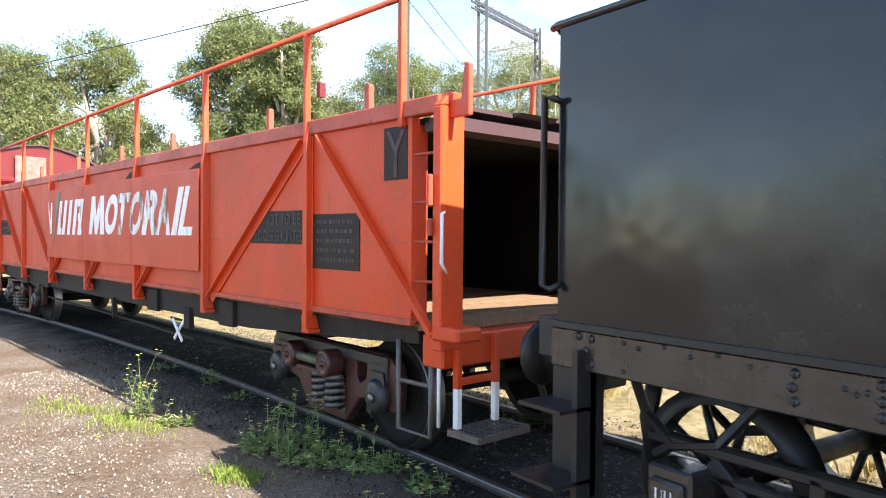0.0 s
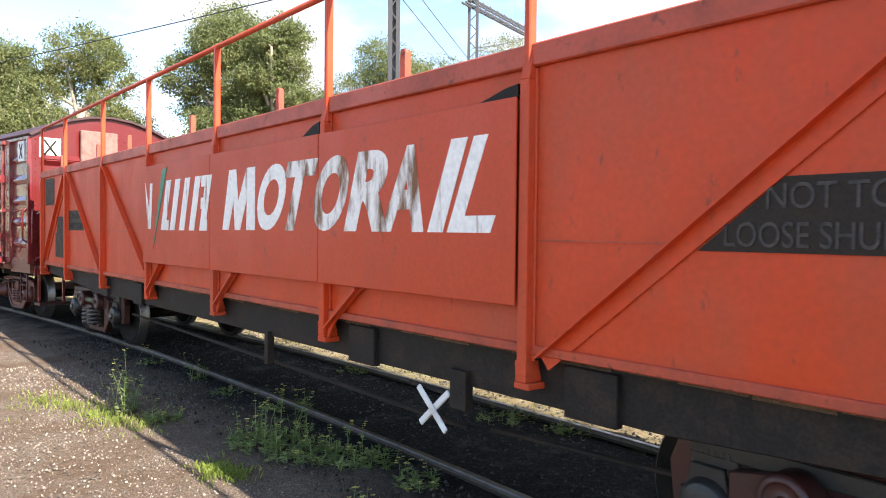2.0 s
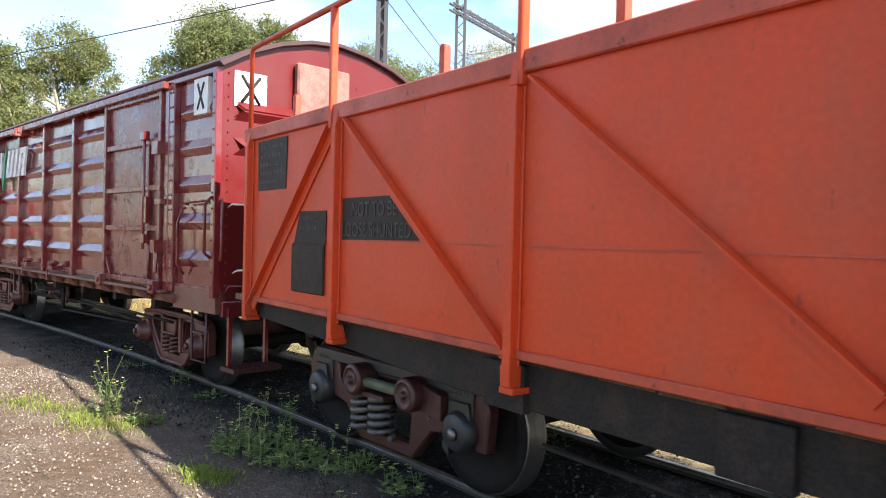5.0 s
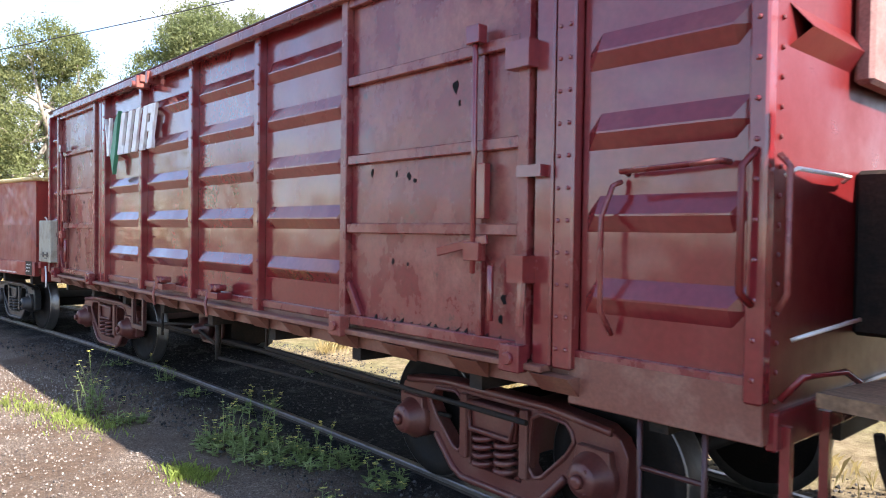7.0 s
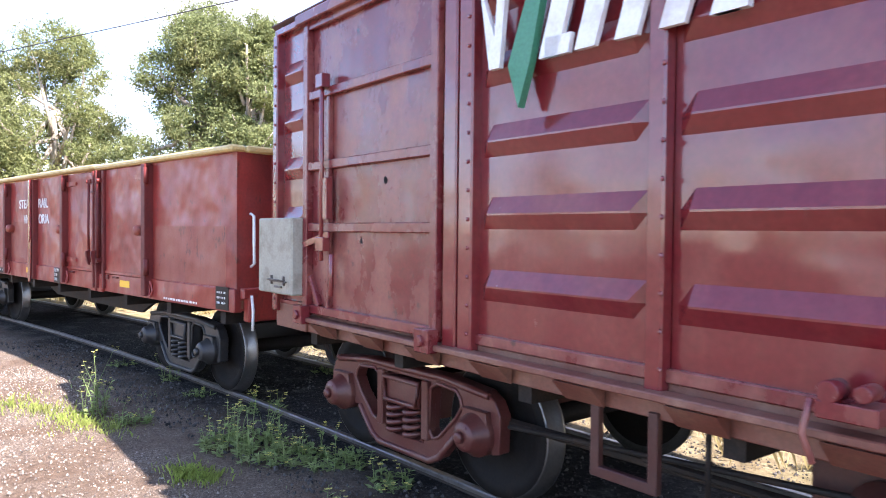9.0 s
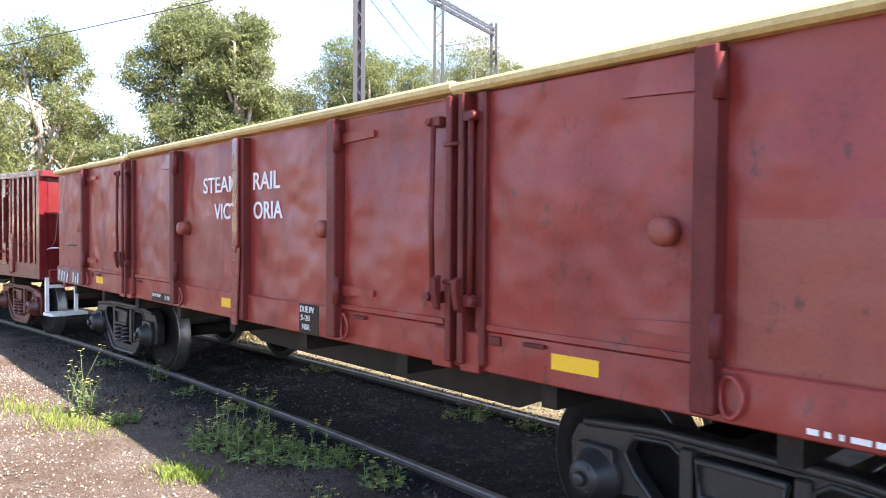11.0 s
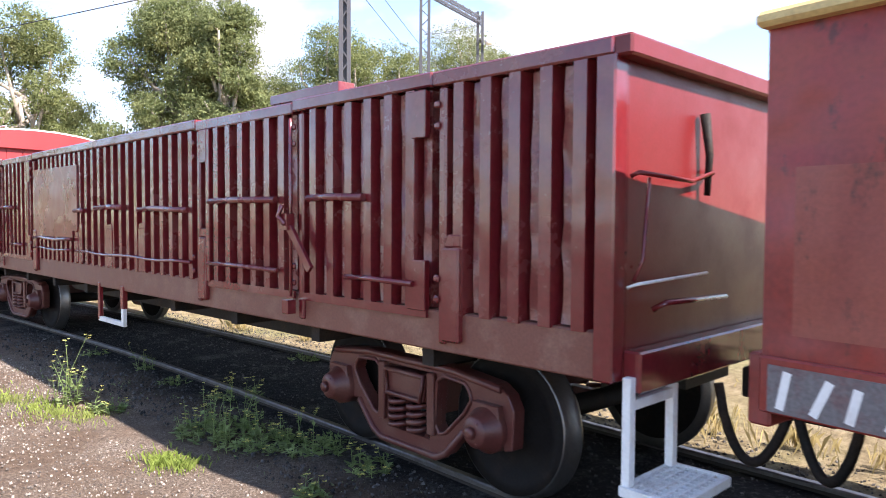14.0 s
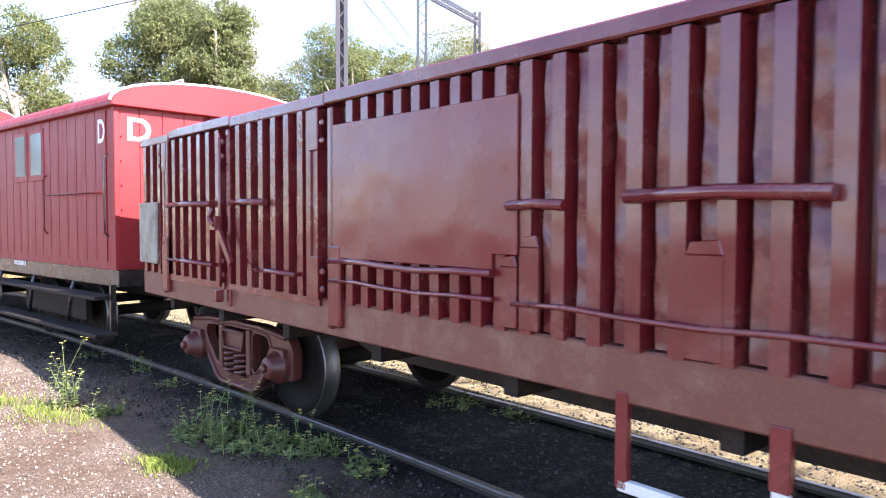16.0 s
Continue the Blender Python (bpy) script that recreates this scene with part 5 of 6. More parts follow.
    letters("letter", lettering("RAIL", -.04, .39, 2.065, 2.205, y, 0, .012), WHITE, w, "white stencilled lettering")
    letters("letter", lettering("VICT", -.78, -.33, 1.83, 1.97, y, 0, .012), WHITE, w, "white stencilled lettering")
    letters("letter", lettering("ORIA", -.035, .43, 1.83, 1.97, y, 0, .012), WHITE, w, "white stencilled lettering")
    for x0, x1 in ((-.585, -.30), (-4.12, -3.85), (3.1, 3.38)):
        part("yellow_label", box(B(), x0, x1, -1.449, -1.44, 1.072, 1.15), YPLATE, w, "yellow painted rectangle")
    part("data_plate", box(B(), .72, .985, -1.4485, -1.44, .99, 1.205), BLACKP, w, "black data panel")
    part("data_word", lettering("DUE PV", .74, .93, 1.145, 1.19, -1.4495), WHITE, w)
    part("data_word", lettering("5-20", .75, .87, 1.085, 1.125, -1.4495), WHITE, w)
    part("data_word", lettering("NSR", .77, .87, 1.02, 1.06, -1.4495), WHITE, w)
    part("data_plate", box(B(), -2.24, -1.70, -1.4485, -1.44, 1.0, 1.09), BLACKP, w, "black data panel")
    part("data_word", lettering("DUE INSP.", -2.22, -1.98, 1.045, 1.08, -1.4495), WHITE, w)
    part("data_word", lettering("5·20", -1.88, -1.76, 1.03, 1.07, -1.4495), WHITE, w)
    part("data_plate", box(B(), -5.88, -5.34, -1.4485, -1.44, .995, 1.18), FADEGREY, w, "faded grey number panel with white bars")
    part("data_plate", box(B(), -5.18, -4.84, -1.4485, -1.44, .995, 1.18), FADEGREY, w, "faded grey number panel with white bars")
    bm = B()
    for i in range(4):
        bar(bm, (-5.83 + i * .13, 1.01), (-5.80 + i * .13 + .03 * (i % 2), 1.16 - .01 * i), .034, -1.4495, -1.448)
    for i in range(3):
        bar(bm, (-5.13 + i * .11, 1.015), (-5.11 + i * .11, 1.155 - .05 * (i == 1)), .04, -1.4495, -1.448)
    part("white_bar", bm, WHITE, w)
    part("data_plate", box(B(), 5.45, 5.70, -1.4485, -1.44, 1.0, 1.22), BLACKP, w, "black data panel")
    part("white_bar", worn_bars(B(), 5.48, 5.66, 1.04, 1.19, -1.449, 3, 5), WHITE, w)
    part("white_bar", worn_bars(B(), 4.3, 5.1, .995, 1.05, -1.446, 1, 9), WHITE, w)
    handle(w, [(-5.36, -1.43, 1.50), (-5.34, -1.47, 1.51), (-5.06, -1.47, 1.52), (-5.04, -1.43, 1.51)], SPRING, .010, "grab_handle", "bare steel grab handle")
    # forward end fittings
    handle(w, [(5.84, -1.30, 1.92), (5.90, -1.30, 1.90), (5.91, -1.30, 1.45), (5.85, -1.30, 1.42)], WHITE, .014, "grab_handle", "white grab handle")
    for z in (1.45, 2.0):
        handle(w, [(5.84, -1.0, z), (5.90, -1.0, z), (5.90, -.5, z), (5.84, -.5, z)], WHITE, .013, "grab_handle", "white grab handle")
    handle(w, [(5.90, -1.32, 1.15), (5.93, -1.32, 1.0), (5.92, -1.32, .82)], WHITE, .014, "grab_handle", "white grab handle")
    bm = B()
    box(bm, 5.82, 5.90, -1.40, -1.18, 1.12, 1.22)
    part("end_bracket", bm, OPENRED, w, "", 0.01)
    # inside and below
    part("floor", box(B(), X0, X1, -1.38, 1.38, 1.02, 1.10), WOOD, w)
    bm = B()
    box(bm, X0 + .2, X1 - .2, -.3, .3, .82, 1.0)
    prism(bm, [(-2.0, 1.0), (-.9, .68), (2.4, .66), (3.2, 1.0)], -.9, -.85)
    prism(bm, [(-2.0, 1.0), (-.9, .68), (2.4, .66), (3.2, 1.0)], .85, .9)
    for x in np.arange(-5.4, 5.5, 1.2):
        box(bm, x - .05, x + .05, -1.34, 1.34, .84, 1.0)
    letters("underframe_beam", bm, UNDER, w)
    coupler(w, X1, 1)
    coupler(w, X0, -1)
    bogies(w, 4.0, "cast", BOGBLK, xs=(3.93, -4.36))
    STOCK.append((w, -35.917, 4.0))
    return w


# ---- ribbed open wagon ----
def ribbed_wagon():
    w = thing("ribbed_wagon", "deep maroon open wagon with close vertical ribs and doors", "wagon", "vehicles of the train")
    X0, X1 = -6.42, 6.27
    for sgn in (-1, 1):
        part("side_sheet", box(B(), X0, X1, *sorted((sgn * 1.33, sgn * 1.355)), 1.05, 2.55), RIBRED, w, "deep maroon side sheet")
        part("sole_bar", box(B(), X0, X1, *sorted((sgn * 1.34, sgn * 1.45)), .97, 1.21), SILLRED if sgn < 0 else UNDER, w, "dusty brown sole bar", 0.01)
        tops = [(X0, -5.6, 2.50), (-5.6, -4.2, 2.525), (-4.2, -2.72, 2.51), (-2.72, 2.08, 2.52), (2.08, 3.60, 2.50), (3.60, 5.06, 2.515), (5.06, X1, 2.51)]
        for a, c, z in tops:
            part("top_rail", box(B(), a + .003, c - .003, *sorted((sgn * 1.33, sgn * 1.475)), z, z + .085), RIBRED, w, "", 0.01)
    bm = B()
    prism(bm, [(3.25, 2.60), (4.12, 2.59), (4.12, 2.675), (3.25, 2.67)], -1.44, -1.30)
    part("loose_capping", bm, RIBRED, w, "bent loose capping strip", 0.006)
    # vertical ribs
    posts = (5.10, 3.66, 2.08, -2.70, -4.30, -5.80)
    runs = [X0 + .12 + .203 * k for k in range(18)] + [-2.42 + .17 * k for k in range(9)] + [-.889 + .2035 * k for k in range(15)] + [2.43 + .203 * k for k in range(19)]
    for i, x in enumerate(runs):
        if all(abs(x - q) > .085 for q in posts):
            bm = B()
            rw, yo = .047, -1.468
            z0 = 1.20
            extrude = [(x - rw, -1.36), (x - rw * .8, yo), (x + rw * .8, yo), (x + rw, -1.36)]
            vs0 = [bm.verts.new((a, b_, z0)) for a, b_ in extrude]
            vs1 = [bm.verts.new((a, b_, 2.51)) for a, b_ in extrude]
            bm.faces.new(vs0[::-1])
            bm.faces.new(vs1)
            for k in range(4):
                bm.faces.new((vs0[k], vs0[(k + 1) % 4], vs1[(k + 1) % 4], vs1[k]))
            part("rib", bm, RIBRED, w)
            if all(abs(x + .11 - q) > .10 for q in posts) and x + .16 < X1 - .1:
                rr_ = random.Random(i)
                left = [(x + .075 + .016 * rr_.random(), 1.22 + .128 * k) for k in range(11)]
                right = [(x + .150 + .004 * rr_.random(), 1.22 + .128 * k) for k in range(11)]
                bm = B()
                prism(bm, left[:1] + right + left[:0:-1], -1.425, -1.36)
                part("buckled_strip", bm, WEBRED, w)
    for q in posts:
        bm = B()
        wd = .03
        box(bm, q + .05 - wd, q + .05 + wd, -1.475, -1.38, 1.02, 2.50)
        if q in (5.10, 2.08, -2.70, -5.80):
            box(bm, q + .06, q + .20, -1.495, -1.44, 1.04, 1.58)
            prism(bm, [(q + .06, 1.58), (q + .20, 1.58), (q + .20, 1.66), (q + .09, 1.66)], -1.475, -1.43)
        part("upright", bm, RIBRED, w, "", 0.012)
        s = -1 if q in (5.10, ) else 1
        for z in (1.28, 1.40, 2.28, 2.40):
            part("hinge_lug", box(B(), q - s * .02 - .022, q - s * .02 + .022, -1.50, -1.47, z - .022, z + .022), RIBRED, w, "", 0.012)
    # doors
    for x0, x1, flip in ((2.18, 3.62, 0), (3.70, 5.02, 1), (-5.76, -4.32, 0), (-4.28, -2.78, 1)):
        d = part("side_door", box(B(), x0, x1, -1.475, -1.455, 1.16, 1.215), RIBRED, w, "ribbed maroon door with bars")
        bm = B()
        hx = x0 if not flip else x1
        s = 1 if not flip else -1
        box(bm, *sorted((hx, hx + s * .12)), -1.49, -1.44, 1.20, 1.50)
        box(bm, *sorted((hx, hx + s * .12)), -1.49, -1.44, 2.22, 2.50)
        box(bm, *sorted((hx + s * .10, hx + s * .16)), -1.485, -1.44, 1.2, 2.50)
        part("door_stile", bm, RIBRED, d, "", 0.006)
        part("door_shadow_slot", box(B(), *sorted((hx + s * .01, hx + s * .09)), -1.40, -1.386, 1.5, 2.22), UNDER, d)
        for (u0, u1), zb, rb in zip(((.14, .76), (.567, 1.23)) if flip else ((.206, 1.24), (.18, 1.265)), (1.885, 1.36), (.026, .018)):
            part("door_bar", tube(B(), [(x0 + u0, -1.503, zb), (x0 + .6 * u0 + .4 * u1, -1.51, zb + .006), (x0 + u1, -1.50, zb - .004)], rb, 8), RIBRED, d)
    for xm in (3.66, -4.30):
        bm = B()
        tube(bm, [(xm - .03, -1.505, 1.18), (xm - .03, -1.505, 2.46)], .014, 6)
        bar(bm, (xm + .02, 1.68), (xm + .275, 1.39), .06, -1.56, -1.53)
        box(bm, xm - .07, xm + .03, -1.58, -1.51, 1.66, 1.78)
        box(bm, xm - .05, xm + .03, -1.57, -1.50, 1.06, 1.16)
        tube(bm, [(xm - .02, -1.58, 1.84), (xm - .05, -1.60, 1.76), (xm + .01, -1.58, 1.70)], .018, 6)
        part("door_latch", bm, RIBRED, w, "", 0.003)
    # repair plate and bars of the middle bay
    bm = B()
    prism(bm, [(-2.59, 1.50), (-1.10, 1.50), (-1.10, 1.58), (-.93, 1.58), (-.93, 2.36), (-2.59, 2.37)], -1.485, -1.467)
    part("repair_plate", bm, PLATERED, w, "smooth glossy maroon repair plate", 0.004)
    for x0, x1, z, rr in ((-2.62, -1.08, 1.475, .020), (-2.62, -1.08, 1.345, .014), (-.30, .52, 1.85, .030), (-.98, -.62, 1.82, .026), (.88, 1.96, 1.825, .026), (-.95, 2.0, 1.345, .014)):
        n_ = max(2, int((x1 - x0) / .3))
        part("side_bar", tube(B(), [(x0 + (x1 - x0) * k / n_, -1.495 + .008 * math.sin(k * 2.3), z + .010 * math.sin(k * 1.7)) for k in range(n_ + 1)], rr, 8), RIBRED, w)
    for x0, x1, z0, z1 in ((-1.06, -.94, 1.22, 1.52), (-.92, -.80, 1.22, 1.62), (-.04, .12, 1.21, 1.62), (.82, .98, 1.21, 1.64)):
        bm = B()
        box(bm, x0, x1, -1.475, -1.45, z0, z1)
        prism(bm, [(x0, z1), (x1, z1), (x1 - .02, z1 + .06), (x0 + .02, z1 + .05)], -1.472, -1.44)
        part("patch_plate", bm, RIBRED, w, "", 0.004)
    part("grey_plate", box(B(), X0 + .02, X0 + .52, -1.50, -1.47, 1.30, 1.92), GREYBOX, w, "olive-grey steel plate", 0.008)
    # forward end
    bm = B()
    box(bm, X1 - .04, X1, -1.36, 1.36, 1.0, 2.52)
    part("end_sheet", bm, ENDRED, w, "bright red end sheet")
    part("corner_post", box(B(), X1 - .10, X1 + .01, -1.47, -1.36, .97, 2.52), RIBRED, w, "", 0.01)
    part("end_rail", box(B(), X1 - .06, X1 + .09, -1.46, 1.46, 2.50, 2.60), ENDRED, w, "", 0.012)
    part("end_sheet", box(B(), X0, X0 + .04, -1.36, 1.36, 1.0, 2.52), RIBRED, w)
    part("headstock", box(B(), X1, X1 + .10, -1.36, 1.36, .92, 1.12), BOXRED, w, "", 0.01)
    handle(w, [(X1 + .02, -1.34, 1.95), (X1 + .06, -1.33, 1.97), (X1 + .06, -.8, 1.95), (X1 + .08, -.6, 2.0), (X1 + .02, -.5, 2.02)], ENDRED, .012)
    part("brake_lever", tube(B(), [(X1 + .04, -.62, 2.32), (X1 + .06, -.60, 2.10), (X1 + .05, -.60, 1.88)], [.03, .022, .018], 8), UNDER, w)
    handle(w, [(X1 + .02, -1.30, 1.45), (X1 + .04, -1.25, 1.55), (X1 + .05, -1.22, 1.95)], RIBRED, .010)
    handle(w, [(X1 + .02, -1.36, 1.42), (X1 + .06, -1.33, 1.44), (X1 + .06, -.6, 1.46)], WHITE, .009)
    handle(w, [(X1 + .04, -1.15, 1.30), (X1 + .10, -1.12, 1.34), (X1 + .12, -.5, 1.33)], RIBRED, .016)
    bm = B()
    for y in (-1.38, -.96):
        box(bm, X1 + .03, X1 + .075, y - .025, y + .025, .48, 1.0)
    box(bm, X1 + .03, X1 + .07, -1.38, -.96, .84, .89)
    part("end_step_hanger", bm, WHITE, w, "white step hanger", 0.003)
    tread_plate(w, X1 + .04, X1 + .34, -1.42, -.92, .46, WHITE, "white mesh step")
    # stirrup under the middle
    bm = B()
    box(bm, .31, .37, -1.46, -1.42, .60, 1.0)
    box(bm, -.35, .37, -1.46, -1.42, .59, .64)
    part("stirrup", bm, WHITE, w, "white-tipped hanging stirrup", 0.004)
    part("stirrup_arm", box(B(), -.365, -.305, -1.46, -1.42, .60, 1.02), BOXRED, w, "", 0.004)
    part("stirrup_arm", box(B(), .302, .378, -1.465, -1.415, .78, 1.02), BOXRED, w, "", 0.004)
    bm = B()
    box(bm, X0 + .2, X1 - .2, -.3, .3, .72, 1.0)
    for sgn in (-1, 1):
        prism(bm, [(-4.0, 1.0), (-3.0, .72), (3.0, .72), (4.0, 1.0)], *sorted((sgn * .80, sgn * .86)))
    for x in np.arange(-5.9, 6, 1.2):
        box(bm, x - .05, x + .05, -1.34, 1.34, .84, 1.0)
    letters("underframe_beam", bm, UNDER, w)
    part("floor", box(B(), X0, X1, -1.36, 1.36, 1.0, 1.08), WOOD, w)
    coupler(w, X1 + .05, 1)
    coupler(w, X0, -1)
    bogies(w, 4.6, "cast", BOGBRN, xs=(4.45, -5.08))
    STOCK.append((w, -48.367, 4.6))
    return w


# ---- red guard's van and the coach behind it ----
def red_van(name, label, xc, X0, X1, eave, crown, h):
    w = thing(name, label, "guard van", "vehicles of the train")
    part("body", box(B(), X0, X1, -1.40, 1.40, 1.16, eave), VANRED, w, "scarlet boarded body")
    for sgn in (-1, 1):
        for i in range(int((X1 - X0) / .28)):
            x = X0 + .14 + i * .28
            part("board", box(B(), x - .132, x + .132, *sorted((sgn * 1.40, sgn * 1.412)), 1.25, eave - .04), VANRED, w)
    arcp = [(-1.48, eave - .02), (-1.48, eave + .03)] + [(1.48 * math.sin(k * math.pi / 16), eave + .03 + (crown - eave) * math.cos(k * math.pi / 16)) for k in range(-7, 8)] + [(1.48, eave + .03), (1.48, eave - .02)]
    part("roof", extrude_x(B(), arcp, X0 - .10, X1 + .10), VANRED, w, "red curved canvas roof", 0.01)
    for x in (X1 + .06, ):
        bm = B()
        tube(bm, [(x, y, z) for y, z in arcp[1:-1]], .03, 6)
        part("roof_hoop", bm, STAINED, w, "pale flaking roof edge")
    bm = B()
    for x in np.arange(X0 + 1, X1, 1.4):
        tube(bm, [(x, -.5, crown + .0), (x, -.5, crown + .10), (x + .5, -.5, crown + .10), (x + .5, -.5, crown)], .015, 6)
    letters("roof_rail", bm, STAINED, w)
    end = B()
    for i in range(10):
        y = -1.26 + i * .28
        box(end, X1, X1 + .012, y - .132, y + .132, 1.2, eave + (crown - eave) * max(0, math.cos(y / 1.48 * 1.35)) - .06)
    letters("end_board", end, VANRED, w, "scarlet end board")
    part("corner_angle", box(B(), X1 - .05, X1 + .02, -1.42, -1.36, 1.16, eave), VANRED, w, "", 0.006)
    rv = B()
    rivets(rv, [(X1 + .02, -1.34, z) for z in np.arange(1.3, eave, .28)], r=.016)
    part("rivet_row", rv, VANRED, w)
    part("white_letter", lettering("D", X1 - .42, X1 - .24, eave - .42, eave - .14, -1.413, 0, .02), WHITE, w, "white painted letter")
    bm = lettering("D", -1.26, -.98, eave - .40, eave - .13, 0, 0, .02)
    for v in bm.verts:
        v.co = Vector((X1 + .016, v.co.x, v.co.z))
    part("white_letter", bm, WHITE, w, "white painted letter")
    # windows and doors
    for x in (X1 - 2.35, X1 - 2.95, X1 - 6.2):
        if x < X0 + .5:
            continue
        wi = part("window", box(B(), x - .25, x + .25, -1.425, -1.40, 2.26, 2.96), VANRED, w, "", 0.01)
        part("pane", box(B(), x - .19, x + .19, -1.43, -1.422, 2.34, 2.90), GLASS, wi)
    handle(w, [(X1 - .12, -1.43, 1.55), (X1 - .12, -1.48, 1.58), (X1 - .12, -1.48, 2.45), (X1 - .12, -1.43, 2.5)], TFRAME, .012)
    handle(w, [(X1 - 2.0, -1.42, 1.55), (X1 - 2.0, -1.46, 1.6), (X1 - 2.0, -1.46, 2.3), (X1 - 2.0, -1.42, 2.32)], ENDRED, .010)
    handle(w, [(X1 - 1.9, -1.42, 2.06), (X1 - 1.9, -1.46, 2.06), (X1 - .2, -1.46, 2.06)], ENDRED, .010)
    handle(w, [(X1 + .03, -.2, eave + .1), (X1 + .05, -.35, eave - .5), (X1 + .05, -.40, 1.4)], ENDRED, .010)
    part("sole_bar", box(B(), X0, X1, -1.38, 1.38, .96, 1.16), TFRAME, w, "black sole bar", 0.008)
    part("white_bar", worn_bars(B(), X1 - 3.4, X1 - 2.9, 1.08, 1.15, -1.386, 1, 3, .9), WHITE, w)
    for z, y in ((.82, -1.52), (.42, -1.60)):
        part("footboard", box(B(), X0 + .1, X1 - .05 + (.2 if z < .5 else 0), y - .12, y + .14, z, z + .045), UNDER, w, "long black footboard", 0.008)
    for x in np.arange(X0 + .6, X1, 1.35):
        bm = B()
        tube(bm, [(x, -1.34, 1.0), (x, -1.40, .84), (x, -1.44, .42)], .025, 6)
        box(bm, x - .05, x + .05, -1.62, -1.40, .39, .425)
        part("footboard_bracket", bm, TFRAME, w)
    part("end_step_post", box(B(), X1 + .02, X1 + .06, -1.50, -1.44, .42, 1.0), TFRAME, w)
    bm = B()
    box(bm, X0 + .2, X1 - .1, -.4, .4, .7, .98)
    letters("underframe_beam", bm, UNDER, w)
    for q in (-h, h):
        q = q * .72
        part("truck_frame", box(B(), q - 1.1, q + 1.1, -1.10, -1.02, .40, .78), UNDER, w)
        for dx in (-.8, .8):
            wheelset(w, q + dx)
    coupler(w, X1, 1)
    STOCK.append((w, xc, h))
    return w


# ---- steam locomotive's tender ----
def tender():
    w = thing("locomotive_tender", "gloss black steam locomotive tender with spoked wheels", "tender", "vehicles of the train")
    X0, X1 = -2.89, 5.2
    bm = B()
    box(bm, X0, X1, -1.44, 1.44, 1.33, 2.91)
    es = [e for e in bm.edges if abs(e.verts[0].co.x - e.verts[1].co.x) < 1e-6 and abs(e.verts[0].co.y - e.verts[1].co.y) < 1e-6]
    bmesh.ops.bevel(bm, geom=es, offset=.09, segments=5, affect="EDGES")
    for f in bm.faces:
        f.smooth = abs(f.normal.z) < .5 and min(abs(f.normal.x), abs(f.normal.y)) > .02
    part("tank", bm, TENDER, w, "gloss black tank side")
    bm = B()
    tube(bm, [(X1, -1.44, 2.92), (X0 + .08, -1.44, 2.92), (X0 + .02, -1.42, 2.92), (X0, -1.35, 2.92), (X0, 1.35, 2.92), (X0 + .05, 1.44, 2.92), (X1, 1.44, 2.92)], .022, 8)
    part("beading", bm, TENDER, w)
    for sgn in (-1, 1):
        part("frame_beam", box(B(), X0 + .04, X1, *sorted((sgn * 1.30, sgn * 1.44)), 1.085, 1.295), TFRAME, w, "black satin frame beam", 0.008)
        part("frame_shelf", box(B(), X0, X1, *sorted((sgn * 1.28, sgn * 1.46)), 1.298, 1.332), TBLACK, w)
    rv = B()
    pts = []
    for x, z in ((-2.64, 1.265), (-2.55, 1.26), (-2.59, 1.195), (-2.65, 1.125), (-2.55, 1.13), (-1.48, 1.255), (-1.49, 1.20), (-1.48, 1.145), (-1.16, 1.262), (-1.16, 1.205), (-1.16, 1.148), (-.84, 1.255), (-.84, 1.2), (-.84, 1.145)):
        pts.append((x, -1.442, z))
    small = [(x, -1.442, z) for x, z in ((-2.34, 1.265), (-2.25, 1.25), (-2.10, 1.278), (-1.96, 1.25), (-1.82, 1.278), (-1.67, 1.252), (-1.29, 1.23), (-1.25, 1.215), (-1.21, 1.228), (-2.34, 1.125))]
    part("bolt_head", rivets(B(), small, r=.014), TBLACK, w)
    rivets(rv, pts, r=.024, d=.018)
    part("bolt_head", rv, TBLACK, w)
    handle(w, [(X0 + .12, -1.44, 2.50), (X0 + .10, -1.50, 2.52), (X0 + .05, -1.51, 2.53), (X0 + .04, -1.51, 1.52), (X0 + .09, -1.50, 1.50), (X0 + .12, -1.44, 1.53)], TBLACK, .018, "grab_handle", "black grab rail")
    # rear steps
    bm = B()
    box(bm, X0 + .02, X0 + .30, -1.40, -1.36, .42, 1.14)
    box(bm, X0 - .02, X0 + .30, -1.62, -1.36, .88, .90)
    box(bm, X0 - .02, X0 + .30, -1.66, -1.36, .50, .52)
    box(bm, X0 + .26, X0 + .30, -1.50, -1.30, .30, 1.2)
    letters("rear_step", bm, TBLACK, w, "black plate step")
    handle(w, [(X0 - .10, -1.20, 1.30), (X0 - .12, -1.24, 1.28), (X0 - .12, -1.24, 1.02), (X0 - .06, -1.22, 1.0)], WHITE, .016, "grab_handle", "white grab handle")
    bm = B()
    box(bm, X0 - .16, X0 + .06, -1.35, 1.35, 1.10, 1.33)
    part("rear_beam", bm, TBLACK, w, "", 0.01)
    for sgn in (-1, 1):
        bm = B()
        lathe(bm, [(.10, 0), (.10, .32), (.05, .33)], 18)
        for v in bm.verts:
            v.co = Vector((X0 - .12 - v.co.y, sgn * 1.0 + v.co.x, 1.04 + v.co.z))
        part("buffer_stock", bm, TBLACK, w)
        bm = B()
        lathe(bm, [(.05, .30), (.20, .33), (.21, .36), (.05, .39)], 24)
        for v in bm.verts:
            v.co = Vector((X0 - .12 - v.co.y, sgn * 1.0 + v.co.x, 1.04 + v.co.z))
        part("buffer_head", bm, TBLACK, w, "round black buffer head")
    bm = B()
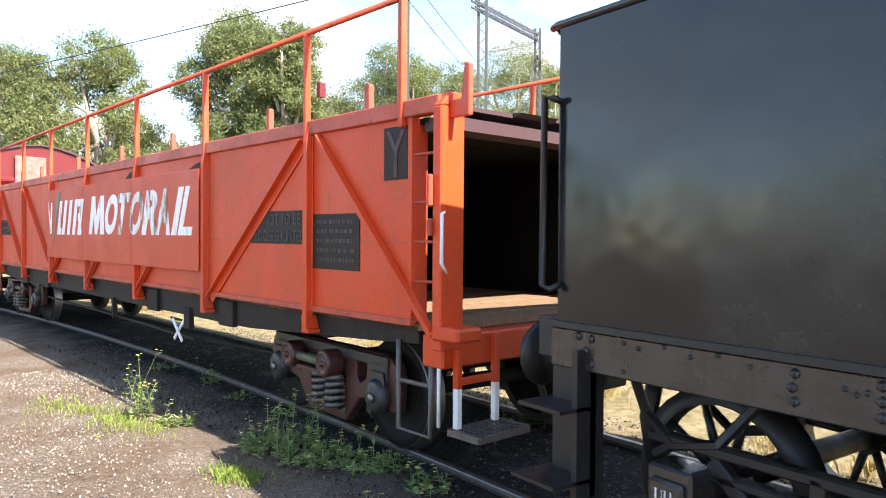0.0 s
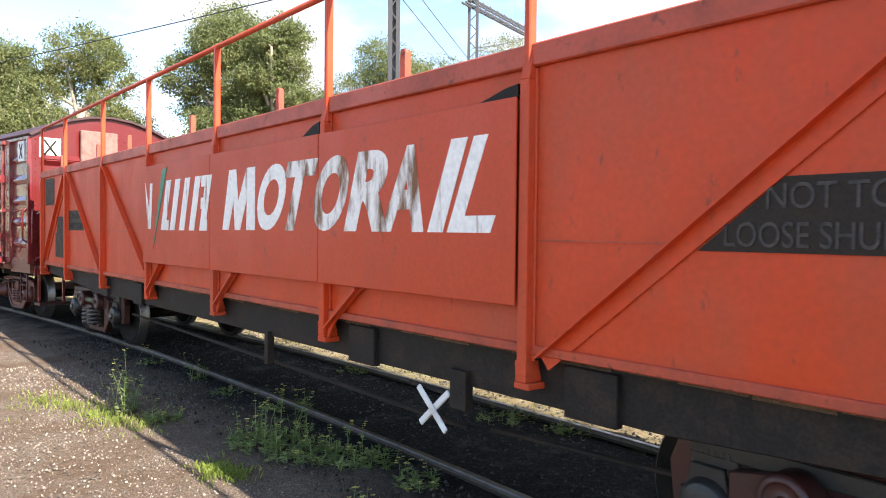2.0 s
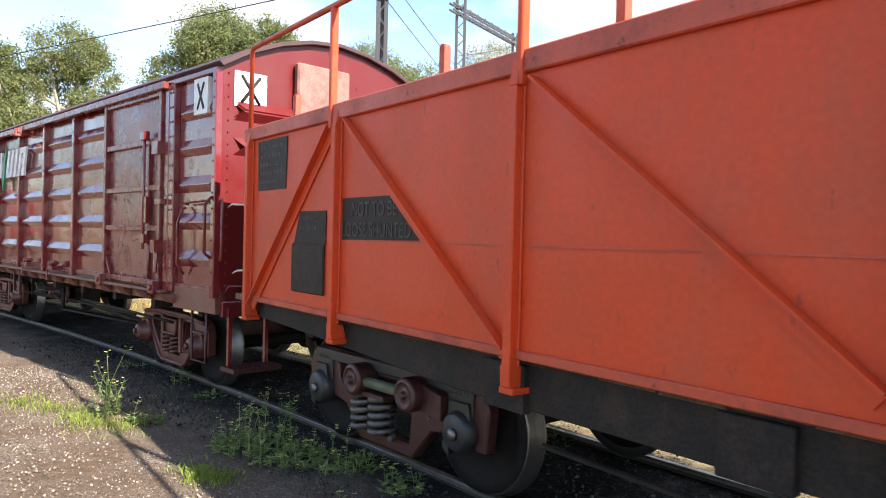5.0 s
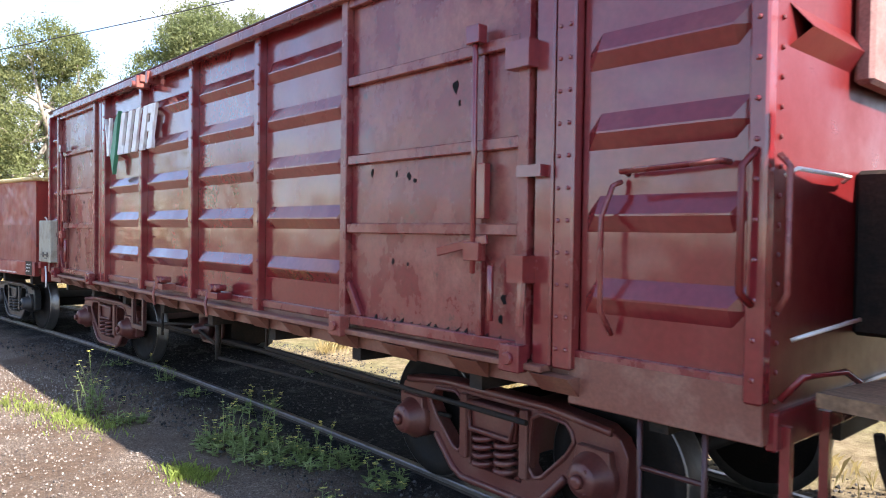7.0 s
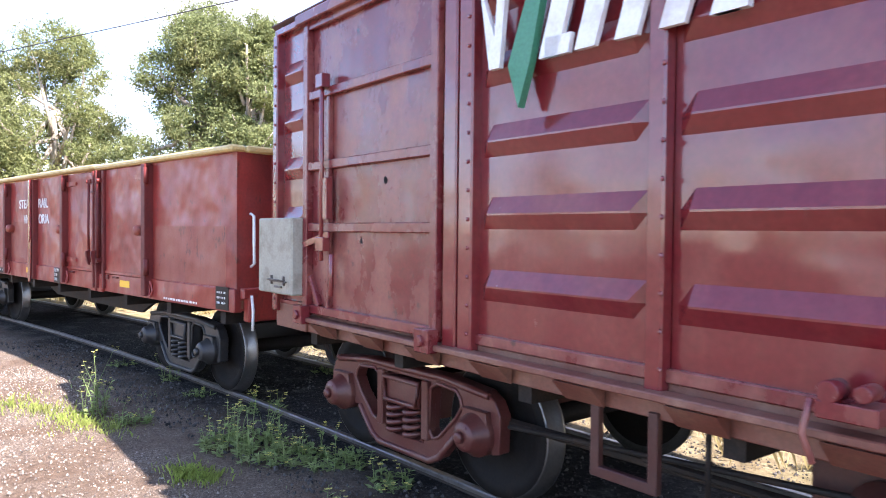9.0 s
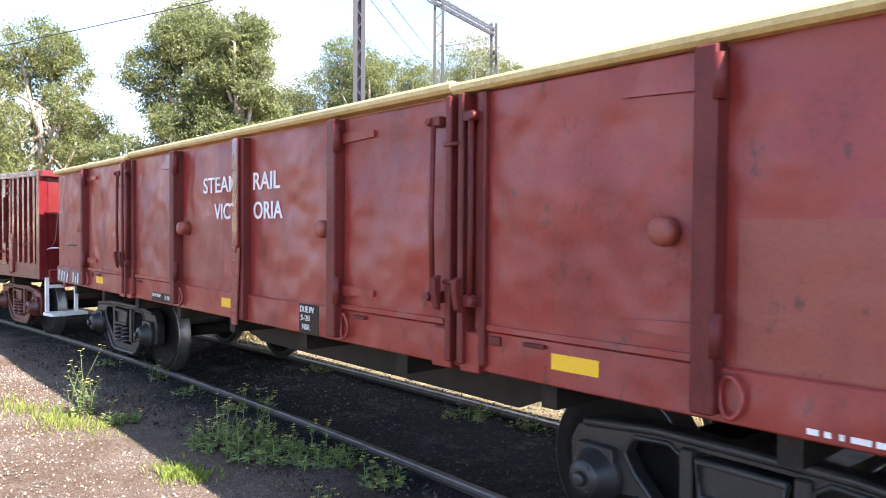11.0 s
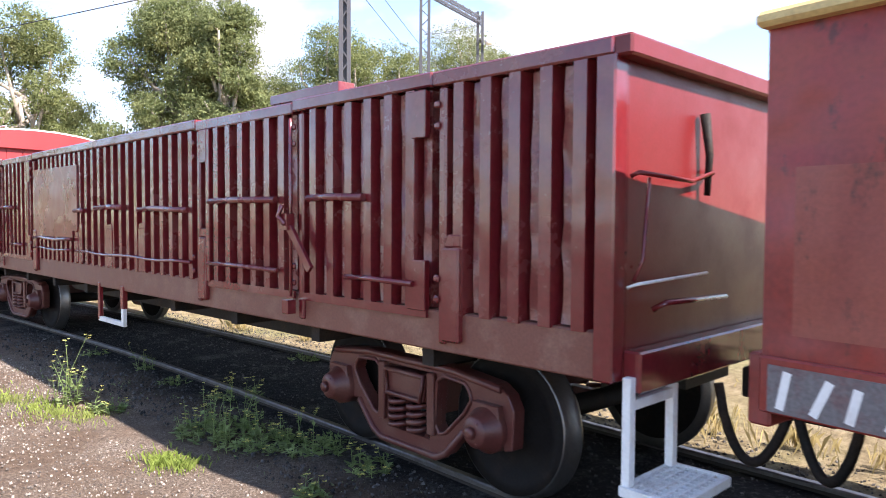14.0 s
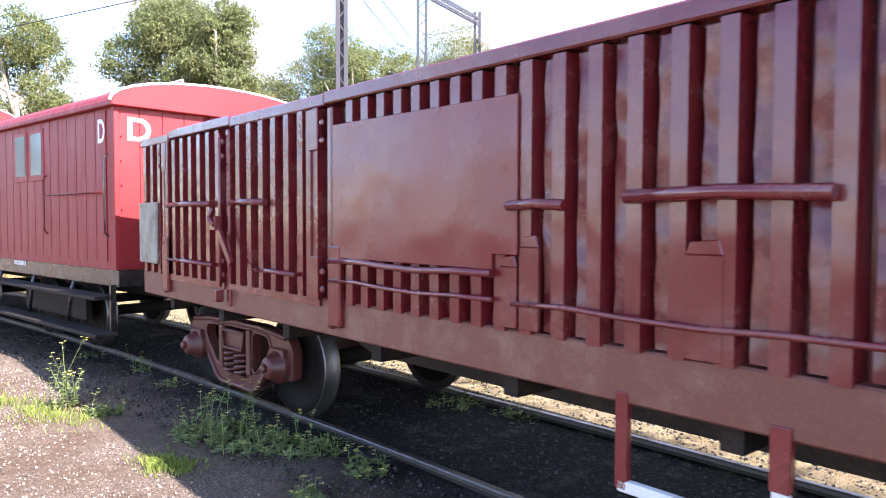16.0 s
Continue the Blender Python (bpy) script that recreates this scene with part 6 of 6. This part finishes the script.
    for y0 in (-1.1, -.6):
        tube(bm, [(X0 + .30, y0, 1.1), (X0 + .42, y0, .85), (X0 + .60, y0, .72), (X0 + .85, y0, .78), (X0 + 1.0, y0 + .1, 1.0)], .03, 6)
    letters("hose", bm, TBLACK, w, "black hose")
    # wheels with spokes and their side frames
    R = .50
    for x in (-2.2, -0.4, 2.0, 3.8):
        ax = part("wheelset", lathe(B(), [(.07, -1.1), (.07, 1.1)], 12), TBLACK, w)
        ax.location = (x, 0, R)
        WHEELS.append((ax, (x, 0, R), R))
        for sgn in (-1, 1):
            bm = B()
            c = (0, sgn * .80, 0)
            lathe(bm, [(R - .09, -.06), (R, -.06), (R + .005, .04), (R + .03, .06), (R - .09, .06), (R - .09, -.06)], 36, c, False)
            lathe(bm, [(.11, -.09), (.11, .09)], 16, c)
            for k in range(10):
                a = k * math.pi / 5
                tube(bm, [(.09 * math.cos(a), sgn * .80, .09 * math.sin(a)), ((R - .07) * math.cos(a), sgn * .80, (R - .07) * math.sin(a))], [.032, .022], 6)
            part("spoked_wheel", bm, TBLACK, ax, "black spoked wheel")
    for sgn in (-1, 1):
        for xc in (-1.3, 2.9):
            bm = B()
            ys = sorted((sgn * 1.12, sgn * 1.04))
            bar(bm, (xc - 1.15, .745), (xc + 1.15, .745), .06, *ys)
            bar(bm, (xc - 1.12, .64), (xc - .98, .74), .05, *ys)
            bar(bm, (xc - .78, .70), (xc - .30, .27), .085, *ys)
            bar(bm, (xc - .32, .27), (xc + .32, .27), .085, *ys)
            bar(bm, (xc + .30, .27), (xc + .78, .70), .085, *ys)
            bar(bm, (xc - .80, .62), (xc + .80, .62), .05, *ys)
            for q in (-.26, .26):
                bar(bm, (xc + q, .28), (xc + q, .76), .07, *ys)
            part("truck_frame", bm, TBLACK, w, "", 0.012)
            for q in (-.9, .9):
                bm = B()
                box(bm, xc + q - .13, xc + q + .13, *sorted((sgn * 1.06, sgn * 1.27)), .34, .66)
                box(bm, xc + q - .10, xc + q + .10, *sorted((sgn * 1.27, sgn * 1.30)), .38, .60)
                part("axle_box", bm, TFRAME, w, "black axle box", 0.03)
                part("white_bar", worn_bars(B(), xc + q - .05, xc + q + .06, .50, .56, sgn * 1.3035, 1, 2, .9), WHITE, w)
    part("underframe", box(B(), X0 + .5, X1, -.95, .95, 1.0, 1.3), TBLACK, w)
    for xc in (-1.2, 2.9):
        part("brake_beam", box(B(), xc - .12, xc + .12, -1.0, 1.0, .45, .95), TBLACK, w)
        for q in (-1.42, 1.42):
            part("brake_hanger", tube(B(), [(xc + q, -.82, 1.05), (xc + q - .05, -.84, .75), (xc + q + .02, -.84, .42)], .05, 8), TBLACK, w)
            part("brake_rod", tube(B(), [(xc - 1.3, -.70, .34), (xc + 1.3, -.70, .34)], .025, 6), TBLACK, w)
    STOCK.append((w, 0.0, 1.8))
    return w


motor_wagon()
box_wagon()
open_wagon()
ribbed_wagon()
red_van("guard_van", "scarlet wooden guard's van with white letters and black footboards", -60.217, -5.0, 5.02, 3.06, 3.38, 3.2)
red_van("red_coach", "scarlet passenger coach with pale roof edge", -71.267, -5.6, 5.6, 3.85, 4.4, 3.8)
tender()
for veh, xc_, h_ in STOCK:
    veh.matrix_basis = ride(xc_, h_, 0.0)


# ---- trees ----
def leaf_cloud(rng, lobes, count, size, droop=0.5):
    """Leaves spread in clumps over the shells of the lobes: vertices and faces."""
    weights = np.array([l[3] ** 2 for l in lobes])
    per = 40
    m = max(1, count // per)
    lob = np.array(lobes)[rng.choice(len(lobes), m, p=weights / weights.sum())]
    d = rng.normal(size=(m, 3))
    d /= np.linalg.norm(d, axis=1)[:, None]
    rad = lob[:, 3] * (0.50 + 0.62 * rng.random(m) ** 0.5)
    centre = lob[:, :3] + d * rad[:, None] * np.array([1, 1, 0.8])
    cr = lob[:, 3] * rng.uniform(0.11, 0.25, m)
    n = m * per
    q = np.repeat(centre, per, 0) + rng.normal(size=(n, 3)) * np.repeat(cr, per)[:, None] * np.array([1, 1, 0.65])
    a = rng.normal(size=(n, 3))
    a[:, 2] -= droop
    a /= np.linalg.norm(a, axis=1)[:, None]
    b_ = np.cross(a, rng.normal(size=(n, 3)))
    b_ /= np.linalg.norm(b_, axis=1)[:, None] + 1e-9
    L, W = size * rng.uniform(.7, 1.5, n)[:, None] / 2, size * rng.uniform(.34, .62, n)[:, None] / 2
    vs = np.stack([q - a * L, q + b_ * W, q + a * L, q - b_ * W], 1).reshape(-1, 3)
    fs = np.arange(4 * n).reshape(-1, 4)
    return vs.tolist(), fs.tolist()


def tree(x, y, height, spread, seed, leaf, label, count=7000, airy=0.0, base=0.10, leaves=5):
    rng = np.random.default_rng(seed)
    t = thing("gum_tree", label, "tree", "gum trees beyond the track")
    t.location = (x, y, 0.1)
    bm = B()
    lobes = []
    n = 20
    trunk_top = height * (0.55 + .1 * rng.random())
    lean = rng.uniform(-.6, .6, 2)
    tp = [(lean[0] * k * k, lean[1] * k * k, trunk_top * k) for k in np.linspace(0, 1, 6)]
    tube(bm, tp, [height * .026 * (1 - .6 * k) for k in np.linspace(0, 1, 6)], 9)
    for i in range(n):
        a = i * 2.4 + rng.uniform(-.4, .4)
        f = base + .08 + (.88 - base) * (i + rng.random()) / n
        rr = spread * (.30 + .55 * math.sin(math.pi * min(1, max(0, (f - base + .25) / 1.1)))) * rng.uniform(.5, 1.0)
        c = (lean[0] + rr * math.cos(a), lean[1] + rr * math.sin(a), height * f - spread * .22)
        lr = spread * rng.uniform(.24, .42) * (1 - airy * .35)
        lobes.append((*c, lr))
        s = Vector(tp[min(5, 2 + i % 4)])
        e = Vector(c)
        mid = (s + e) / 2 + Vector((0, 0, -.06 * height * rng.random()))
        tube(bm, [s, mid, e, e + Vector((rng.uniform(-.5, .5), rng.uniform(-.5, .5), lr * .6))], [height * .011, height * .008, height * .005, height * .002], 6)
    lobes.append((lean[0], lean[1], height - spread * .36, spread * .40))
    part("trunk", bm, BARK, t, "pale trunk with forked limbs")
    vs, fs = leaf_cloud(rng, lobes, count * leaves, .165)
    me = bpy.data.meshes.new("crown")
    me.from_pydata(vs, [], fs)
    me.materials.append(leaf)
    cr = new("crown", me)
    cr.parent = t
    tagged(cr, "loose crown of hanging leaves")
    return t


t_b = tree(-42.6, 14.9, 15.2, 4.7, 3, LEAF_DARK, "tall dense dark green gum tree", 22000)
tree(-39.4, 16.2, 14.0, 2.9, 13, LEAF_DARK, "dense dark green gum tree", 12000)
tree(-49.4, 8.2, 14.2, 4.8, 5, LEAF_PALE, "airy pale gum tree with white limbs", 13000, .3)
tree(-50.5, 4.0, 13.0, 4.0, 15, LEAF_DARK, "airy gum tree with white limbs", 13000, .2)
tree(-52.0, 11.6, 9.5, 3.0, 25, LEAF_PALE, "small pale green gum tree", 4000, .4)
t_c = tree(-51.8, 30.5, 17.6, 5.2, 7, LEAF_DARK, "broad olive green gum tree", 13000)
tree(-47.0, 30.6, 15.6, 4.2, 17, LEAF_PALE, "olive green gum tree", 9000)
tree(-52.0, 45.0, 20.6, 7.2, 9, LEAF_PALE, "distant yellowish green gum tree", 16000)
tree(-53.4, 27.6, 13.4, 4.3, 27, LEAF_PALE, "lower olive green gum tree", 9000)
tree(-48.6, 35.2, 16.4, 4.4, 29, LEAF_PALE, "airy olive gum tree with bare twigs", 8000, .3)
tree(-46.0, 44.2, 16.8, 3.4, 31, LEAF_PALE, "distant yellowish green gum tree", 7000)
tree(-56.0, 24.0, 14.8, 5.8, 11, LEAF_PALE, "distant rounded green gum tree", 9000)
tree(-60.0, -4.0, 12.0, 5.0, 19, LEAF_DARK, "distant dark green gum tree", 8000)
# the ring of trees goes on behind the camera
t_far = tree(-70.0, -66.0, 14.5, 5.4, 41, LEAF_DARK, "distant dark green gum tree", 5000)
for k in range(6):
    a_ = radians(94 + 4.6 * k)
    r_ = 96 + 9 * math.sin(k * 2.3)
    copy_thing(t_far, pose(-r_ * math.sin(a_), r_ * math.cos(a_), 0, 0, 0, 50 * k))
for k in range(16):
    copy_thing(t_far, pose(-190 + 22 * k + 2.5 * math.sin(k * 5.1), -135 + 8 * math.sin(k * 2.3), 0, 0, 0, 50 * k))

# shrubs closing the view low down behind the trees
for k in range(9):
    rng_ = np.random.default_rng(40 + k)
    px, py = -66 + 2.4 * k + rng_.uniform(-1, 1), -12 + 8.2 * k
    sh = thing("shrub", "dull green roadside shrub", "shrub", "shrubs along the yard's edge")
    sh.location = (px, py, 0.1)
    vs_, fs_ = leaf_cloud(rng_, [(0, 0, 1.8, 2.4), (1.8, 2.4, 1.6, 2.1), (-1.2, -2.6, 1.7, 2.2), (0.6, -0.5, 3.2, 1.6)], 5200, .34)
    me_ = bpy.data.meshes.new("foliage")
    me_.from_pydata(vs_, [], fs_)
    me_.materials.append(LEAF_DARK if k % 2 else LEAF_PALE)
    fo = new("foliage", me_)
    fo.parent = sh


# ---- overhead masts and wires ----
def lattice_mast(name, x, y, height, width, yaw, label):
    m = thing(name, label, "mast", "overhead wire masts")
    m.location, m.rotation_euler = (x, y, 0), (0, 0, radians(yaw))
    for sx in (-1, 1):
        bm = B()
        box(bm, sx * width / 2 - .08, sx * width / 2 + .08, -.11, .11, 0, height)
        part("channel", bm, POLE, m, "", 0.01)
    z, s = .4, 1
    while z < height - .5:
        part("lacing_bar", bar(B(), (-s * width / 2, z), (s * width / 2, z + .45), .05, -.10, -.088), POLE, m)
        z += .5
        s = -s
    return m


m1 = lattice_mast("overhead_mast", -23.7, 14.9, 14.0, .30, 57, "tall grey steel overhead wire mast")
part("web_plate", box(B(), -.14, .14, .02, .05, 0, 14.0), POLE, m1)
m2 = lattice_mast("overhead_mast", -31.4, 24.75, 15.4, .44, 52, "tall grey lattice overhead wire mast")
m3 = lattice_mast("overhead_mast", -33.9, 31.1, 14.95, .30, 48, "grey lattice overhead wire mast with a lamp")
bm = B()
box(bm, -.05, .05, -.9, .05, 13.0, 13.1)
part("bracket", bm, POLE, m3)
bm = bmesh.new()
bmesh.ops.create_icosphere(bm, subdivisions=2, radius=.28)
for v_ in bm.verts:
    v_.co = Vector((v_.co.x + .55, v_.co.y - .3, v_.co.z * .8 + 13.0))
part("lamp_globe", bm, WHITE, m3, "white lamp globe")
part("insulator", box(B(), -.5, .5, -.2, -.1, 11.0, 11.12), POLE, m1)
part("insulator", box(B(), -.32, -.20, -.3, -.1, 12.2, 12.9), POLE, m1)
ga = thing("gantry_beam", "dark lattice gantry beam across the wires", "gantry")
a_, b_ = Vector((-31.4, 24.75, 14.15)), Vector((-33.9, 31.1, 14.15))
ga.location = a_
ga.rotation_euler = (0, 0, math.atan2((b_ - a_).y, (b_ - a_).x))
ln = (b_ - a_).length
for z in (0.08, .42):
    for y in (-.12, .12):
        part("chord", box(B(), -1.0, ln + .2, y - .03, y + .03, z - .05, z + .05), POLE, ga)
for i in range(16):
    x = i * ln / 16
    part("lacing_bar", bar(B(), (x, 0 if i % 2 else .52), (x + ln / 16, .52 if i % 2 else 0), .09, -.14, -.12), POLE, ga)


def wire(p0, p1, r, sag, label):
    w = thing("overhead_wire", label, "wire", "overhead wires")
    p0, p1 = Vector(p0), Vector(p1)
    part("strand", tube(B(), [p0.lerp(p1, k / 14) - Vector((0, 0, 4 * sag * (k / 14) * (1 - k / 14))) for k in range(15)], r, 5), WIRE, w)


wire((-3.9, 20.7, 11.3), (-75.0, -10.0, 10.6), .022, .5, "thin dark overhead wire")
wire((-22.0, 12.5, 12.6), (-42.4, 35.0, 13.0), .018, .1, "thin dark overhead wire")
wire((-22.6, 12.5, 12.2), (-43.6, 35.0, 12.6), .018, .1, "thin dark overhead wire")
wire((-31.4, 24.8, 12.0), (-33.8, 31.2, 14.2), .02, .1, "thin dark stay wire")


# ---- weeds, grass and stones ----
def weed(x, y, r, hgt, seed, stems=26, flowers=14, leaf=None):
    rng = random.Random(seed)
    w = thing("flowering_weed", "straggly green weed with small yellow flowers", "weed", "weeds beside the rail")
    w.location = (x, y, .03)
    st, lv, fl = B(), [], B()
    faces = []
    for i in range(stems):
        a, q = rng.uniform(0, 6.283), r * rng.random() ** .6
        bx, by = q * math.cos(a), q * math.sin(a)
        h = hgt * (rng.uniform(.9, 1.45) if i < flowers // 2 else rng.uniform(.4, .85))
        dx, dy = rng.uniform(-.3, .3) * h, rng.uniform(-.3, .3) * h
        pts = [(bx, by, -.03), (bx + dx * .3, by + dy * .3, h * .5), (bx + dx, by + dy, h)]
        tube(st, pts, [.004, .003, .0016], 4)
        for k in range(13):
            f = rng.uniform(0.02, .92) ** 1.3
            px, py, pz = bx + dx * f, by + dy * f, h * f
            b, L = rng.uniform(0, 6.283), rng.uniform(.03, .085) * (1.15 - .6 * f)
            ux, uy, uz = math.cos(b), math.sin(b), rng.uniform(-.2, .7)
            n = len(lv)
            wx, wy = -uy * L * .26, ux * L * .26
            lv += [(px, py, pz), (px + ux * L * .5 + wx, py + uy * L * .5 + wy, pz + uz * L * .5), (px + ux * L, py + uy * L, pz + uz * L * .8), (px + ux * L * .5 - wx, py + uy * L * .5 - wy, pz + uz * L * .5)]
            faces.append((n, n + 1, n + 2, n + 3))
        if i < flowers:
            for _ in range(rng.randint(2, 4)):
                c = Vector((bx + dx + rng.uniform(-.03, .03), by + dy + rng.uniform(-.03, .03), h + rng.uniform(-.05, .02)))
                for k in range(4):
                    b = k * 1.571 + rng.random()
                    e = Vector((math.cos(b), math.sin(b), .3)) * .019
                    s = Vector((-math.sin(b), math.cos(b), 0)) * .009
                    fl.faces.new([fl.verts.new(c), fl.verts.new(c + e * .6 + s), fl.verts.new(c + e), fl.verts.new(c + e * .6 - s)])
    part("stem", st, LEAF_WEED, w)
    me = bpy.data.meshes.new("leaves")
    me.from_pydata(lv, [], faces)
    me.materials.append(leaf or LEAF_WEED)
    o = new("leaves", me)
    o.parent = w
    if flowers:
        part("flower", fl, PETAL, w, "small yellow flowers")
    else:
        fl.free()


weed(-5.75, 2.74, .24, .38, 1, 36, 16)
weed(-5.45, 2.78, .30, .13, 51, 34, 2)
weed(-5.05, 3.02, .26, .12, 52, 28, 2)
weed(-5.95, 2.62, .28, .12, 53, 26, 2)
weed(-6.05, 2.55, .18, .28, 2, 12, 8)
weed(-5.25, 2.95, .20, .24, 3, 20, 6)
weed(-4.85, 3.12, .16, .24, 33, 20, 3)
weed(-7.8, 1.92, .16, .46, 4, 13, 11)
weed(-7.25, 2.15, .16, .16, 5, 12, 3)
weed(-8.86, 3.0, .12, .30, 6, 7, 3)
weed(-7.9, 3.0, .18, .12, 7, 10, 1)
weed(-10.2, 2.75, .14, .16, 8, 8, 1)
weed(-4.35, 3.15, .20, .14, 9, 20, 8)
weed(-4.15, 2.62, .12, .13, 10, 10, 5)
weed(-6.9, 3.3, .30, .14, 12, 22, 3)
weed(-5.3, 4.9, .30, .16, 14, 22, 2)
weed(-4.6, 5.0, .25, .14, 15, 18, 2)
weed(-8.2, 4.8, .25, .14, 16, 18, 0)


def grass(name, label, spots, count, hgt, leaf, seed, kind="stuff"):
    rng = random.Random(seed)
    vs, fs = [], []
    for _ in range(count):
        cx, cy, cr, zz = rng.choice(spots)
        a, q = rng.uniform(0, 6.283), cr * abs(rng.gauss(0, .55))
        x, y = cx + q * math.cos(a) * 1.5, cy + q * math.sin(a)
        h = hgt * rng.uniform(.4, 1.2)
        b = rng.uniform(0, 6.283)
        wx, wy = math.cos(b) * .004, math.sin(b) * .004
        dx, dy = rng.uniform(-.7, .7) * h, rng.uniform(-.7, .7) * h
        n = len(vs)
        vs += [(x - wx, y - wy, zz - .02), (x + wx, y + wy, zz - .02), (x + dx * .4 + wx * .7, y + dy * .4 + wy * .7, zz + h * .7), (x + dx, y + dy, zz + h)]
        fs.append((n, n + 1, n + 2, n + 3))
    me = bpy.data.meshes.new(name)
    me.from_pydata(vs, [], fs)
    me.materials.append(leaf)
    tagged(new(name, me), label, "grass", kind=kind)


grass("lime_grass", "low bright lime green grass in the gravel", [(-5.55, 2.10, .20, 0), (-5.35, 2.2, .14, 0), (-5.5, 2.08, .16, 0), (-7.5, 1.78, .26, 0), (-7.9, 1.65, .28, 0), (-8.4, 1.5, .3, 0), (-7.2, 1.95, .3, 0), (-8.8, 1.3, .5, 0)], 1900, .06, LEAF_LIME, 21)
grass("sparse_grass", "sparse dull weeds in dark cinders", [(-5.4, 2.9, .5, 0), (-6.3, 3.0, .5, 0), (-7.3, 2.8, .5, 0), (-8.4, 2.6, .6, 0), (-4.2, 3.0, .5, 0), (-9.8, 2.4, .6, 0), (-3.4, 3.0, .4, 0)], 1000, .05, LEAF_WEED, 22)
dry = []
rd = random.Random(5)
for _ in range(260):
    c, _th = on_curve(rd.uniform(-30, 4), rd.uniform(5.75, 10.5))
    dry.append((c.x, c.y, rd.uniform(.15, .45), .10))
grass("dry_grass", "dry straw-coloured grass beyond the track", dry, 16000, .13, LEAF_DRY, 23)


def stones(name, label, count, place, lo, hi, mat, seed, lift=.004):
    rng = random.Random(seed)
    vs, fs = [], []
    base = [(1, 0, 0), (-1, 0, 0), (0, 1, 0), (0, -1, 0), (0, 0, 1), (0, 0, -1)]
    tri = [(0, 2, 4), (2, 1, 4), (1, 3, 4), (3, 0, 4), (2, 0, 5), (1, 2, 5), (3, 1, 5), (0, 3, 5)]
    for _ in range(count):
        x, y = place(rng)
        s = lo + (hi - lo) * rng.random() ** 3
        m = Euler((rng.uniform(0, 6), rng.uniform(0, 6), rng.uniform(0, 6))).to_matrix()
        n = len(vs)
        for q in base:
            v = m @ Vector((q[0] * s * rng.uniform(.6, 1.1), q[1] * s * rng.uniform(.6, 1.1), q[2] * s * rng.uniform(.5, .9)))
            vs.append((x + v.x, y + v.y, lift + v.z))
        fs += [(n + a, n + b, n + c) for a, b, c in tri]
    me = bpy.data.meshes.new(name)
    me.from_pydata(vs, [], fs)
    me.materials.append(mat)
    tagged(new(name, me), label, "gravel", kind="stuff")


def near_place(rng):
    d = rng.uniform(0, 1) ** .7
    return -2.2 - 9 * d, rng.uniform(.0, 2.9)


def bed_place(rng):
    c, _t = on_curve(rng.uniform(-13, 1), rng.choice((rng.uniform(2.6, 3.5), rng.uniform(3.7, 5.2), rng.uniform(5.4, 6.1))))
    return c.x, c.y


stones("gravel", "loose pale gravel on the yard surface", 14000, near_place, .004, .017, STONE, 31)
stones("cinders", "loose dark cinders and ballast round the rails", 13000, bed_place, .006, .026, CINDER, 32, .054)


# ---- movement ----
def motions():
    times = [i * 0.5 for i in range(33)]
    for veh, xc, h in STOCK:
        walk(veh, [(t, ride(xc, h, travelled(t))) for t in times])
    step = 3 / 30
    turns = [i * step for i in range(161)]
    for ob, place, r in WHEELS:
        walk(ob, [(t, Matrix.Translation(place) @ pose(0, 0, 0, 0, math.degrees(1.05 * travelled(t) / r), 0)) for t in turns])


motions()
